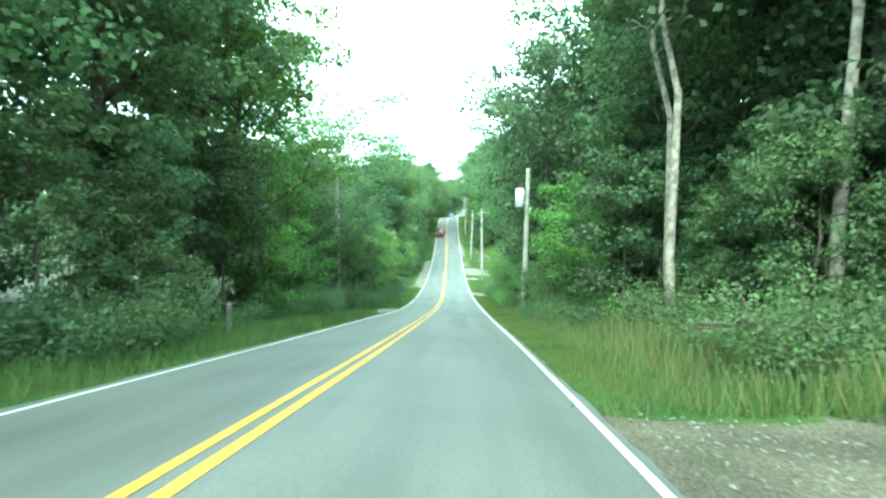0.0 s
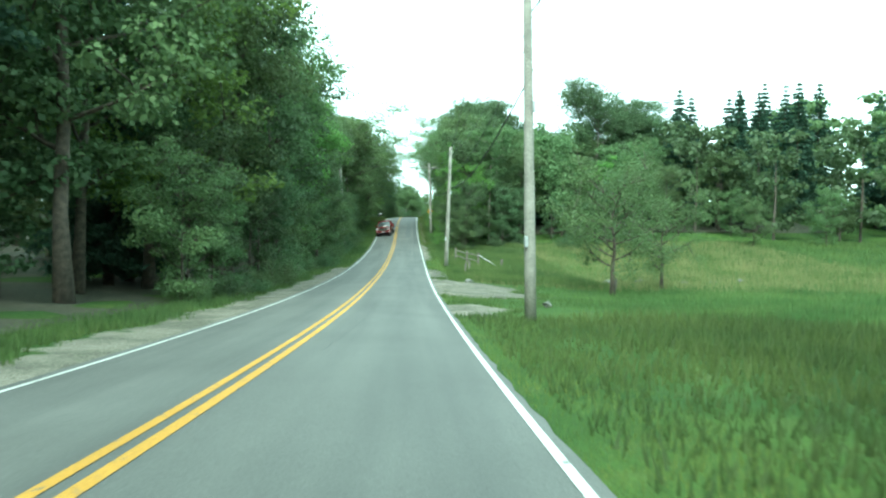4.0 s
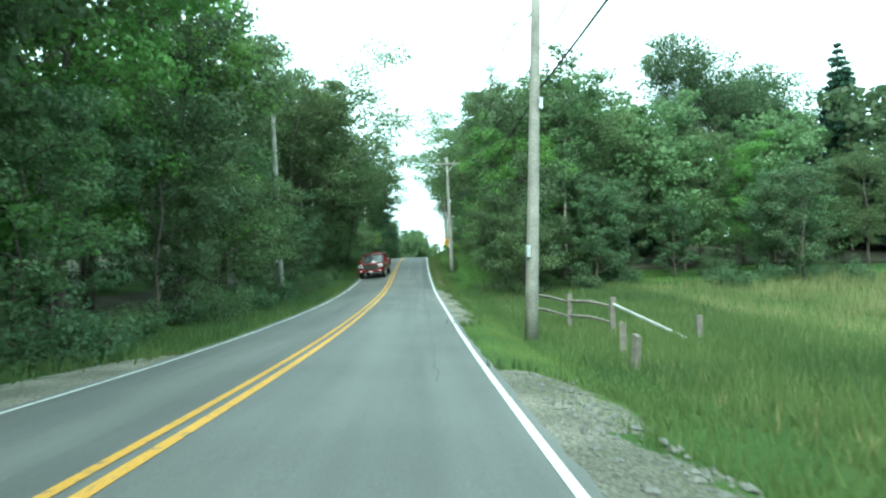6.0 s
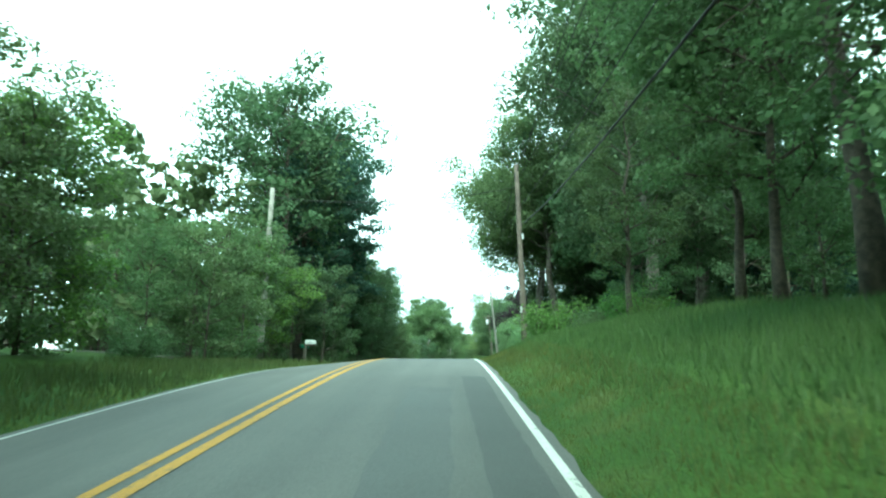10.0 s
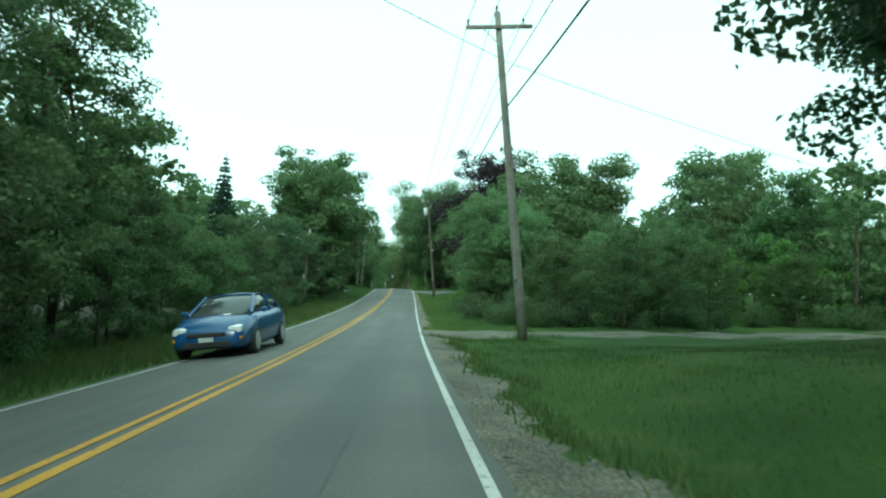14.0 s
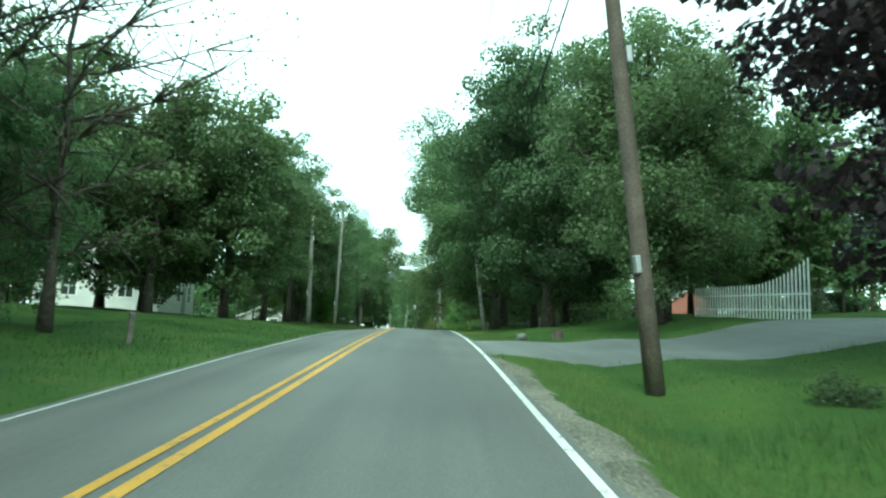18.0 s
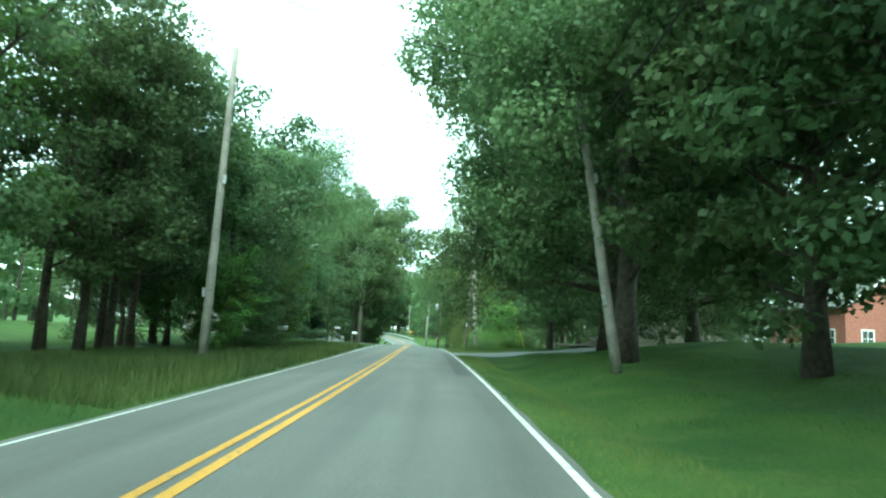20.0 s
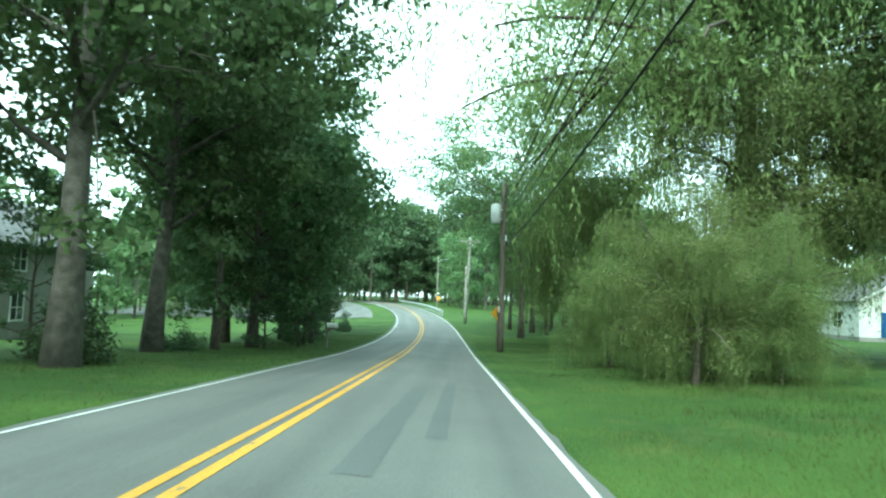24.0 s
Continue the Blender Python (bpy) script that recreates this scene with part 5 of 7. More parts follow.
# ---- gravel, drives and marks on the road ----
def patch(name, y0, y1, d0, d1, mat, label, lift=0.03, wobble=0.4, seed=1, skew=0.0, category="drive"):
    """A sheet of gravel, dirt or asphalt laid on the ground, with an uneven outline."""
    rng = np.random.default_rng(seed)
    ny, nd = min(140, max(4, int(abs(y1 - y0) / 0.4))), min(70, max(4, int(abs(d1 - d0) / 0.5)))
    if mat is M_LITTER:
        ny, nd = 56, 22
    ph = rng.uniform(0, 6, 8)
    tj, ti_ = np.linspace(d0, d1, nd + 1), np.linspace(y0, y1, ny + 1)
    wave = lambda t, k: (np.sin(t * 1.1 + ph[k]) + 0.6 * np.sin(t * 2.3 + ph[k + 1]) + 0.35 * np.sin(t * 5.1 + ph[k + 2])) * 0.5 * wobble
    wob_y, wob_d = np.stack([wave(tj, 0), wave(tj, 3)]), wave(ti_, 5)
    verts, faces, rims = [], [], []
    for i in range(ny + 1):
        for j in range(nd + 1):
            v, u = i / ny, j / nd
            end = 1.0 if name.endswith("drive") else min(1.0, 0.12 + min(v, 1 - v) * abs(y1 - y0) / 2.2) ** 0.6
            if abs(d1) > abs(d0):
                d = d0 + ((d1 - d0) * u + wob_d[i] * u) * end
            else:
                d = d1 + ((d0 - d1) + wob_d[i]) * (1 - u) * end
            y = y0 + (y1 - y0) * v + (wob_y[0, j] * (1 - v) + wob_y[1, j] * v) + skew * (d - d0)
            x = float(road_x(y)) + d
            outer = (1 - u if abs(d1) > abs(d0) else u) * abs(d1 - d0)
            inner = abs(d1 - d0) - outer if min(abs(d0), abs(d1)) > 3.2 else 9.0
            edge = min(v * abs(y1 - y0), (1 - v) * abs(y1 - y0), outer, inner)
            rims.append(min(1.0, edge / min(0.9, 0.45 * abs(d1 - d0))))
            verts.append((x, y, -0.03 * max(0.0, 1 - edge / min(0.7, 0.3 * abs(d1 - d0))) + max(float(ground_z(x, y)), float(road_top(y, d)) - 0.05 if abs(d) < 3.4 else -99) + lift))
    for i in range(ny):
        for j in range(nd):
            a = i * (nd + 1) + j
            faces.append((a, a + 1, a + nd + 2, a + nd + 1))
    me = mesh_of(name, verts, faces, mat, True)
    uv = me.uv_layers.new(name="UVMap")
    idx = np.zeros(len(me.loops), dtype=np.int32)
    me.loops.foreach_get("vertex_index", idx)
    uv.data.foreach_set("uv", np.array([(v[0], v[1]) for v in verts], dtype=np.float32)[idx].reshape(-1))
    me.attributes.new("rim", "FLOAT", "POINT").data.foreach_set("value", np.array(rims, dtype=np.float32))
    if mat is not M_LITTER:
        grid = np.array(verts).reshape(ny + 1, nd + 1, 3)
        for rim in (grid[:, -1 if abs(d1) > abs(d0) else 0], grid[0], grid[-1]):
            if abs(rim[0, 0] - rim[-1, 0]) + abs(rim[0, 1] - rim[-1, 1]) < 60 and abs(d1) < 16:
                seg = np.linalg.norm(np.diff(rim, axis=0), axis=1).sum()
                k = rng.integers(0, len(rim) - 1, int(seg * 45))
                f = rng.random((len(k), 1))
                FRINGE.append(rim[k] * (1 - f) + rim[k + 1] * f + np.c_[rng.normal(size=(len(k), 2)) * 0.16, np.zeros(len(k)) - 0.01])
    return tagged(new(name, me), label, category, kind="structure")


FRINGE = []
GRAVEL = "grey gravel and dirt at the road's edge"
patch("gravel_drive", 1.0, 7.4, 3.06, 12, M_DIRT, "rough grey gravel drive mouth with stones", seed=2)
patch("gravel_drive", 66, 72, 3.06, 9, M_GRAVEL, GRAVEL, seed=3)
patch("gravel_pull_off", 91.5, 96.5, 3.06, 5.6, M_GRAVEL, "sandy gravel pull-off worn into the grass", wobble=1.0, seed=4)
patch("gravel_pull_off", 99.2, 111.5, 3.06, 7.6, M_GRAVEL, "sandy gravel pull-off worn into the grass", wobble=0.9, seed=5)
patch("gravel_shoulder", 111, 119.5, 3.06, 4.4, M_GRAVEL, GRAVEL, wobble=0.5, seed=6)
patch("gravel_shoulder", 77, 123, -4.3, -2.66, M_GRAVEL, GRAVEL, wobble=0.35, seed=7)
patch("gravel_shoulder", 35, 46, -4.3, -2.66, M_GRAVEL, GRAVEL, wobble=0.4, seed=8)
patch("gravel_shoulder", 128, 150, 3.06, 3.9, M_GRAVEL, GRAVEL, wobble=0.35, seed=9)
patch("dirt_shoulder", 150, 180, 3.4, 3.95, M_DIRT, "bare brown dirt strip beside the road", wobble=0.25, seed=10)
patch("gravel_shoulder", 203, 236, 3.06, 3.6, M_GRAVEL, GRAVEL, wobble=0.3, seed=11)
patch("gravel_shoulder", 200, 232, -3.5, -2.75, M_GRAVEL, GRAVEL, wobble=0.3, seed=12)
patch("gravel_drive", 262, 267.0, 3.06, 44, M_GRAVEL, "pale gravel drive across the lawn", wobble=0.4, seed=13, skew=0.2)
patch("gravel_shoulder", 235, 262.5, 3.06, 3.95, M_GRAVEL, GRAVEL, wobble=0.4, seed=24)
patch("gravel_shoulder", 268, 326, 3.06, 3.6, M_GRAVEL, GRAVEL, wobble=0.25, seed=14)
patch("asphalt_drive", 327, 333.5, 3.05, 22, M_DRIVE, "grey asphalt drive off the road", lift=0.03, wobble=0.25, seed=15, skew=-0.2)
patch("asphalt_drive", 386.5, 393.0, 3.05, 34, M_DRIVE, "cracked grey asphalt drive off the road", lift=0.03, wobble=0.25, seed=16, skew=0.12)
patch("gravel_drive", 395, 397.5, -26, -2.7, M_GRAVEL, "pale gravel drive to a house", wobble=0.4, seed=17)
patch("asphalt_drive", 411, 420, -12, -2.7, M_DRIVE, "pale asphalt drive to a house", lift=0.03, wobble=0.3, seed=18, skew=-0.5)
patch("dirt_shoulder", 413, 417.5, 3.06, 6, M_DIRT, "worn brown dirt patch in the verge", wobble=0.9, seed=19)
patch("parking_lot", 500, 580, -40, -5.5, M_ASPHALT, "pale asphalt parking area by the bend", lift=0.05, wobble=0.5, seed=21)


for y0_, y1_, d0_, d1_ in ((-24, 80, -110, -6.2), (80, 182, -110, -5.8), (6, 72, 9.6, 62), (158, 202, 9.4, 60), (200, 288, -110, -7.2), (206, 252, 17, 60)):
    patch("forest_floor", y0_, y1_, d0_, d1_, M_LITTER, "dark leaf litter on the floor of the wood", lift=0.06, wobble=0.5, seed=int(y1_), category="forest floor")


def fringe():
    """Grass tufts leaning over the edges of gravel and dirt."""
    rng = np.random.default_rng(77)
    foot = np.concatenate(FRINGE)
    n = len(foot)
    a, h = rng.uniform(0, math.tau, n), rng.uniform(0.05, 0.16, n)
    side = np.stack([np.cos(a), np.sin(a), np.zeros(n)], 1) * 0.02
    tip = foot + np.concatenate([rng.normal(size=(n, 2)) * 0.05, (h + 0.05)[:, None]], 1)
    tagged(new("grass", tris_of("grass", np.stack([foot - side, foot + side, tip], 1), M_BLADE)), "grass tufts along the gravel's edge", "grass", kind="stuff")


fringe()


def pebbles(y0, y1, d0, d1, count, seed, size=0.05):
    rng = np.random.default_rng(seed)
    out = []
    shape = np.array([(1, 0, 0), (-1, 0, 0), (0, 1, 0), (0, -1, 0), (0, 0, 0.8), (0, 0, -0.6)])
    tri = [(0, 2, 4), (2, 1, 4), (1, 3, 4), (3, 0, 4), (2, 0, 5), (1, 2, 5), (3, 1, 5), (0, 3, 5)]
    for _ in range(count):
        y, d = rng.uniform(y0, y1), rng.uniform(d0, d1)
        x = float(road_x(y)) + d
        z = float(ground_z(x, y)) + 0.035
        s = size * rng.uniform(0.4, 1.7) * rng.uniform(0.6, 1.4, 3)
        c, n = math.cos(rng.random() * 6), math.sin(rng.random() * 6)
        pts = (shape * rng.uniform(0.7, 1.2, (6, 1)) * s) @ np.array([[c, n, 0], [-n, c, 0], [0, 0, 1]]) + (x, y, z)
        out += [pts[list(t)] for t in tri]
    return tagged(new("loose_stones", tris_of("loose_stones", np.array(out), M_STONE)), "loose grey stones and gravel on the ground", "stones", kind="stuff")


pebbles(2, 7, 3.3, 8, 900, 1, 0.018)
pebbles(111, 119, 3.3, 4.2, 300, 2, 0.03)
pebbles(101, 110, 3.4, 6.5, 300, 3, 0.025)
pebbles(208, 250, 3.2, 3.9, 400, 4, 0.02)


def crack(points, width, name="road_crack", mat=M_TAR, label="thin dark crack in the asphalt", seed=1, cat="crack", jitter=0.022):
    """A thin dark ribbon that wanders along the road; points are (along, across)."""
    rng = np.random.default_rng(seed)
    line = []
    for (y0, d0), (y1, d1) in zip(points, points[1:]):
        n = max(2, int(abs(y1 - y0) / 0.35))
        line += [(y0 + (y1 - y0) * i / n, d0 + (d1 - d0) * i / n + rng.normal() * jitter) for i in range(n)]
    verts, faces = [], []
    for y, d in line:
        w = width * (rng.uniform(0.3, 1.1) if width < 0.1 else rng.uniform(0.9, 1.05))
        for e in (d - w, d + w):
            verts.append((float(road_x(y)) + e, y, float(road_top(y, e)) + 0.005))
    for i in range(len(line) - 1):
        faces.append((2 * i, 2 * i + 1, 2 * i + 3, 2 * i + 2))
    return tagged(new(name, mesh_of(name, verts, faces, mat)), label, cat, "cracks in the road", "structure")


crack([(83, 0.55), (88, 0.75), (91, 0.8)], 0.009)
crack([(130, 1.05), (133.5, 1.2), (136, 1.15), (140.5, 1.35)], 0.015, seed=2)
crack([(136, 1.2), (137.2, 0.7)], 0.012, seed=3)
crack([(118, 2.2), (135, 2.3), (150, 2.2)], 0.012, seed=4)
crack([(94, 2.5), (99, 2.75), (106, 2.7), (112, 2.8)], 0.014, seed=5)
crack([(150, 1.4), (160, 1.2), (172, 1.5)], 0.014, seed=6)
crack([(258, 2.95), (266, 3.1)], 0.03, seed=7)
_bends = [(392.3, 4.4), (391.0, 4.7), (389.9, 4.65), (388.8, 5.0), (387.4, 5.4)]
_rng = np.random.default_rng(31)
_line = [(a[0] + (b[0] - a[0]) * i / 8, a[1] + (b[1] - a[1]) * i / 8 + _rng.normal() * 0.03) for a, b in zip(_bends, _bends[1:]) for i in range(8)]
_verts = [(float(road_x(y)) + d + e * w, y, max(float(ground_z(float(road_x(y)) + d, y)), float(road_top(y, 3.3)) - 0.05) + 0.045) for y, d in _line for w in (_rng.uniform(0.012, 0.034),) for e in (-1, 1)]
tagged(new("drive_crack", mesh_of("drive_crack", _verts, [(2 * i, 2 * i + 1, 2 * i + 3, 2 * i + 2) for i in range(len(_line) - 1)], M_TAR)), "dark wandering crack across an asphalt drive", "crack", "cracks in the road", "structure")
for y0_, y1_, d_, w_, s_ in ((426, 434, 1.15, 0.16, 11), (428, 436, 1.75, 0.12, 12), (222, 236, 1.5, 0.22, 13), (236, 248, 1.7, 0.16, 14), (133, 158, 1.9, 0.07, 15), (131, 160, 2.27, 0.06, 16), (158, 188, 1.72, 0.32, 17)):
    crack([(y0_, d_ - 0.1), ((y0_ + y1_) / 2, d_), (y1_, d_ + 0.12)], w_, "tyre_mark", M_SKID, "dark rubber tyre mark on the asphalt", s_, "tyre mark", 0.004)
for y0_, y1_, s_ in ((366, 388, 21), (150, 190, 22), (336, 352, 23)):
    crack([(y0_, 2.55), ((y0_ + y1_) / 2, 2.6), (y1_, 2.55)], 0.22, "asphalt_patch", M_ASPHALT_DARK, "darker strip of mended asphalt", s_, "patch", 0.004)


# ---- poles and wires ----
def utility_pole(y, d, height=10.0, lean=(0, 0), mat=M_POLE, crossarm=True, tank=False, lamp=False, radius=0.15, name="utility_pole"):
    label = ("dark brown" if mat is M_POLE_DARK else "weathered grey") + " wooden utility pole" + (" with a grey transformer" if tank else " with a street lamp" if lamp else "") + " by the road"
    m = at(y, d, -0.05) @ pose(0, 0, 0, lean[1], lean[0], 0)
    ob = thing(name, m, label, "utility pole", "utility poles along the road")
    n = 6
    part("pole", tube([(0, 0, height * i / n) for i in range(n + 1)], [radius * (1.12 - 0.4 * i / n) for i in range(n + 1)], 12), mat, ob, smooth=True)
    if crossarm:
        arm = part("crossarm", boxes((-1.15, 1.15, -0.19, -0.075, height - 0.62, height - 0.50), bevel=0.01), mat, ob)
        for s in (-1, 1):
            part("brace", tube([(s * 0.62, -0.2, height - 0.6), (s * 0.05, -0.16, height - 1.2)], [0.018, 0.018], 5), M_STEEL, arm)
        for x in (-1.05, 0.0, 0.85):
            z, q = (height - 0.5, -0.13) if x else (height, 0)
            part("insulator", tube([(x, q, z), (x, q, z + 0.12), (x, q, z + 0.14), (x, q, z + 0.22)], [0.02, 0.02, 0.055, 0.04], 8), M_CERAMIC, arm)
    if tank:
        z = height - 2.1
        t = part("transformer", tube([(-0.42, -0.05, z), (-0.42, -0.05, z + 0.04), (-0.42, -0.05, z + 0.95), (-0.42, -0.05, z + 1.03)], [0.2, 0.25, 0.25, 0.15], 14), M_TANK, ob, "grey steel transformer tank", True)
        for s in (-0.08, 0.08):
            part("bushing", tube([(-0.42 + s, -0.05, z + 1.0), (-0.42 + s, -0.05, z + 1.25)], [0.04, 0.025], 6), M_CERAMIC, t)
        part("bracket", boxes((-0.3, 0, -0.09, -0.01, z + 0.2, z + 0.26), (-0.3, 0, -0.09, -0.01, z + 0.7, z + 0.76)), M_STEEL, t)
    if lamp:
        s = 1 if lamp > 0 else -1
        a = part("lamp_arm", tube([(0, 0, height - 1.0), (s * 0.8, 0, height - 0.55), (s * 1.9, 0, height - 0.4)], [0.03, 0.03, 0.03], 6), M_STEEL, ob, "thin steel lamp arm")
        part("lamp_head", boxes((min(s * 1.8, s * 2.5), max(s * 1.8, s * 2.5), -0.12, 0.12, height - 0.45, height - 0.3), bevel=0.04), M_STEEL, a, "grey street lamp head")
    for z, s in ((2.1, -1), (5.8, 1)):
        part("hardware", boxes((-0.05 + s * 0.13, 0.05 + s * 0.13, -0.2, -0.08, z, z + 0.3), bevel=0.01), M_STEEL, ob)
    return m, height, crossarm


MAIN = []
for y_, d_, h_, l_, m_, c_, t_ in ((91.2, 5.2, 10.2, -2, M_POLE, True, False), (125.6, 4.7, 9.6, 1, M_POLE, False, False), (163.0, 4.8, 9.6, -3, M_POLE, True, False),
                                   (210, 5.8, 9.8, -3, M_POLE_DARK, False, False), (261.2, 6.3, 11.2, -7, M_POLE, True, False), (323, 5.6, 12.5, -6.5, M_POLE_DARK, True, True),
                                   (367.5, 7.2, 10.5, -9, M_POLE, True, False), (404.8, 5.75, 11.2, -3, M_POLE, False, False), (455, 4.5, 8.8, 0, M_POLE_DARK, False, True),
                                   (492, 4.8, 9.5, 2, M_POLE, True, False)):
    MAIN.append(utility_pole(y_, d_, h_, (l_, 0), m_, c_, t_, lamp=-1 if y_ == 404.8 else 0, radius=0.15))
utility_pole(405.6, 5.0, 7.6, (2, 0), M_POLE_DARK, False, radius=0.12)
POLE_T = utility_pole(36, 5.0, 8.2, (0, 0), M_POLE, False, True)
POLE_2 = utility_pole(54.5, 6.1, 8.0, (-3, 0), M_POLE, False)
LEFT_A = utility_pole(41.5, -6.2, 9.0, (-2, 0), M_POLE, False)
LEFT_B = utility_pole(78.5, -5.8, 6.9, (-3, 0), M_POLE_DARK, False, radius=0.11)
LEFT_C = utility_pole(144.3, -5.2, 10.0, (-4, 0), M_POLE, False)
LEFT_D = utility_pole(208, -6.6, 8.4, (0, 0), M_POLE, False, lamp=0)
LEFT_E = utility_pole(294, -6.1, 5.9, (0, 0), M_POLE_DARK, False, lamp=-1, radius=0.11)
LEFT_F = utility_pole(357, -6.0, 8.0, (-1, 0), M_POLE, False)
LEFT_G = utility_pole(369.5, -5.6, 10.5, (1, 0), M_POLE, False, radius=0.14)
LEFT_H = utility_pole(457.8, -5.8, 7.2, (-1, 0), M_POLE_DARK, False, radius=0.12)
utility_pole(500, 5.6, 6.5, (0, 0), M_POLE, False, radius=0.1)
utility_pole(538, 7.5, 9.0, (0, 0), M_POLE, False, lamp=1, radius=0.1)


def wire(p0, p1, sag, radius, label="thin black overhead wire"):
    pts = []
    for i in range(19):
        t = i / 18
        p = Vector(p0).lerp(Vector(p1), t)
        pts.append((p.x, p.y, p.z - sag * 4 * t * (1 - t)))
    bm = tube(pts, [radius] * 19, 5)
    me = bpy.data.meshes.new("overhead_wire")
    bm.to_mesh(me)
    bm.free()
    me.materials.append(M_WIRE)
    return tagged(new("overhead_wire", me), label, "wire", "overhead wires")


def on_pole(p, x, below):
    m, h, arm = p
    if not arm and below < 1:
        return m @ Vector((x * 0.12, 0, h - 0.15 - 0.3 * abs(x) - max(below, 0)))
    return m @ Vector((x, -0.13 if x and below < 1 else 0, h - below))


for a_, b_ in zip(MAIN, MAIN[1:]):
    for x_ in (-1.05, 0.0, 0.85):
        wire(on_pole(a_, x_, -0.2 if x_ == 0 else 0.3), on_pole(b_, x_, -0.2 if x_ == 0 else 0.3), 0.7, 0.012)
    wire(on_pole(a_, 0.12, 2.2), on_pole(b_, 0.12, 2.2), 0.8, 0.014)
    wire(on_pole(a_, 0.14, 3.2), on_pole(b_, 0.14, 3.2), 0.9, 0.026, "thick black overhead cable")
for x_, z_, r_ in ((-0.12, 1.2, 0.018), (0.12, 1.6, 0.02), (-0.1, 2.7, 0.018)):
    wire(on_pole(MAIN[7], x_, z_), on_pole(MAIN[8], x_, z_ - 0.6), 0.7, r_, "thick black overhead cable")
for a_, b_ in ((POLE_T, POLE_2), (POLE_2, MAIN[0])):
    wire(on_pole(a_, 0.1, 0.2), on_pole(b_, 0.1, 0.2), 0.5, 0.01)
    wire(on_pole(a_, 0.12, 1.6), on_pole(b_, 0.12, 1.6), 0.6, 0.02, "thick black overhead cable")
START = [at(-18, 6.0) @ Vector((0, 0, z)) for z in (9.0, 8.0, 7.4)]
for z_, p_ in zip((0.1, 1.0, 1.6), START):
    wire(p_, on_pole(POLE_T, 0.1, z_), 0.6, 0.013)
for z_, d_ in ((7.6, 18.5), (6.6, 19.5)):
    wire(on_pole(POLE_T, 0, 0.4 + 8.0 - z_ - 0.4), at(-10, d_) @ Vector((0, 0, z_ - 0.6)), 0.5, 0.014)
wire(at(-15, -7) @ Vector((0, 0, 8)), on_pole(LEFT_A, 0, 0.3), 0.5, 0.016)
for a_, b_ in ((LEFT_A, LEFT_B), (LEFT_C, MAIN[1]), (LEFT_D, MAIN[3]), (LEFT_E, MAIN[5]), (LEFT_G, MAIN[7]), (LEFT_H, MAIN[8]), (LEFT_F, MAIN[6])):
    wire(on_pole(a_, 0, 0.3), on_pole(b_, 0.1, 1.2), 0.5, 0.014)
wire(at(236, -16) @ Vector((0, 0, 9)), on_pole(MAIN[4], 0, 1.6), 0.6, 0.012)
wire(on_pole(MAIN[4], 0.1, 1.7), at(280, 46) @ Vector((0, 0, 8)), 0.6, 0.012)
wire(at(264, -14) @ Vector((0, 0, 6)), on_pole(LEFT_E, 0, 0.5), 0.5, 0.018)


# ---- signs, mailboxes, fences ----
def letters(text, size, m, parent, name="lettering"):
    cu = bpy.data.curves.new(name, "FONT")
    cu.body, cu.size, cu.align_x, cu.align_y, cu.extrude, cu.offset = text, size, "CENTER", "CENTER", 0.001, size * 0.035
    tmp = bpy.data.objects.new(name, cu)
    scene.collection.objects.link(tmp)
    me = bpy.data.meshes.new_from_object(tmp.evaluated_get(bpy.context.evaluated_depsgraph_get()))
    bpy.data.objects.remove(tmp)
    me.materials.clear()
    me.materials.append(M_BLACK)
    me.transform(m)
    return part_mesh(name, me, parent, "black lettering")


def diamond(half, y0, y1, inset=0.0):
    bm = bmesh.new()
    h = half - inset
    a = [bm.verts.new((x, y0, z)) for x, z in ((0, -h), (h, 0), (0, h), (-h, 0))]
    b = [bm.verts.new((x, y1, z)) for x, z in ((0, -h), (h, 0), (0, h), (-h, 0))]
    bm.faces.new(a)
    bm.faces.new(b[::-1])
    for i in range(4):
        bm.faces.new((a[i], b[i], b[(i + 1) % 4], a[(i + 1) % 4]))
    return bm


FRONT = Matrix(((1, 0, 0, 0), (0, 0, -1, 0), (0, 1, 0, 0), (0, 0, 0, 1)))


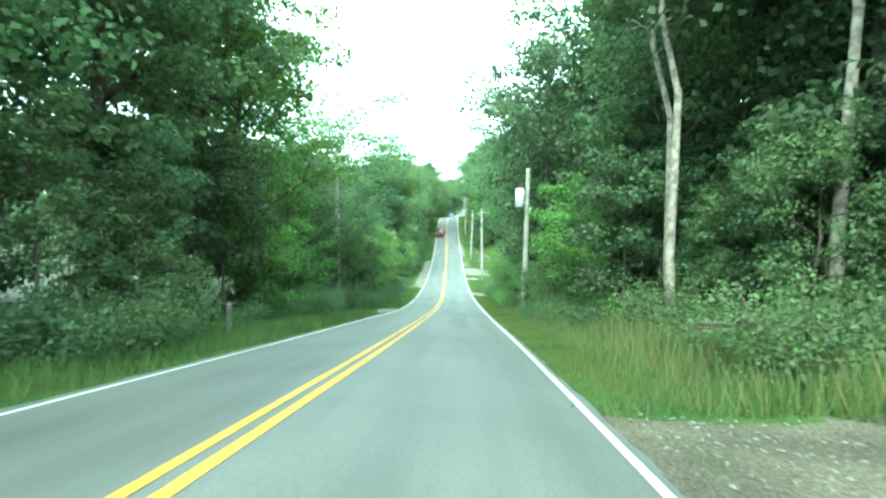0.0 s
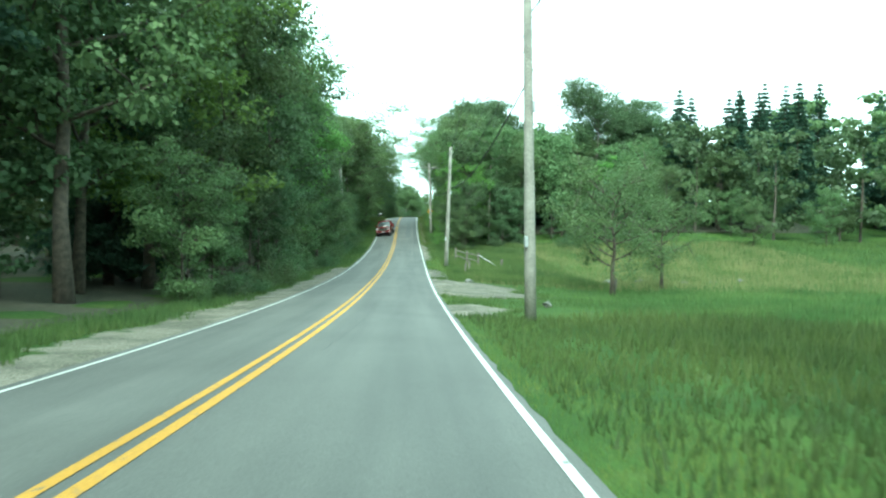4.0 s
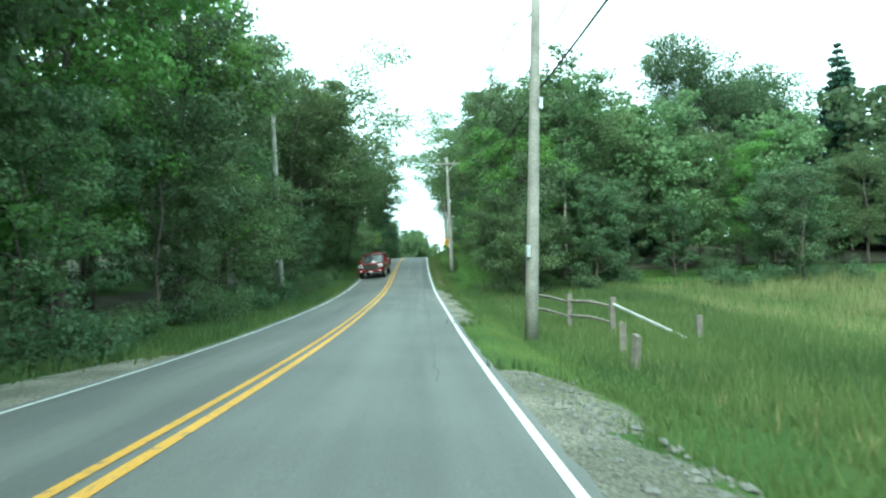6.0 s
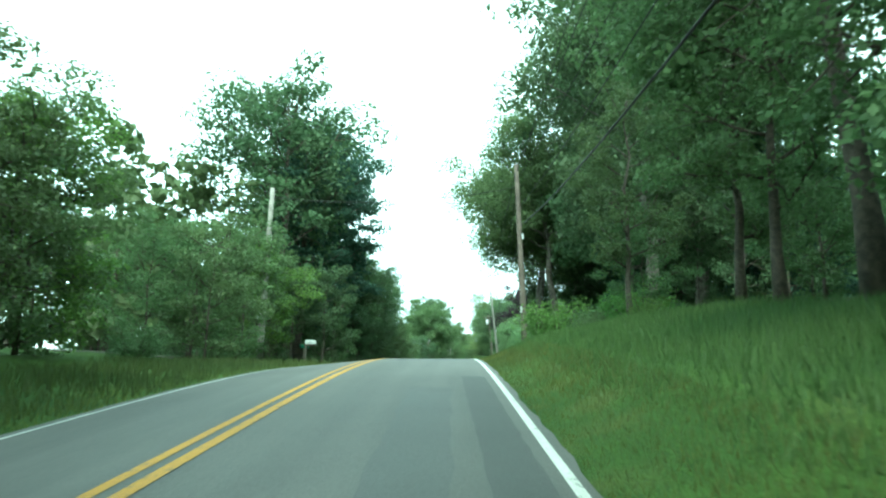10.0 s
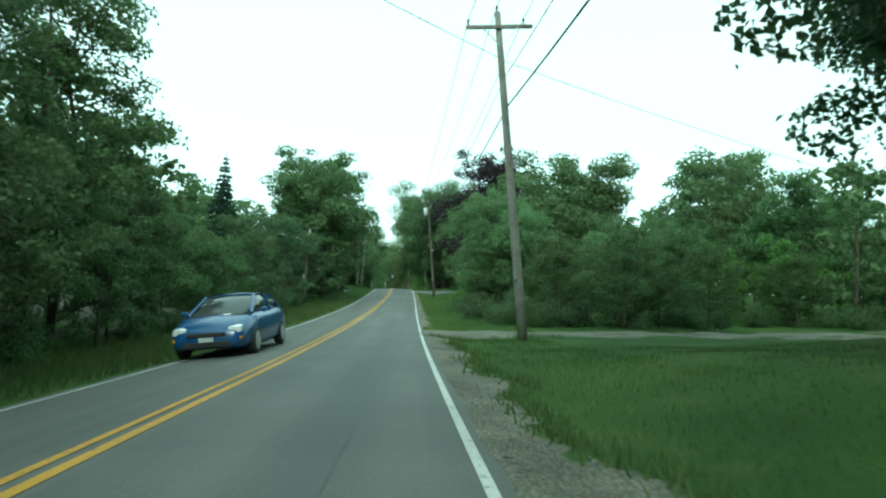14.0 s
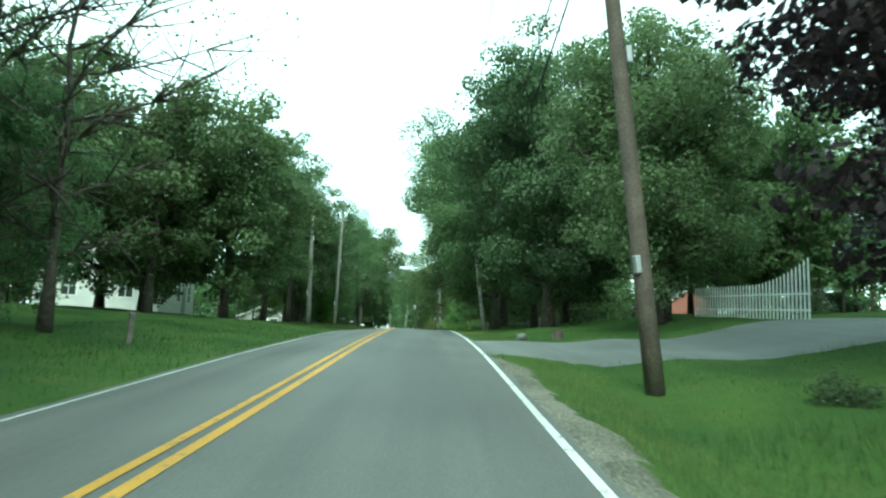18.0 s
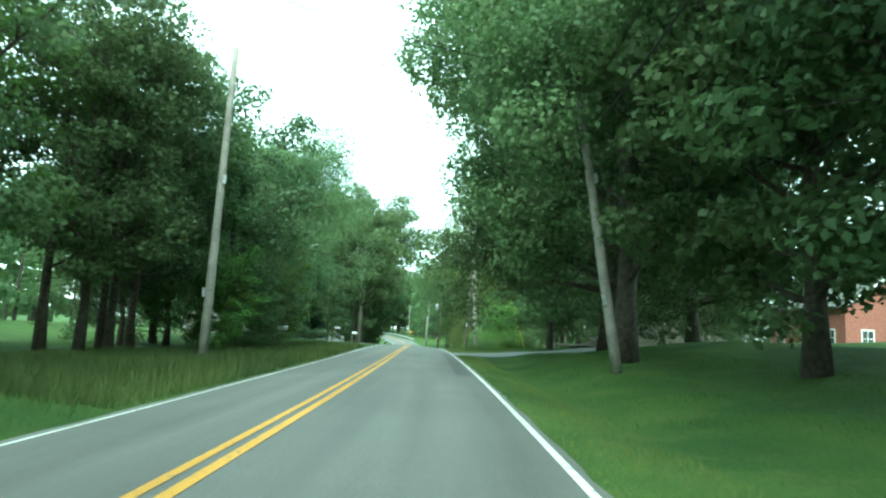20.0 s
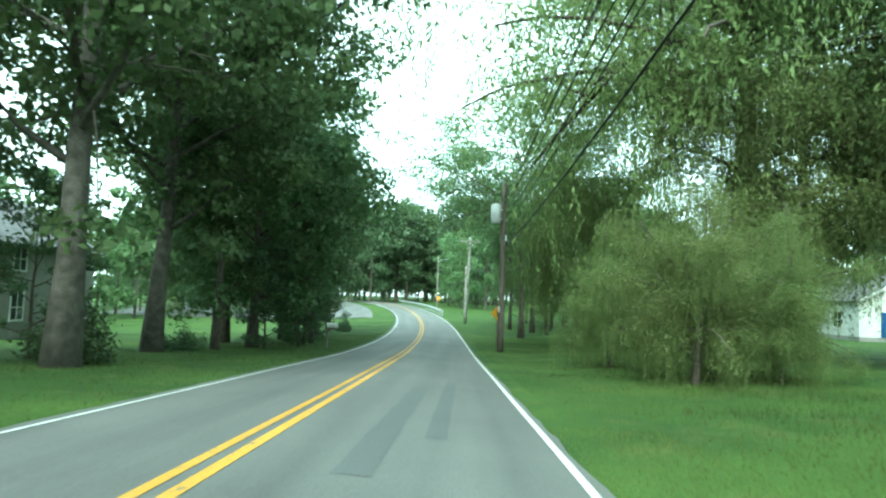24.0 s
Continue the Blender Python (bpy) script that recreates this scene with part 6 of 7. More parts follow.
def warning_sign(y, d, centre, half, words, turn=0.0, tilt=0.0, label="", mark=""):
    ob = thing("warning_sign", at(y, d, 0, turn) @ pose(0, 0, 0, 0, tilt, 0), label, "road sign", "road signs")
    part("post", boxes((-0.045, 0.045, 0.0, 0.07, -0.3, centre + half * 0.6), bevel=0.008), M_POLE_DARK, ob, "dark weathered sign post")
    plate = part("plate", diamond(half, -0.008, 0.0), M_SIGN, ob, "yellow diamond plate")
    plate.location = (0, -0.004, centre)
    rim = part("border", diamond(half * 0.965, -0.0095, -0.0085), M_BLACK, plate)
    inner = part("field", diamond(half * 0.945, -0.0115, -0.0105), M_SIGN, plate)
    if words:
        top, low = words
        letters(top, 0.17, Matrix.Translation((0, -0.0125, half * 0.22)) @ FRONT @ Matrix.Diagonal((0.72, 1, 1, 1)), plate)
        letters(low, 0.17, Matrix.Translation((0, -0.0125, -half * 0.14)) @ FRONT @ Matrix.Diagonal((0.78, 1, 1, 1)), plate)
    if mark == "side_road":
        part("symbol", boxes((-0.02, 0.02, -0.0145, -0.0125, -half * 0.72, -half * 0.30), (0.02, 0.11, -0.0145, -0.0125, -half * 0.53, -half * 0.47)), M_BLACK, plate, "black side road symbol")
    if mark == "bend":
        part("symbol", tube([(0.03, -0.014, -half * 0.5), (0.03, -0.014, -0.02), (-0.1, -0.014, half * 0.42)], [0.035, 0.035, 0.035], 4), M_BLACK, plate, "black bend arrow")
    return ob


warning_sign(174.3, 4.98, 1.55, 0.44, ("HIDDEN", "DRIVE"), 4, -2, "yellow diamond hidden drive warning sign on a post", "side_road")
warning_sign(462, 4.9, 2.0, 0.46, None, 0, 0, "yellow diamond bend warning sign by a pole", "bend")
warning_sign(520, 4.6, 2.0, 0.4, None, 0, 0, "small yellow diamond warning sign far down the road", "bend")


def mailbox(y, d, turn, label, post=1.05, second=False):
    ob = thing("mailbox", at(y, d, 0, turn), label, "mailbox", "roadside mailboxes")
    part("post", boxes((-0.05, 0.05, -0.05, 0.05, -0.2, post), bevel=0.008), M_RAIL, ob, "weathered wooden post")
    part("arm", boxes((-0.06, 0.45, -0.045, 0.045, post - 0.09, post), bevel=0.006), M_RAIL, ob)
    bm = bmesh.new()
    ring = [(-0.09, 0.0), (0.09, 0.0), (0.09, 0.12)] + [(0.09 * math.cos(a), 0.12 + 0.09 * math.sin(a)) for a in (0.5, 1.1, 1.57, 2.04, 2.64)] + [(-0.09, 0.12)]
    ends = [[bm.verts.new((x, y_, z)) for y_, z in ring] for x in (-0.02, 0.5)]
    for i in range(len(ring)):
        k = (i + 1) % len(ring)
        bm.faces.new((ends[0][i], ends[1][i], ends[1][k], ends[0][k]))
    bm.faces.new(ends[0])
    bm.faces.new(ends[1][::-1])
    box_ = part("box", bm, M_WHITE if not second else M_TANK, ob, "white metal mailbox")
    box_.location = (0, 0, post)
    part("flap", boxes((0.5, 0.512, -0.085, 0.085, 0.01, 0.19), bevel=0.004), M_STEEL, box_)
    part("number_bar", boxes((0.1, 0.34, -0.0935, -0.0905, 0.04, 0.11)), M_TANK, box_, "grey number bar")
    return ob


mailbox(306, -4.1, -40, "weathered grey mailbox with a pale flap beside the road", 0.72, True)
mailbox(383.8, -6.5, 15, "pale grey mailbox on a post in tall grass", 0.92)
mailbox(416.2, -5.95, 0, "white mailbox on a weathered wooden post", 0.96)
mailbox(415.0, -7.6, 0, "small grey mailbox on a wooden post", 1.2, True)
mailbox(452.5, -4.0, 0, "white mailbox on a post near a dark hedge", 1.0)
mailbox(211, -5.2, 0, "white mailbox above a green newspaper tube", 1.15)
_tube = thing("newspaper_tube", at(211.3, -5.35), "green plastic newspaper tube on a post", "newspaper tube")
part("post", boxes((-0.03, 0.03, -0.03, 0.03, -0.1, 0.95), bevel=0.004), M_RAIL, _tube)
part("tube", boxes((-0.2, 0.25, -0.12, 0.12, 0.95, 1.13), bevel=0.03), M_GREEN_PAINT, _tube, "green plastic tube")


def split_rail_fence():
    ob = thing("split_rail_fence", at(130, 7.0), "broken weathered split-rail fence in tall grass", "fence")
    inv = ob.matrix_basis.inverted()
    spots = [(133.5, 6.0), (130.6, 6.8), (128.6, 7.6)]
    tops = []
    for y, d in spots:
        p = inv @ at(y, d).translation
        part("post", boxes((p.x - 0.08, p.x + 0.08, p.y - 0.06, p.y + 0.06, p.z - 0.2, p.z + 1.15), bevel=0.015), M_RAIL, ob)
        tops.append(p)
    for a, b in zip(tops, tops[1:]):
        for z in (0.45, 0.92):
            part("rail", tube([a + Vector((0, 0, z)), a.lerp(b, 0.5) + Vector((0, 0, z + 0.03)), b + Vector((0, 0, z - 0.05))], [0.05, 0.06, 0.045], 6), M_RAIL, ob)
    e = inv @ at(126.2, 9.2).translation
    part("rail", tube([tops[-1] + Vector((0, 0, 0.95)), e + Vector((0, 0, 0.05))], [0.05, 0.05], 6), M_BOARD, ob, "fallen pale rail")
    p = inv @ at(126.6, 9.3).translation
    part("post", boxes((p.x - 0.08, p.x + 0.08, p.y - 0.06, p.y + 0.06, p.z - 0.2, p.z + 0.8), bevel=0.015), M_RAIL, ob)


split_rail_fence()


def fence_post(y, d, h):
    ob = tagged(new("fence_post", mesh_of("fence_post", *post_mesh(h), M_RAIL)), "old grey wooden fence post in grass", "post", "old fence posts")
    ob.matrix_basis = at(y, d, -0.1, PLANTS.uniform(0, 90)) @ pose(0, 0, 0, PLANTS.uniform(-5, 5), PLANTS.uniform(-5, 5), 0)


def post_mesh(h):
    w = 0.06
    v = [(-w, -w, 0), (w, -w, 0), (w, w, 0), (-w, w, 0), (-w, -w, h), (w, -w, h), (w, w, h + 0.05), (-w, w, h + 0.05)]
    return v, [(3, 2, 1, 0), (4, 5, 6, 7), (0, 1, 5, 4), (1, 2, 6, 5), (2, 3, 7, 6), (3, 0, 4, 7)]


for y_, d_, h_ in ((121.5, 5.9, 0.7), (123.7, 6.4, 0.8), (110, 13.5, 0.9), (99.5, -6.0, 1.0), (17.2, -4.6, 0.9), (115, -5.2, 0.8), (328, -5.2, 0.8)):
    fence_post(y_, d_, h_)


def picket_fence(pts, height, gap, label, rise=0.0, lean=0.0, lift=0.0):
    ob = thing("picket_fence", at(*pts[0]), label, "fence")
    inv = ob.matrix_basis.inverted()
    ob.matrix_basis = Matrix.Translation((0, 0, lift)) @ ob.matrix_basis @ pose(0, 0, 0, 0, lean, 0)
    a, b = (inv @ at(*p).translation for p in pts)
    n = int((b - a).length / gap)
    along = (b - a).normalized()
    side = Vector((-along.y, along.x, 0))
    me = None
    for i in range(n + 1):
        p = a.lerp(b, i / n)
        h = height + rise * max(0.0, (i / n - 0.55) / 0.45) ** 2
        bm = bmesh.new()
        q = [p - along * 0.035, p + along * 0.035]
        vs = []
        for s in (-0.01, 0.01):
            vs.append([bm.verts.new(v) for v in (q[0] + side * s, q[1] + side * s, q[1] + side * s + Vector((0, 0, h - 0.07)), p + side * s + Vector((0, 0, h)), q[0] + side * s + Vector((0, 0, h - 0.07)))])
        bm.faces.new(vs[0])
        bm.faces.new(vs[1][::-1])
        for k in range(5):
            bm.faces.new((vs[0][k], vs[1][k], vs[1][(k + 1) % 5], vs[0][(k + 1) % 5]))
        part("picket", bm, M_WHITE, ob)
    for z in (0.3, height - 0.35):
        part("rail", tube([a + side * 0.04 + Vector((0, 0, z)), b + side * 0.04 + Vector((0, 0, z))], [0.04, 0.04], 4), M_WHITE, ob)


picket_fence(((337.9, 12.6), (330.6, 13.0)), 1.15, 0.2, "white picket fence rising to a tall end beside a drive", 0.75)
picket_fence(((319.5, 18.0), (324.0, 12.9)), 1.1, 0.17, "white picket fence behind a purple maple", 0.6)
picket_fence(((231.0, 14.3), (230.6, 15.2)), 1.4, 0.16, "short leaning white picket fence on a grassy bank", 0.0, -14)


def stone(rng, m, label, mat=M_STONE, size=(0.3, 0.2, 0.15), name="field_stone", group=""):
    bm = bmesh.new()
    bmesh.ops.create_icosphere(bm, subdivisions=2, radius=1)
    for v in bm.verts:
        k = 0.8 + 0.35 * noise.noise(v.co * 1.4 + Vector((rng.random() * 50, 0, 0)))
        v.co = Vector((v.co.x * size[0] * k, v.co.y * size[1] * k, v.co.z * size[2] * k))
    me = bpy.data.meshes.new(name)
    bm.to_mesh(me)
    bm.free()
    me.materials.append(mat)
    ob = tagged(new(name, me), label, "stone", group)
    ob.matrix_basis = m
    return ob


_rng = random.Random(8)
STONE_WALL = thing("stone_wall", at(245, 9.6), "low dry wall of grey field stones by old trees", "wall")
_inv = STONE_WALL.matrix_basis.inverted()
for i_ in range(46):
    y_, d_ = 245.5 - 2.5 * (i_ / 46) + _rng.uniform(-0.25, 0.25), 10.4 + 5.2 * (i_ / 46)
    o_ = stone(_rng, Matrix(), "", size=(_rng.uniform(0.16, 0.32), _rng.uniform(0.14, 0.24), _rng.uniform(0.10, 0.18)), name="stone")
    for key_ in ("label", "category", "group"):
        if key_ in o_:
            del o_[key_]
    o_.parent = STONE_WALL
    o_.matrix_basis = _inv @ at(y_, d_, 0.1 + 0.2 * (i_ % 2), _rng.uniform(0, 360))
for y_, d_, w_, l_, r_, t_ in ((229.0, 12.4, 0.42, 0.26, 15, 8), (229.8, 13.2, 0.36, 0.2, -10, 10), (224.8, 5.3, 0.12, 0.07, 35, 5)):
    ob_ = tagged(new("stone_slab", None), "flat pale stone slab sunk in a grassy bank", "stone slab", "sunken stone slabs")
    ob_.matrix_basis = at(y_, d_, 0.05, r_) @ pose(0, 0, 0, 6, -t_, 0) @ Matrix.Translation((0, 0, -0.04))
    part("slab", boxes((-w_, w_, -l_, l_, -0.12, 0.05), bevel=0.03), M_CONCRETE, ob_)
for y_, d_, s_ in ((117.5, 13.2, 0.3), (118.0, 15.5, 0.35), (118.6, 18.0, 0.3), (117.2, 20.5, 0.35), (118.2, 23.0, 0.3), (119, 25.5, 0.35), (110.5, 5.2, 0.22), (96.5, 6.8, 0.2), (334.3, 4.9, 0.22)):
    stone(_rng, at(y_, d_, 0.08, _rng.uniform(0, 360)), "grey boulder lying in the grass", size=(s_ * 1.6, s_, s_ * 0.8), name="boulder", group="boulders in the grass")
for y_, d_, s_ in ((11.5, 6.9, 1), (10.2, 7.4, 0.8)):
    ob_ = thing("fallen_branch", at(y_, d_, 0.55, 20 * s_), "grey fallen branch lying in tall grass", "branch", "fallen branches")
    part("stem", tube([(-1.5, 0, 0.3), (-0.4, 0.1, 0.22), (0.6, -0.05, 0.05), (1.6, 0.1, -0.1)], [0.025, 0.04, 0.05, 0.06], 6), M_BARK, ob_)
    part("twig", tube([(-0.4, 0.1, 0.22), (-1.0, 0.4, 0.12), (-1.4, 0.5, 0.2)], [0.025, 0.018, 0.008], 5), M_BARK, ob_)
_stump = thing("tree_stump", at(334.5, 6.2), "short sawn grey tree stump on a lawn", "stump")
part("stem", tube([(0, 0, -0.1), (0, 0, 0.1), (0, 0, 0.32)], [0.24, 0.2, 0.18], 10), M_BARK, _stump)
_guy = thing("guy_guard", at(406.1, 10.2), "yellow plastic guard on a slanting guy wire", "guy guard")
part("guard", tube([(0, 0, 0), (-0.9, -0.2, 2.6)], [0.05, 0.05], 6), M_YELLOW, _guy)
part("anchor", boxes((-0.06, 0.06, -0.06, 0.06, -0.1, 0.12), bevel=0.01), M_STEEL, _guy)
_mound = bmesh.new()
bmesh.ops.create_grid(_mound, x_segments=34, y_segments=20, size=1)
for v_ in _mound.verts:
    r_ = min(1.0, math.hypot(v_.co.x, v_.co.y))
    v_.co = Vector((v_.co.x * 8.5, v_.co.y * 4, 2.3 * (math.cos(r_ * math.pi) * 0.5 + 0.5) + 0.18 * noise.noise(v_.co * 5) - 0.15))
_heap = thing("dirt_mound", at(399.5, 20.5), "heap of bare brown earth beyond a lawn", "mound")
_earth = part("earth", _mound, M_DIRT, _heap, smooth=True)
_earth.data.attributes.new("rim", "FLOAT", "POINT").data.foreach_set("value", np.ones(len(_earth.data.vertices), dtype=np.float32))


def guard_rail(spots, label):
    ob = thing("guard_rail", at(*spots[0]), label, "guard rail")
    inv = ob.matrix_basis.inverted()
    pts = []
    for y, d in spots:
        p = at(y, d).translation
        p.z = float(road_top(y, 3.0))
        pts.append(inv @ p)
    for a, b in zip(pts, pts[1:]):
        for i in range(3):
            p = a.lerp(b, i / 3)
            part("post", boxes((p.x - 0.06, p.x + 0.06, p.y - 0.08, p.y + 0.08, p.z - 0.4, p.z + 0.72), bevel=0.01), M_STEEL, ob)
    bm = bmesh.new()
    prof = [(0.45, 0.0), (0.52, -0.08), (0.58, -0.02), (0.64, -0.08), (0.72, 0.0)]
    rows_ = []
    for i, p in enumerate(pts):
        t = (pts[min(i + 1, len(pts) - 1)] - pts[max(i - 1, 0)]).normalized()
        n = Vector((-t.y, t.x, 0))
        rows_.append([bm.verts.new(p + n * (0.1 - q) + Vector((0, 0, z))) for z, q in prof] + [bm.verts.new(p + n * (0.08 - q) + Vector((0, 0, z))) for z, q in prof[::-1]])
    for r0, r1 in zip(rows_, rows_[1:]):
        for k in range(10):
            bm.faces.new((r0[k], r1[k], r1[(k + 1) % 10], r0[(k + 1) % 10]))
    part("beam", bm, M_STEEL, ob, "galvanised corrugated beam")


guard_rail([(508, 3.7), (516, 3.8), (524, 3.9), (532, 4.0), (540, 4.1), (548, 4.2), (556, 4.3)], "long galvanised guard rail round the outside of a bend")


# ---- houses ----
def house(y, d, turn, width, length, eaves, roof, label, wall=M_WALL, windows=(), doors=(), chimney=None, hip=False, wing=None):
    """A house with its ridge along its own y; windows are (side, along, sill, width, height), sides n, s, e, w."""
    x = float(road_x(y)) + d
    z = min(float(ground_z(x + a, y + b)) for a in (-width / 2, width / 2) for b in (-length / 2, length / 2))
    ob = thing("house", Matrix.Translation((x, y, z)) @ pose(0, 0, 0, 0, 0, turn), label, "house", "houses along the road")
    w, l, t = width / 2, length / 2, 0.16
    part("foundation", boxes((-w + 0.03, w - 0.03, -l + 0.03, l - 0.03, -0.6, 0.35)), M_CONCRETE, ob)
    for name, dims in (("wall", (-w, -w + t, -l, l, 0.35, eaves)), ("wall", (w - t, w, -l, l, 0.35, eaves))):
        part(name, boxes(dims), wall, ob)
    for s in (-1, 1):
        bm = bmesh.new()
        q = [(-w + t, 0.35), (w - t, 0.35), (w - t, eaves)] + ([] if hip else [(0, eaves + roof - 0.1)]) + [(-w + t, eaves)]
        f = [bm.verts.new((px, s * l, pz)) for px, pz in q]
        b = [bm.verts.new((px, s * (l - t), pz)) for px, pz in q]
        bm.faces.new(f if s < 0 else f[::-1])
        bm.faces.new(b[::-1] if s < 0 else b)
        for k in range(len(q)):
            m_ = (k + 1) % len(q)
            bm.faces.new((f[k], b[k], b[m_], f[m_]))
        part("wall", bm, wall, ob)
    over = 0.35
    if hip:
        bm = bmesh.new()
        e = [bm.verts.new((sx * (w + over), sy * (l + over), eaves - 0.05)) for sx, sy in ((-1, -1), (1, -1), (1, 1), (-1, 1))]
        r = [bm.verts.new((0, -max(0.0, l - w) - 0.05, eaves + roof)), bm.verts.new((0, max(0.0, l - w) + 0.05, eaves + roof))]
        for f in ((e[0], e[1], r[0]), (e[1], e[2], r[1], r[0]), (e[2], e[3], r[1]), (e[3], e[0], r[0], r[1]), e[::-1]):
            bm.faces.new(f)
        part("roof", bm, M_ROOF, ob)
    else:
        for s in (-1, 1):
            bm = bmesh.new()
            a, b = Vector((0, 0, eaves + roof)), Vector((s * (w + over), 0, eaves - roof * over / w))
            n = Vector(((b - a).z, 0, -(b - a).x)).normalized() * 0.14 * (1 if (b - a).x < 0 else -1)
            ring = [a, b, b + Vector((0, 0, 0.14)), a + Vector((0, 0, 0.14))]
            f = [bm.verts.new((p.x, -l - over, p.z)) for p in ring]
            g_ = [bm.verts.new((p.x, l + over, p.z)) for p in ring]
            bm.faces.new(f)
            bm.faces.new(g_[::-1])
            for k in range(4):
                bm.faces.new((f[k], g_[k], g_[(k + 1) % 4], f[(k + 1) % 4]))
            part("roof", bm, M_ROOF, ob)
            for e in (-l - over - 0.02, l + over):
                bm = bmesh.new()
                q = [(a + Vector((0, 0, -0.12))), (b + Vector((0, 0, -0.12))), b + Vector((0, 0, 0.1)), a + Vector((0, 0, 0.1))]
                f = [bm.verts.new((p.x, e, p.z)) for p in q]
                g_ = [bm.verts.new((p.x, e + 0.02, p.z)) for p in q]
                bm.faces.new(f)
                bm.faces.new(g_[::-1])
                for k in range(4):
                    bm.faces.new((f[k], g_[k], g_[(k + 1) % 4], f[(k + 1) % 4]))
                part("rake_board", bm, M_WHITE, ob)
    frames = {"s": Matrix.Translation((0, -l, 0)), "n": Matrix.Translation((0, l, 0)) @ pose(0, 0, 0, 0, 0, 180), "e": Matrix.Translation((w, 0, 0)) @ pose(0, 0, 0, 0, 0, 90), "w": Matrix.Translation((-w, 0, 0)) @ pose(0, 0, 0, 0, 0, -90)}
    for side, along, sill, ww, hh in windows:
        bm = boxes((-ww / 2 - 0.1, ww / 2 + 0.1, -0.05, 0.02, 0, 0.1), (-ww / 2 - 0.1, ww / 2 + 0.1, -0.05, 0.02, hh - 0.02, hh + 0.12), (-ww / 2 - 0.1, -ww / 2, -0.045, 0.02, 0.1, hh - 0.02), (ww / 2, ww / 2 + 0.1, -0.045, 0.02, 0.1, hh - 0.02), (-0.025, 0.025, -0.04, 0.02, 0.1, hh - 0.02), (-ww / 2, -0.025, -0.04, 0.02, hh / 2 - 0.02, hh / 2 + 0.03), (0.025, ww / 2, -0.04, 0.02, hh / 2 - 0.02, hh / 2 + 0.03))
        win = part("window", bm, M_WHITE, ob)
        win.matrix_basis = frames[side] @ Matrix.Translation((along, 0, sill))
        part("pane", boxes((-ww / 2 + 0.005, ww / 2 - 0.005, -0.022, -0.012, 0.105, hh - 0.025)), M_GLASS, win)
    for side, along, ww, hh, mat in doors:
        dr = part("door", boxes((-ww / 2, ww / 2, -0.05, 0.02, 0.35, 0.35 + hh), bevel=0.01), mat, ob)
        dr.matrix_basis = frames[side] @ Matrix.Translation((along, 0, 0))
        part("handle", boxes((ww / 2 - 0.12, ww / 2 - 0.07, -0.1, -0.05, 1.3, 1.42), bevel=0.01), M_CHROME, dr)
    if chimney:
        part("chimney", boxes((chimney[0] - 0.3, chimney[0] + 0.3, chimney[1] - 0.3, chimney[1] + 0.3, eaves, eaves + roof + 0.8)), M_BRICK, ob)
    return ob


house(352, 45, 10, 7.5, 10, 5.2, 3.0, "white two-storey house with a grey shingle roof", windows=(("s", -1.6, 1.2, 0.9, 1.4), ("s", 1.6, 1.2, 0.9, 1.4), ("s", -1.5, 3.8, 0.9, 1.3), ("s", 1.5, 3.8, 0.9, 1.3), ("s", 0, 5.8, 0.7, 0.9), ("w", -3, 1.2, 0.9, 1.4), ("w", 0, 1.2, 0.9, 1.4), ("w", 3, 1.2, 0.9, 1.4), ("w", -2, 3.7, 0.9, 1.3), ("w", 2, 3.7, 0.9, 1.3)), doors=(("w", 1.5, 1.0, 2.1, M_BOARD),), chimney=(0, 2))
house(364, -21, 4, 8, 11, 5.0, 2.8, "white clapboard house behind lawn maples", windows=(("e", -3.5, 1.2, 0.9, 1.4), ("e", 0, 1.2, 0.9, 1.4), ("e", 3.5, 1.2, 0.9, 1.4), ("e", -3.5, 3.5, 0.9, 1.3), ("e", 3.5, 3.5, 0.9, 1.3), ("s", -1.8, 1.2, 0.9, 1.4), ("s", 1.8, 1.2, 0.9, 1.4), ("s", -1.8, 3.5, 0.9, 1.3), ("s", 1.8, 3.5, 0.9, 1.3)), doors=(("e", 1.8, 1.0, 2.1, M_BOARD),))
house(410, 42, 0, 8, 12, 4.8, 2.8, "red brick house with white trim beyond a lawn", wall=M_BRICK, windows=(("w", -4, 1.2, 1.0, 1.4), ("w", 0, 1.2, 1.0, 1.4), ("w", 4, 1.2, 1.0, 1.4), ("s", -2, 1.2, 1.0, 1.4), ("s", 2, 1.2, 1.0, 1.4)), doors=(("w", 2, 1.0, 2.1, M_WHITE),), chimney=(0, 0))
# these pale houses have their shade put into the wall colour
house(433, -17.4, 5, 5.2, 7, 2.9, 2.6, "small pale house with a white-trimmed gable", wall=M_WALL_SHADED, windows=(("s", 0.6, 0.9, 1.6, 1.5), ("e", 0, 1.0, 1.2, 1.4)), doors=(("s", -1.6, 1.0, 2.1, M_WHITE),))
house(434.5, -24.2, 5, 8, 7, 2.7, 1.8, "low pale house wing with a grey roof", wall=M_WALL_SHADED, windows=(("s", -1, 0.9, 1.2, 1.5), ("s", 2, 0.9, 1.2, 1.5)), doors=(("s", 0.6, 1.0, 2.1, M_WHITE),))
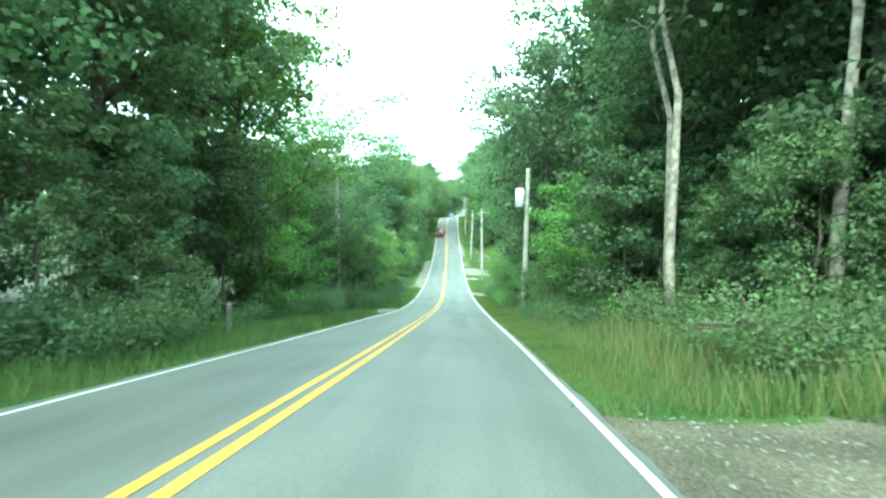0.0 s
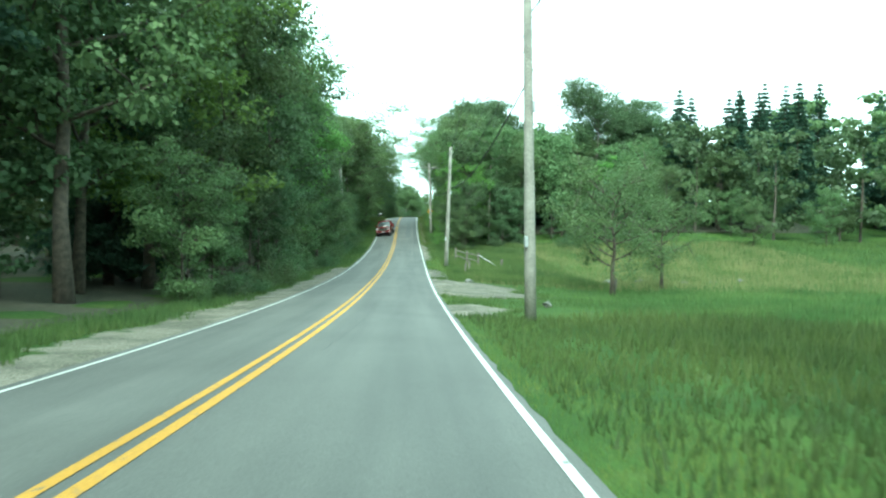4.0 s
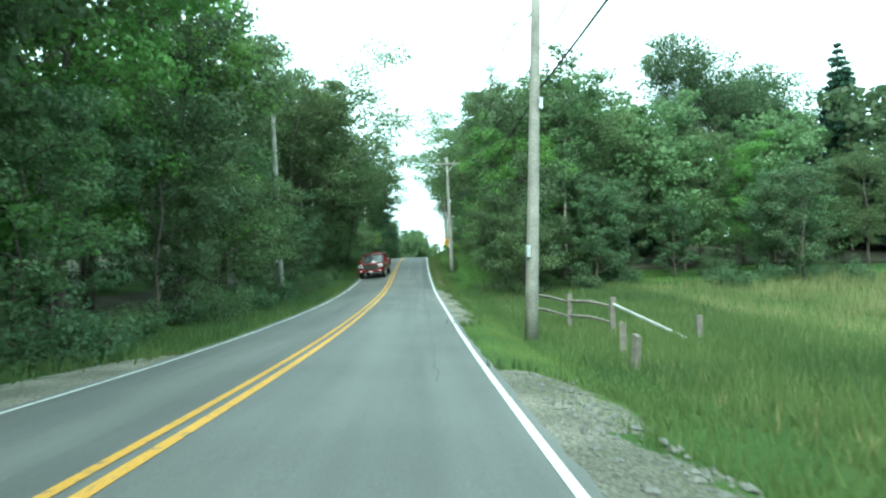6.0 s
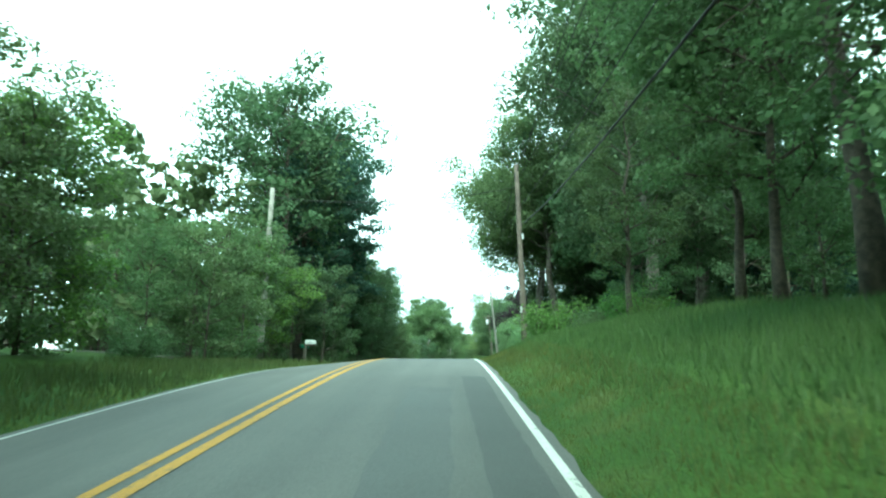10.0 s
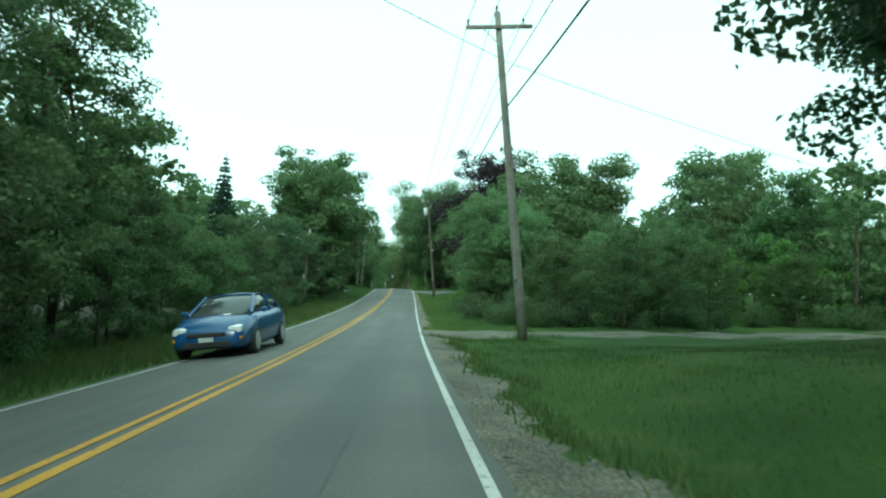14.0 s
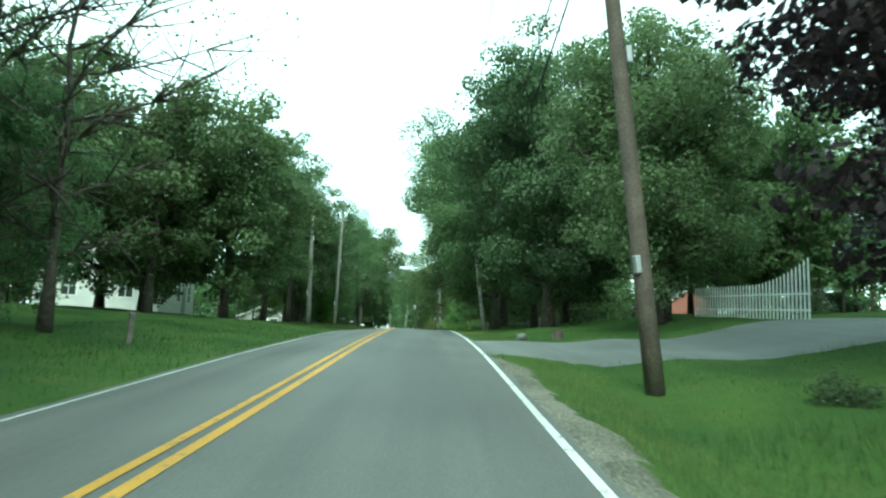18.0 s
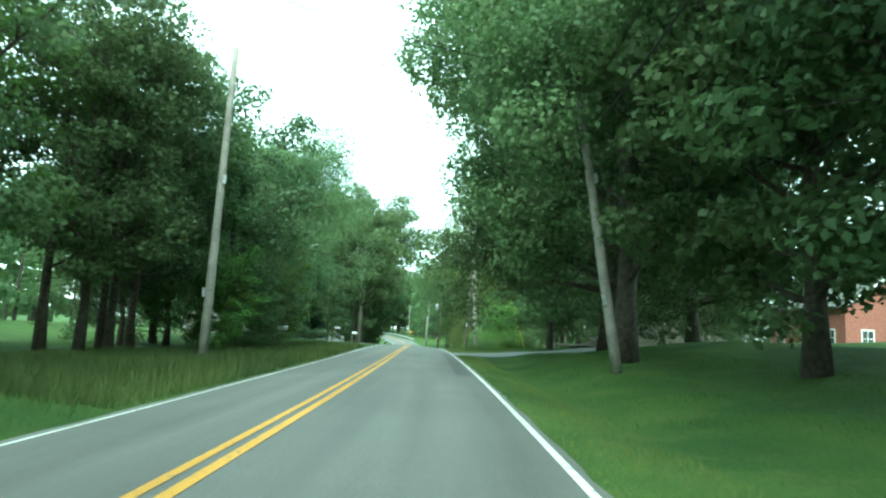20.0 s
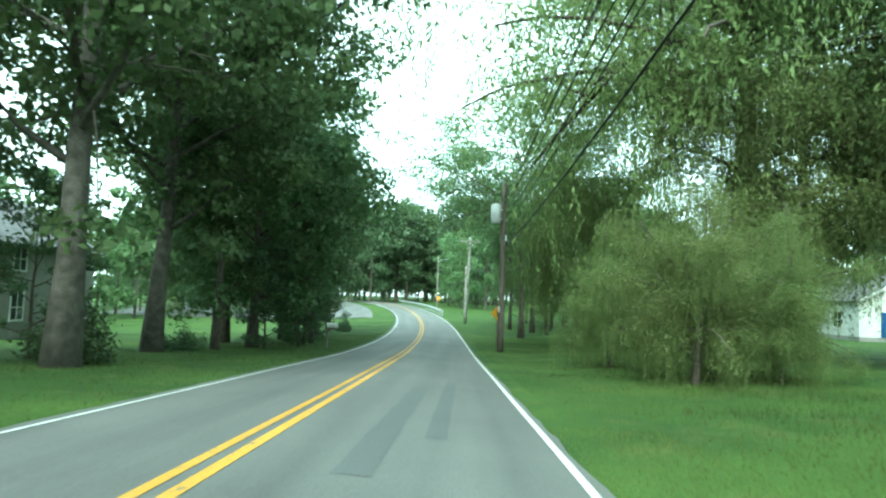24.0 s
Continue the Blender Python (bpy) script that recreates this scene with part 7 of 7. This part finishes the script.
house(456, -24, 0, 8, 10, 5.2, 2.6, "pale two-storey house among trees", wall=M_WALL_SHADED, windows=(("s", -2, 1.2, 0.9, 1.4), ("s", 2, 1.2, 0.9, 1.4), ("s", -2, 3.7, 0.9, 1.3), ("s", 2, 3.7, 0.9, 1.3), ("e", -2, 1.2, 0.9, 1.4), ("e", 2, 1.2, 0.9, 1.4), ("e", -2, 3.7, 0.9, 1.3), ("e", 2, 3.7, 0.9, 1.3)), doors=(("e", 0, 1.0, 2.1, M_BOARD),))
house(482, 41, 0, 9, 12, 3.4, 2.4, "white house with a pale blue door across a lawn", windows=(("w", 3, 1.0, 1.2, 1.4), ("s", 1.5, 1.0, 1.2, 1.4)), doors=(("w", -1.5, 1.0, 2.1, M_BLUE), ("s", -2.2, 1.0, 2.1, M_BLUE)))
house(203, -33, 10, 9, 11, 5.2, 3.0, "pale grey house on a rise behind trees", wall=M_BOARD, windows=(("s", -2.5, 1.2, 0.9, 1.5), ("s", 0, 1.2, 0.9, 1.5), ("s", 2.5, 3.6, 0.9, 1.5), ("s", -2.5, 3.6, 0.9, 1.5), ("e", -3, 1.2, 0.9, 1.5), ("e", 0, 3.6, 0.9, 1.5), ("e", 3, 1.2, 0.9, 1.5)), doors=(("e", 1.5, 1.0, 2.1, M_WHITE),))
house(300, -34, 0, 8, 11, 4.8, 2.6, "pale house behind young trees", wall=M_WALL_SHADED, windows=(("s", -2, 1.2, 0.9, 1.4), ("s", 2, 1.2, 0.9, 1.4), ("e", -3, 1.2, 0.9, 1.4), ("e", 0, 1.2, 0.9, 1.4), ("e", 3, 1.2, 0.9, 1.4)), doors=(("e", 1.5, 1.0, 2.1, M_BOARD),))


# ---- cars ----
def on_road(y, d, turn):
    """A standing place on the road, tilted with its fall and bank."""
    across = (float(road_top(y, d + 0.8)) - float(road_top(y, d - 0.8))) / 1.6
    along = (float(road_top(y + 1.3, d)) - float(road_top(y - 1.3, d))) / 2.6
    return Matrix.Translation((float(road_x(y)) + d, y, float(road_top(y, d)))) @ pose(0, 0, 0, math.degrees(math.atan(along)), -math.degrees(math.atan(across)), 0) @ pose(0, 0, 0, 0, 0, turn)


def loft(stations):
    """A closed skin over mirrored half profiles; each station is (y, [(x, z), ...]) from the bottom middle to the top middle."""
    bm = bmesh.new()
    rings = []
    for y, half in stations:
        full = half + [(-x, z) for x, z in half[::-1] if x > 1e-6]
        rings.append([bm.verts.new((x, y, z)) for x, z in full])
    for r0, r1 in zip(rings, rings[1:]):
        n = len(r0)
        for k in range(n):
            bm.faces.new((r0[k], r0[(k + 1) % n], r1[(k + 1) % n], r1[k]))
    bm.faces.new(rings[0][::-1])
    bm.faces.new(rings[-1])
    bmesh.ops.recalc_face_normals(bm, faces=bm.faces[:])
    return bm


def hull(y, w, z0, z1, shoulder=0.9, crown=0.03):
    h = z1 - z0
    return (y, [(0.0, z0), (w * 0.86, z0), (w * 0.97, z0 + h * 0.14), (w, z0 + h * 0.45), (w * 0.985, z0 + h * 0.72), (w * shoulder, z1 - h * 0.05), (w * shoulder * 0.8, z1), (0.0, z1 + crown)])


def wheel(parent, x, y, r, width):
    s = 1 if x > 0 else -1
    t = part("wheel", tube([(x - s * width, y, r), (x - s * width * 0.9, y, r), (x - s * 0.03, y, r), (x, y, r)], [r * 0.93, r, r, r * 0.9], 20), M_TYRE, parent)
    part("rim", tube([(x - s * 0.05, y, r), (x + s * 0.004, y, r), (x + s * 0.012, y, r)], [r * 0.66, r * 0.66, r * 0.2], 14), M_STEEL, t, "bright alloy rim")


def sedan(y, d, turn):
    ob = thing("car", on_road(y, d, turn), "metallic blue compact car on the far lane", "car")
    part("body", loft([hull(-2.24, 0.66, 0.38, 0.82), hull(-2.12, 0.82, 0.26, 1.0), hull(-1.5, 0.885, 0.2, 1.03), hull(-0.4, 0.9, 0.19, 1.0), hull(0.9, 0.895, 0.19, 0.97), hull(1.5, 0.88, 0.2, 0.90), hull(1.95, 0.83, 0.22, 0.78), hull(2.18, 0.74, 0.26, 0.66), hull(2.26, 0.6, 0.32, 0.54)]), M_BLUE, ob, "metallic blue bodywork", True)
    part("greenhouse", loft([(-2.0, [(0, 0.9), (0.6, 0.9), (0.62, 1.0), (0.5, 1.04), (0, 1.05)]), (-1.35, [(0, 0.9), (0.74, 0.9), (0.68, 1.2), (0.56, 1.33), (0, 1.36)]), (-0.4, [(0, 0.9), (0.77, 0.9), (0.69, 1.25), (0.58, 1.42), (0, 1.445)]), (0.3, [(0, 0.9), (0.77, 0.9), (0.68, 1.25), (0.57, 1.4), (0, 1.43)]), (1.3, [(0, 0.88), (0.74, 0.88), (0.66, 0.94), (0.5, 0.96), (0, 0.98)])]), M_GLASS, ob, "dark glass", True)
    part("roof", loft([(-1.4, [(0, 1.33), (0.55, 1.31), (0.57, 1.335), (0, 1.375)]), (-0.4, [(0, 1.42), (0.6, 1.395), (0.62, 1.415), (0, 1.465)]), (0.35, [(0, 1.40), (0.585, 1.375), (0.605, 1.395), (0, 1.445)])]), M_BLUE, ob, "metallic blue bodywork", True)
    for s in (-1, 1):
        part("pillar", tube([(s * 0.575, 0.33, 1.385), (s * 0.74, 1.22, 0.95)], [0.035, 0.045], 6), M_BLUE, ob)
        part("pillar", tube([(s * 0.62, -0.42, 1.40), (s * 0.79, -0.5, 0.98)], [0.035, 0.04], 6), M_BLUE, ob)
        part("pillar", tube([(s * 0.55, -1.35, 1.34), (s * 0.66, -1.95, 1.02)], [0.05, 0.07], 6), M_BLUE, ob)
        part("headlight", loft([(1.82, [(0, 0.6), (0.16, 0.62), (0.15, 0.76), (0, 0.78)]), (2.17, [(0, 0.56), (0.15, 0.58), (0.13, 0.68), (0, 0.69)])]), M_LENS, ob, "clear headlight").location = (s * 0.6, 0.03, 0)
        part("mirror", boxes((s * 0.95 - 0.08, s * 0.95 + 0.08, 0.78, 0.88, 0.95, 1.07), bevel=0.03), M_BLUE, ob)
        part("indicator", boxes((s * 0.7 - 0.06, s * 0.7 + 0.06, 2.0, 2.2, 0.42, 0.48), bevel=0.01), M_AMBER, ob)
        part("tail_light", boxes((s * 0.62 - 0.12, s * 0.62 + 0.12, -2.26, -2.15, 0.72, 0.88), bevel=0.02), M_RED, ob)
        for y_ in (-1.33, 1.37):
            wheel(ob, s * 0.905, y_, 0.325, 0.2)
    part("grille", boxes((-0.42, 0.42, 2.2, 2.285, 0.50, 0.60), (-0.5, 0.5, 2.12, 2.275, 0.27, 0.40), bevel=0.015), M_PLASTIC, ob, "black grille and intake")
    part("number_plate", boxes((-0.16, 0.16, 2.285, 2.3, 0.40, 0.49)), M_TANK, ob, "blank pale number plate")
    return ob


def pickup(y, d, turn):
    ob = thing("pickup_truck", on_road(y, d, turn), "dark red crew-cab pickup truck on the far lane", "pickup truck")
    part("body", loft([hull(-0.95, 1.0, 0.45, 1.2, 0.94), hull(0.0, 1.01, 0.42, 1.2, 0.94), hull(1.3, 1.01, 0.42, 1.2, 0.94), hull(2.2, 1.0, 0.45, 1.19, 0.92), hull(2.75, 0.97, 0.5, 1.15, 0.92), hull(2.88, 0.9, 0.56, 1.08, 0.92)]), M_RED, ob, "red bodywork", True)
    part("bed", loft([hull(-2.9, 0.98, 0.55, 1.22, 0.97, 0), hull(-2.8, 1.0, 0.5, 1.26, 0.97, 0), hull(-1.0, 1.0, 0.5, 1.26, 0.97, 0)]), M_RED, ob, "red pickup bed", True)
    part("greenhouse", loft([(-1.0, [(0, 1.1), (0.86, 1.1), (0.74, 1.75), (0, 1.8)]), (-0.85, [(0, 1.1), (0.88, 1.1), (0.76, 1.8), (0, 1.84)]), (0.6, [(0, 1.1), (0.88, 1.1), (0.76, 1.8), (0, 1.84)]), (1.5, [(0, 1.1), (0.87, 1.1), (0.8, 1.18), (0, 1.22)])]), M_GLASS, ob, "dark glass", True)
    part("roof", loft([(-1.0, [(0, 1.77), (0.74, 1.75), (0.75, 1.8), (0, 1.85)]), (-0.3, [(0, 1.81), (0.77, 1.79), (0.78, 1.84), (0, 1.89)]), (0.66, [(0, 1.79), (0.76, 1.76), (0.77, 1.81), (0, 1.87)])]), M_RED, ob, "red bodywork", True)
    for s in (-1, 1):
        for a, b in (((s * 0.765, 0.62, 1.78), (s * 0.9, 1.48, 1.17)), ((s * 0.775, -0.1, 1.79), (s * 0.9, -0.1, 1.17)), ((s * 0.75, -0.95, 1.76), (s * 0.88, -0.98, 1.17))):
            part("pillar", tube([a, b], [0.05, 0.055], 6), M_RED, ob)
        lamp = part("headlight", boxes((s * 0.76 - 0.16, s * 0.76 + 0.16, 2.78, 2.92, 0.9, 1.12), bevel=0.03), M_LENS, ob, "bright C-shaped headlight")
        part("trim", boxes((s * 0.76 - 0.09, s * 0.76 + 0.09, 2.92, 2.93, 0.96, 1.06)), M_PLASTIC, lamp)
        part("mirror", boxes((s * 1.1 - 0.1, s * 1.1 + 0.1, 1.1, 1.2, 1.2, 1.42), bevel=0.03), M_RED, ob)
        part("tow_hook", boxes((s * 0.5 - 0.05, s * 0.5 + 0.05, 2.9, 2.99, 0.55, 0.6), bevel=0.01), M_CHROME, ob)
        part("fog_light", boxes((s * 0.74 - 0.1, s * 0.74 + 0.1, 2.9, 2.98, 0.6, 0.68), bevel=0.02), M_LENS, ob)
        part("tail_light", boxes((s * 0.93 - 0.06, s * 0.93 + 0.06, -2.93, -2.8, 0.85, 1.2), bevel=0.015), M_RED, ob)
        for y_ in (-1.75, 1.9):
            wheel(ob, s * 1.0, y_, 0.41, 0.27)
        for y_ in (0.25, -0.6):
            part("door_handle", boxes((s * 1.01 - 0.02, s * 1.01 + 0.02, y_ - 0.1, y_ + 0.1, 1.0, 1.04), bevel=0.006), M_CHROME, ob)
    grille = part("grille", boxes((-0.58, 0.58, 2.8, 2.93, 0.74, 1.1), bevel=0.03), M_PLASTIC, ob, "dark grille")
    for z in (0.82, 0.92, 1.02):
        part("bar", boxes((-0.54, 0.54, 2.93, 2.945, z - 0.015, z + 0.015)), M_CHROME, grille)
    part("grille_surround", boxes((-0.62, 0.62, 2.8, 2.95, 1.1, 1.15), bevel=0.012), M_RED, ob)
    part("bumper", boxes((-0.99, 0.99, 2.78, 2.97, 0.5, 0.72), bevel=0.04), M_RED, ob, "red painted front bumper")
    part("rear_bumper", boxes((-0.95, 0.95, -3.02, -2.88, 0.5, 0.68), bevel=0.03), M_CHROME, ob)
    part("number_plate", boxes((-0.16, 0.16, 2.97, 2.985, 0.53, 0.62)), M_TANK, ob, "blank pale number plate")
    return ob


sedan(257.2, -1.85, 174)
pickup(163.2, -1.38, 176)
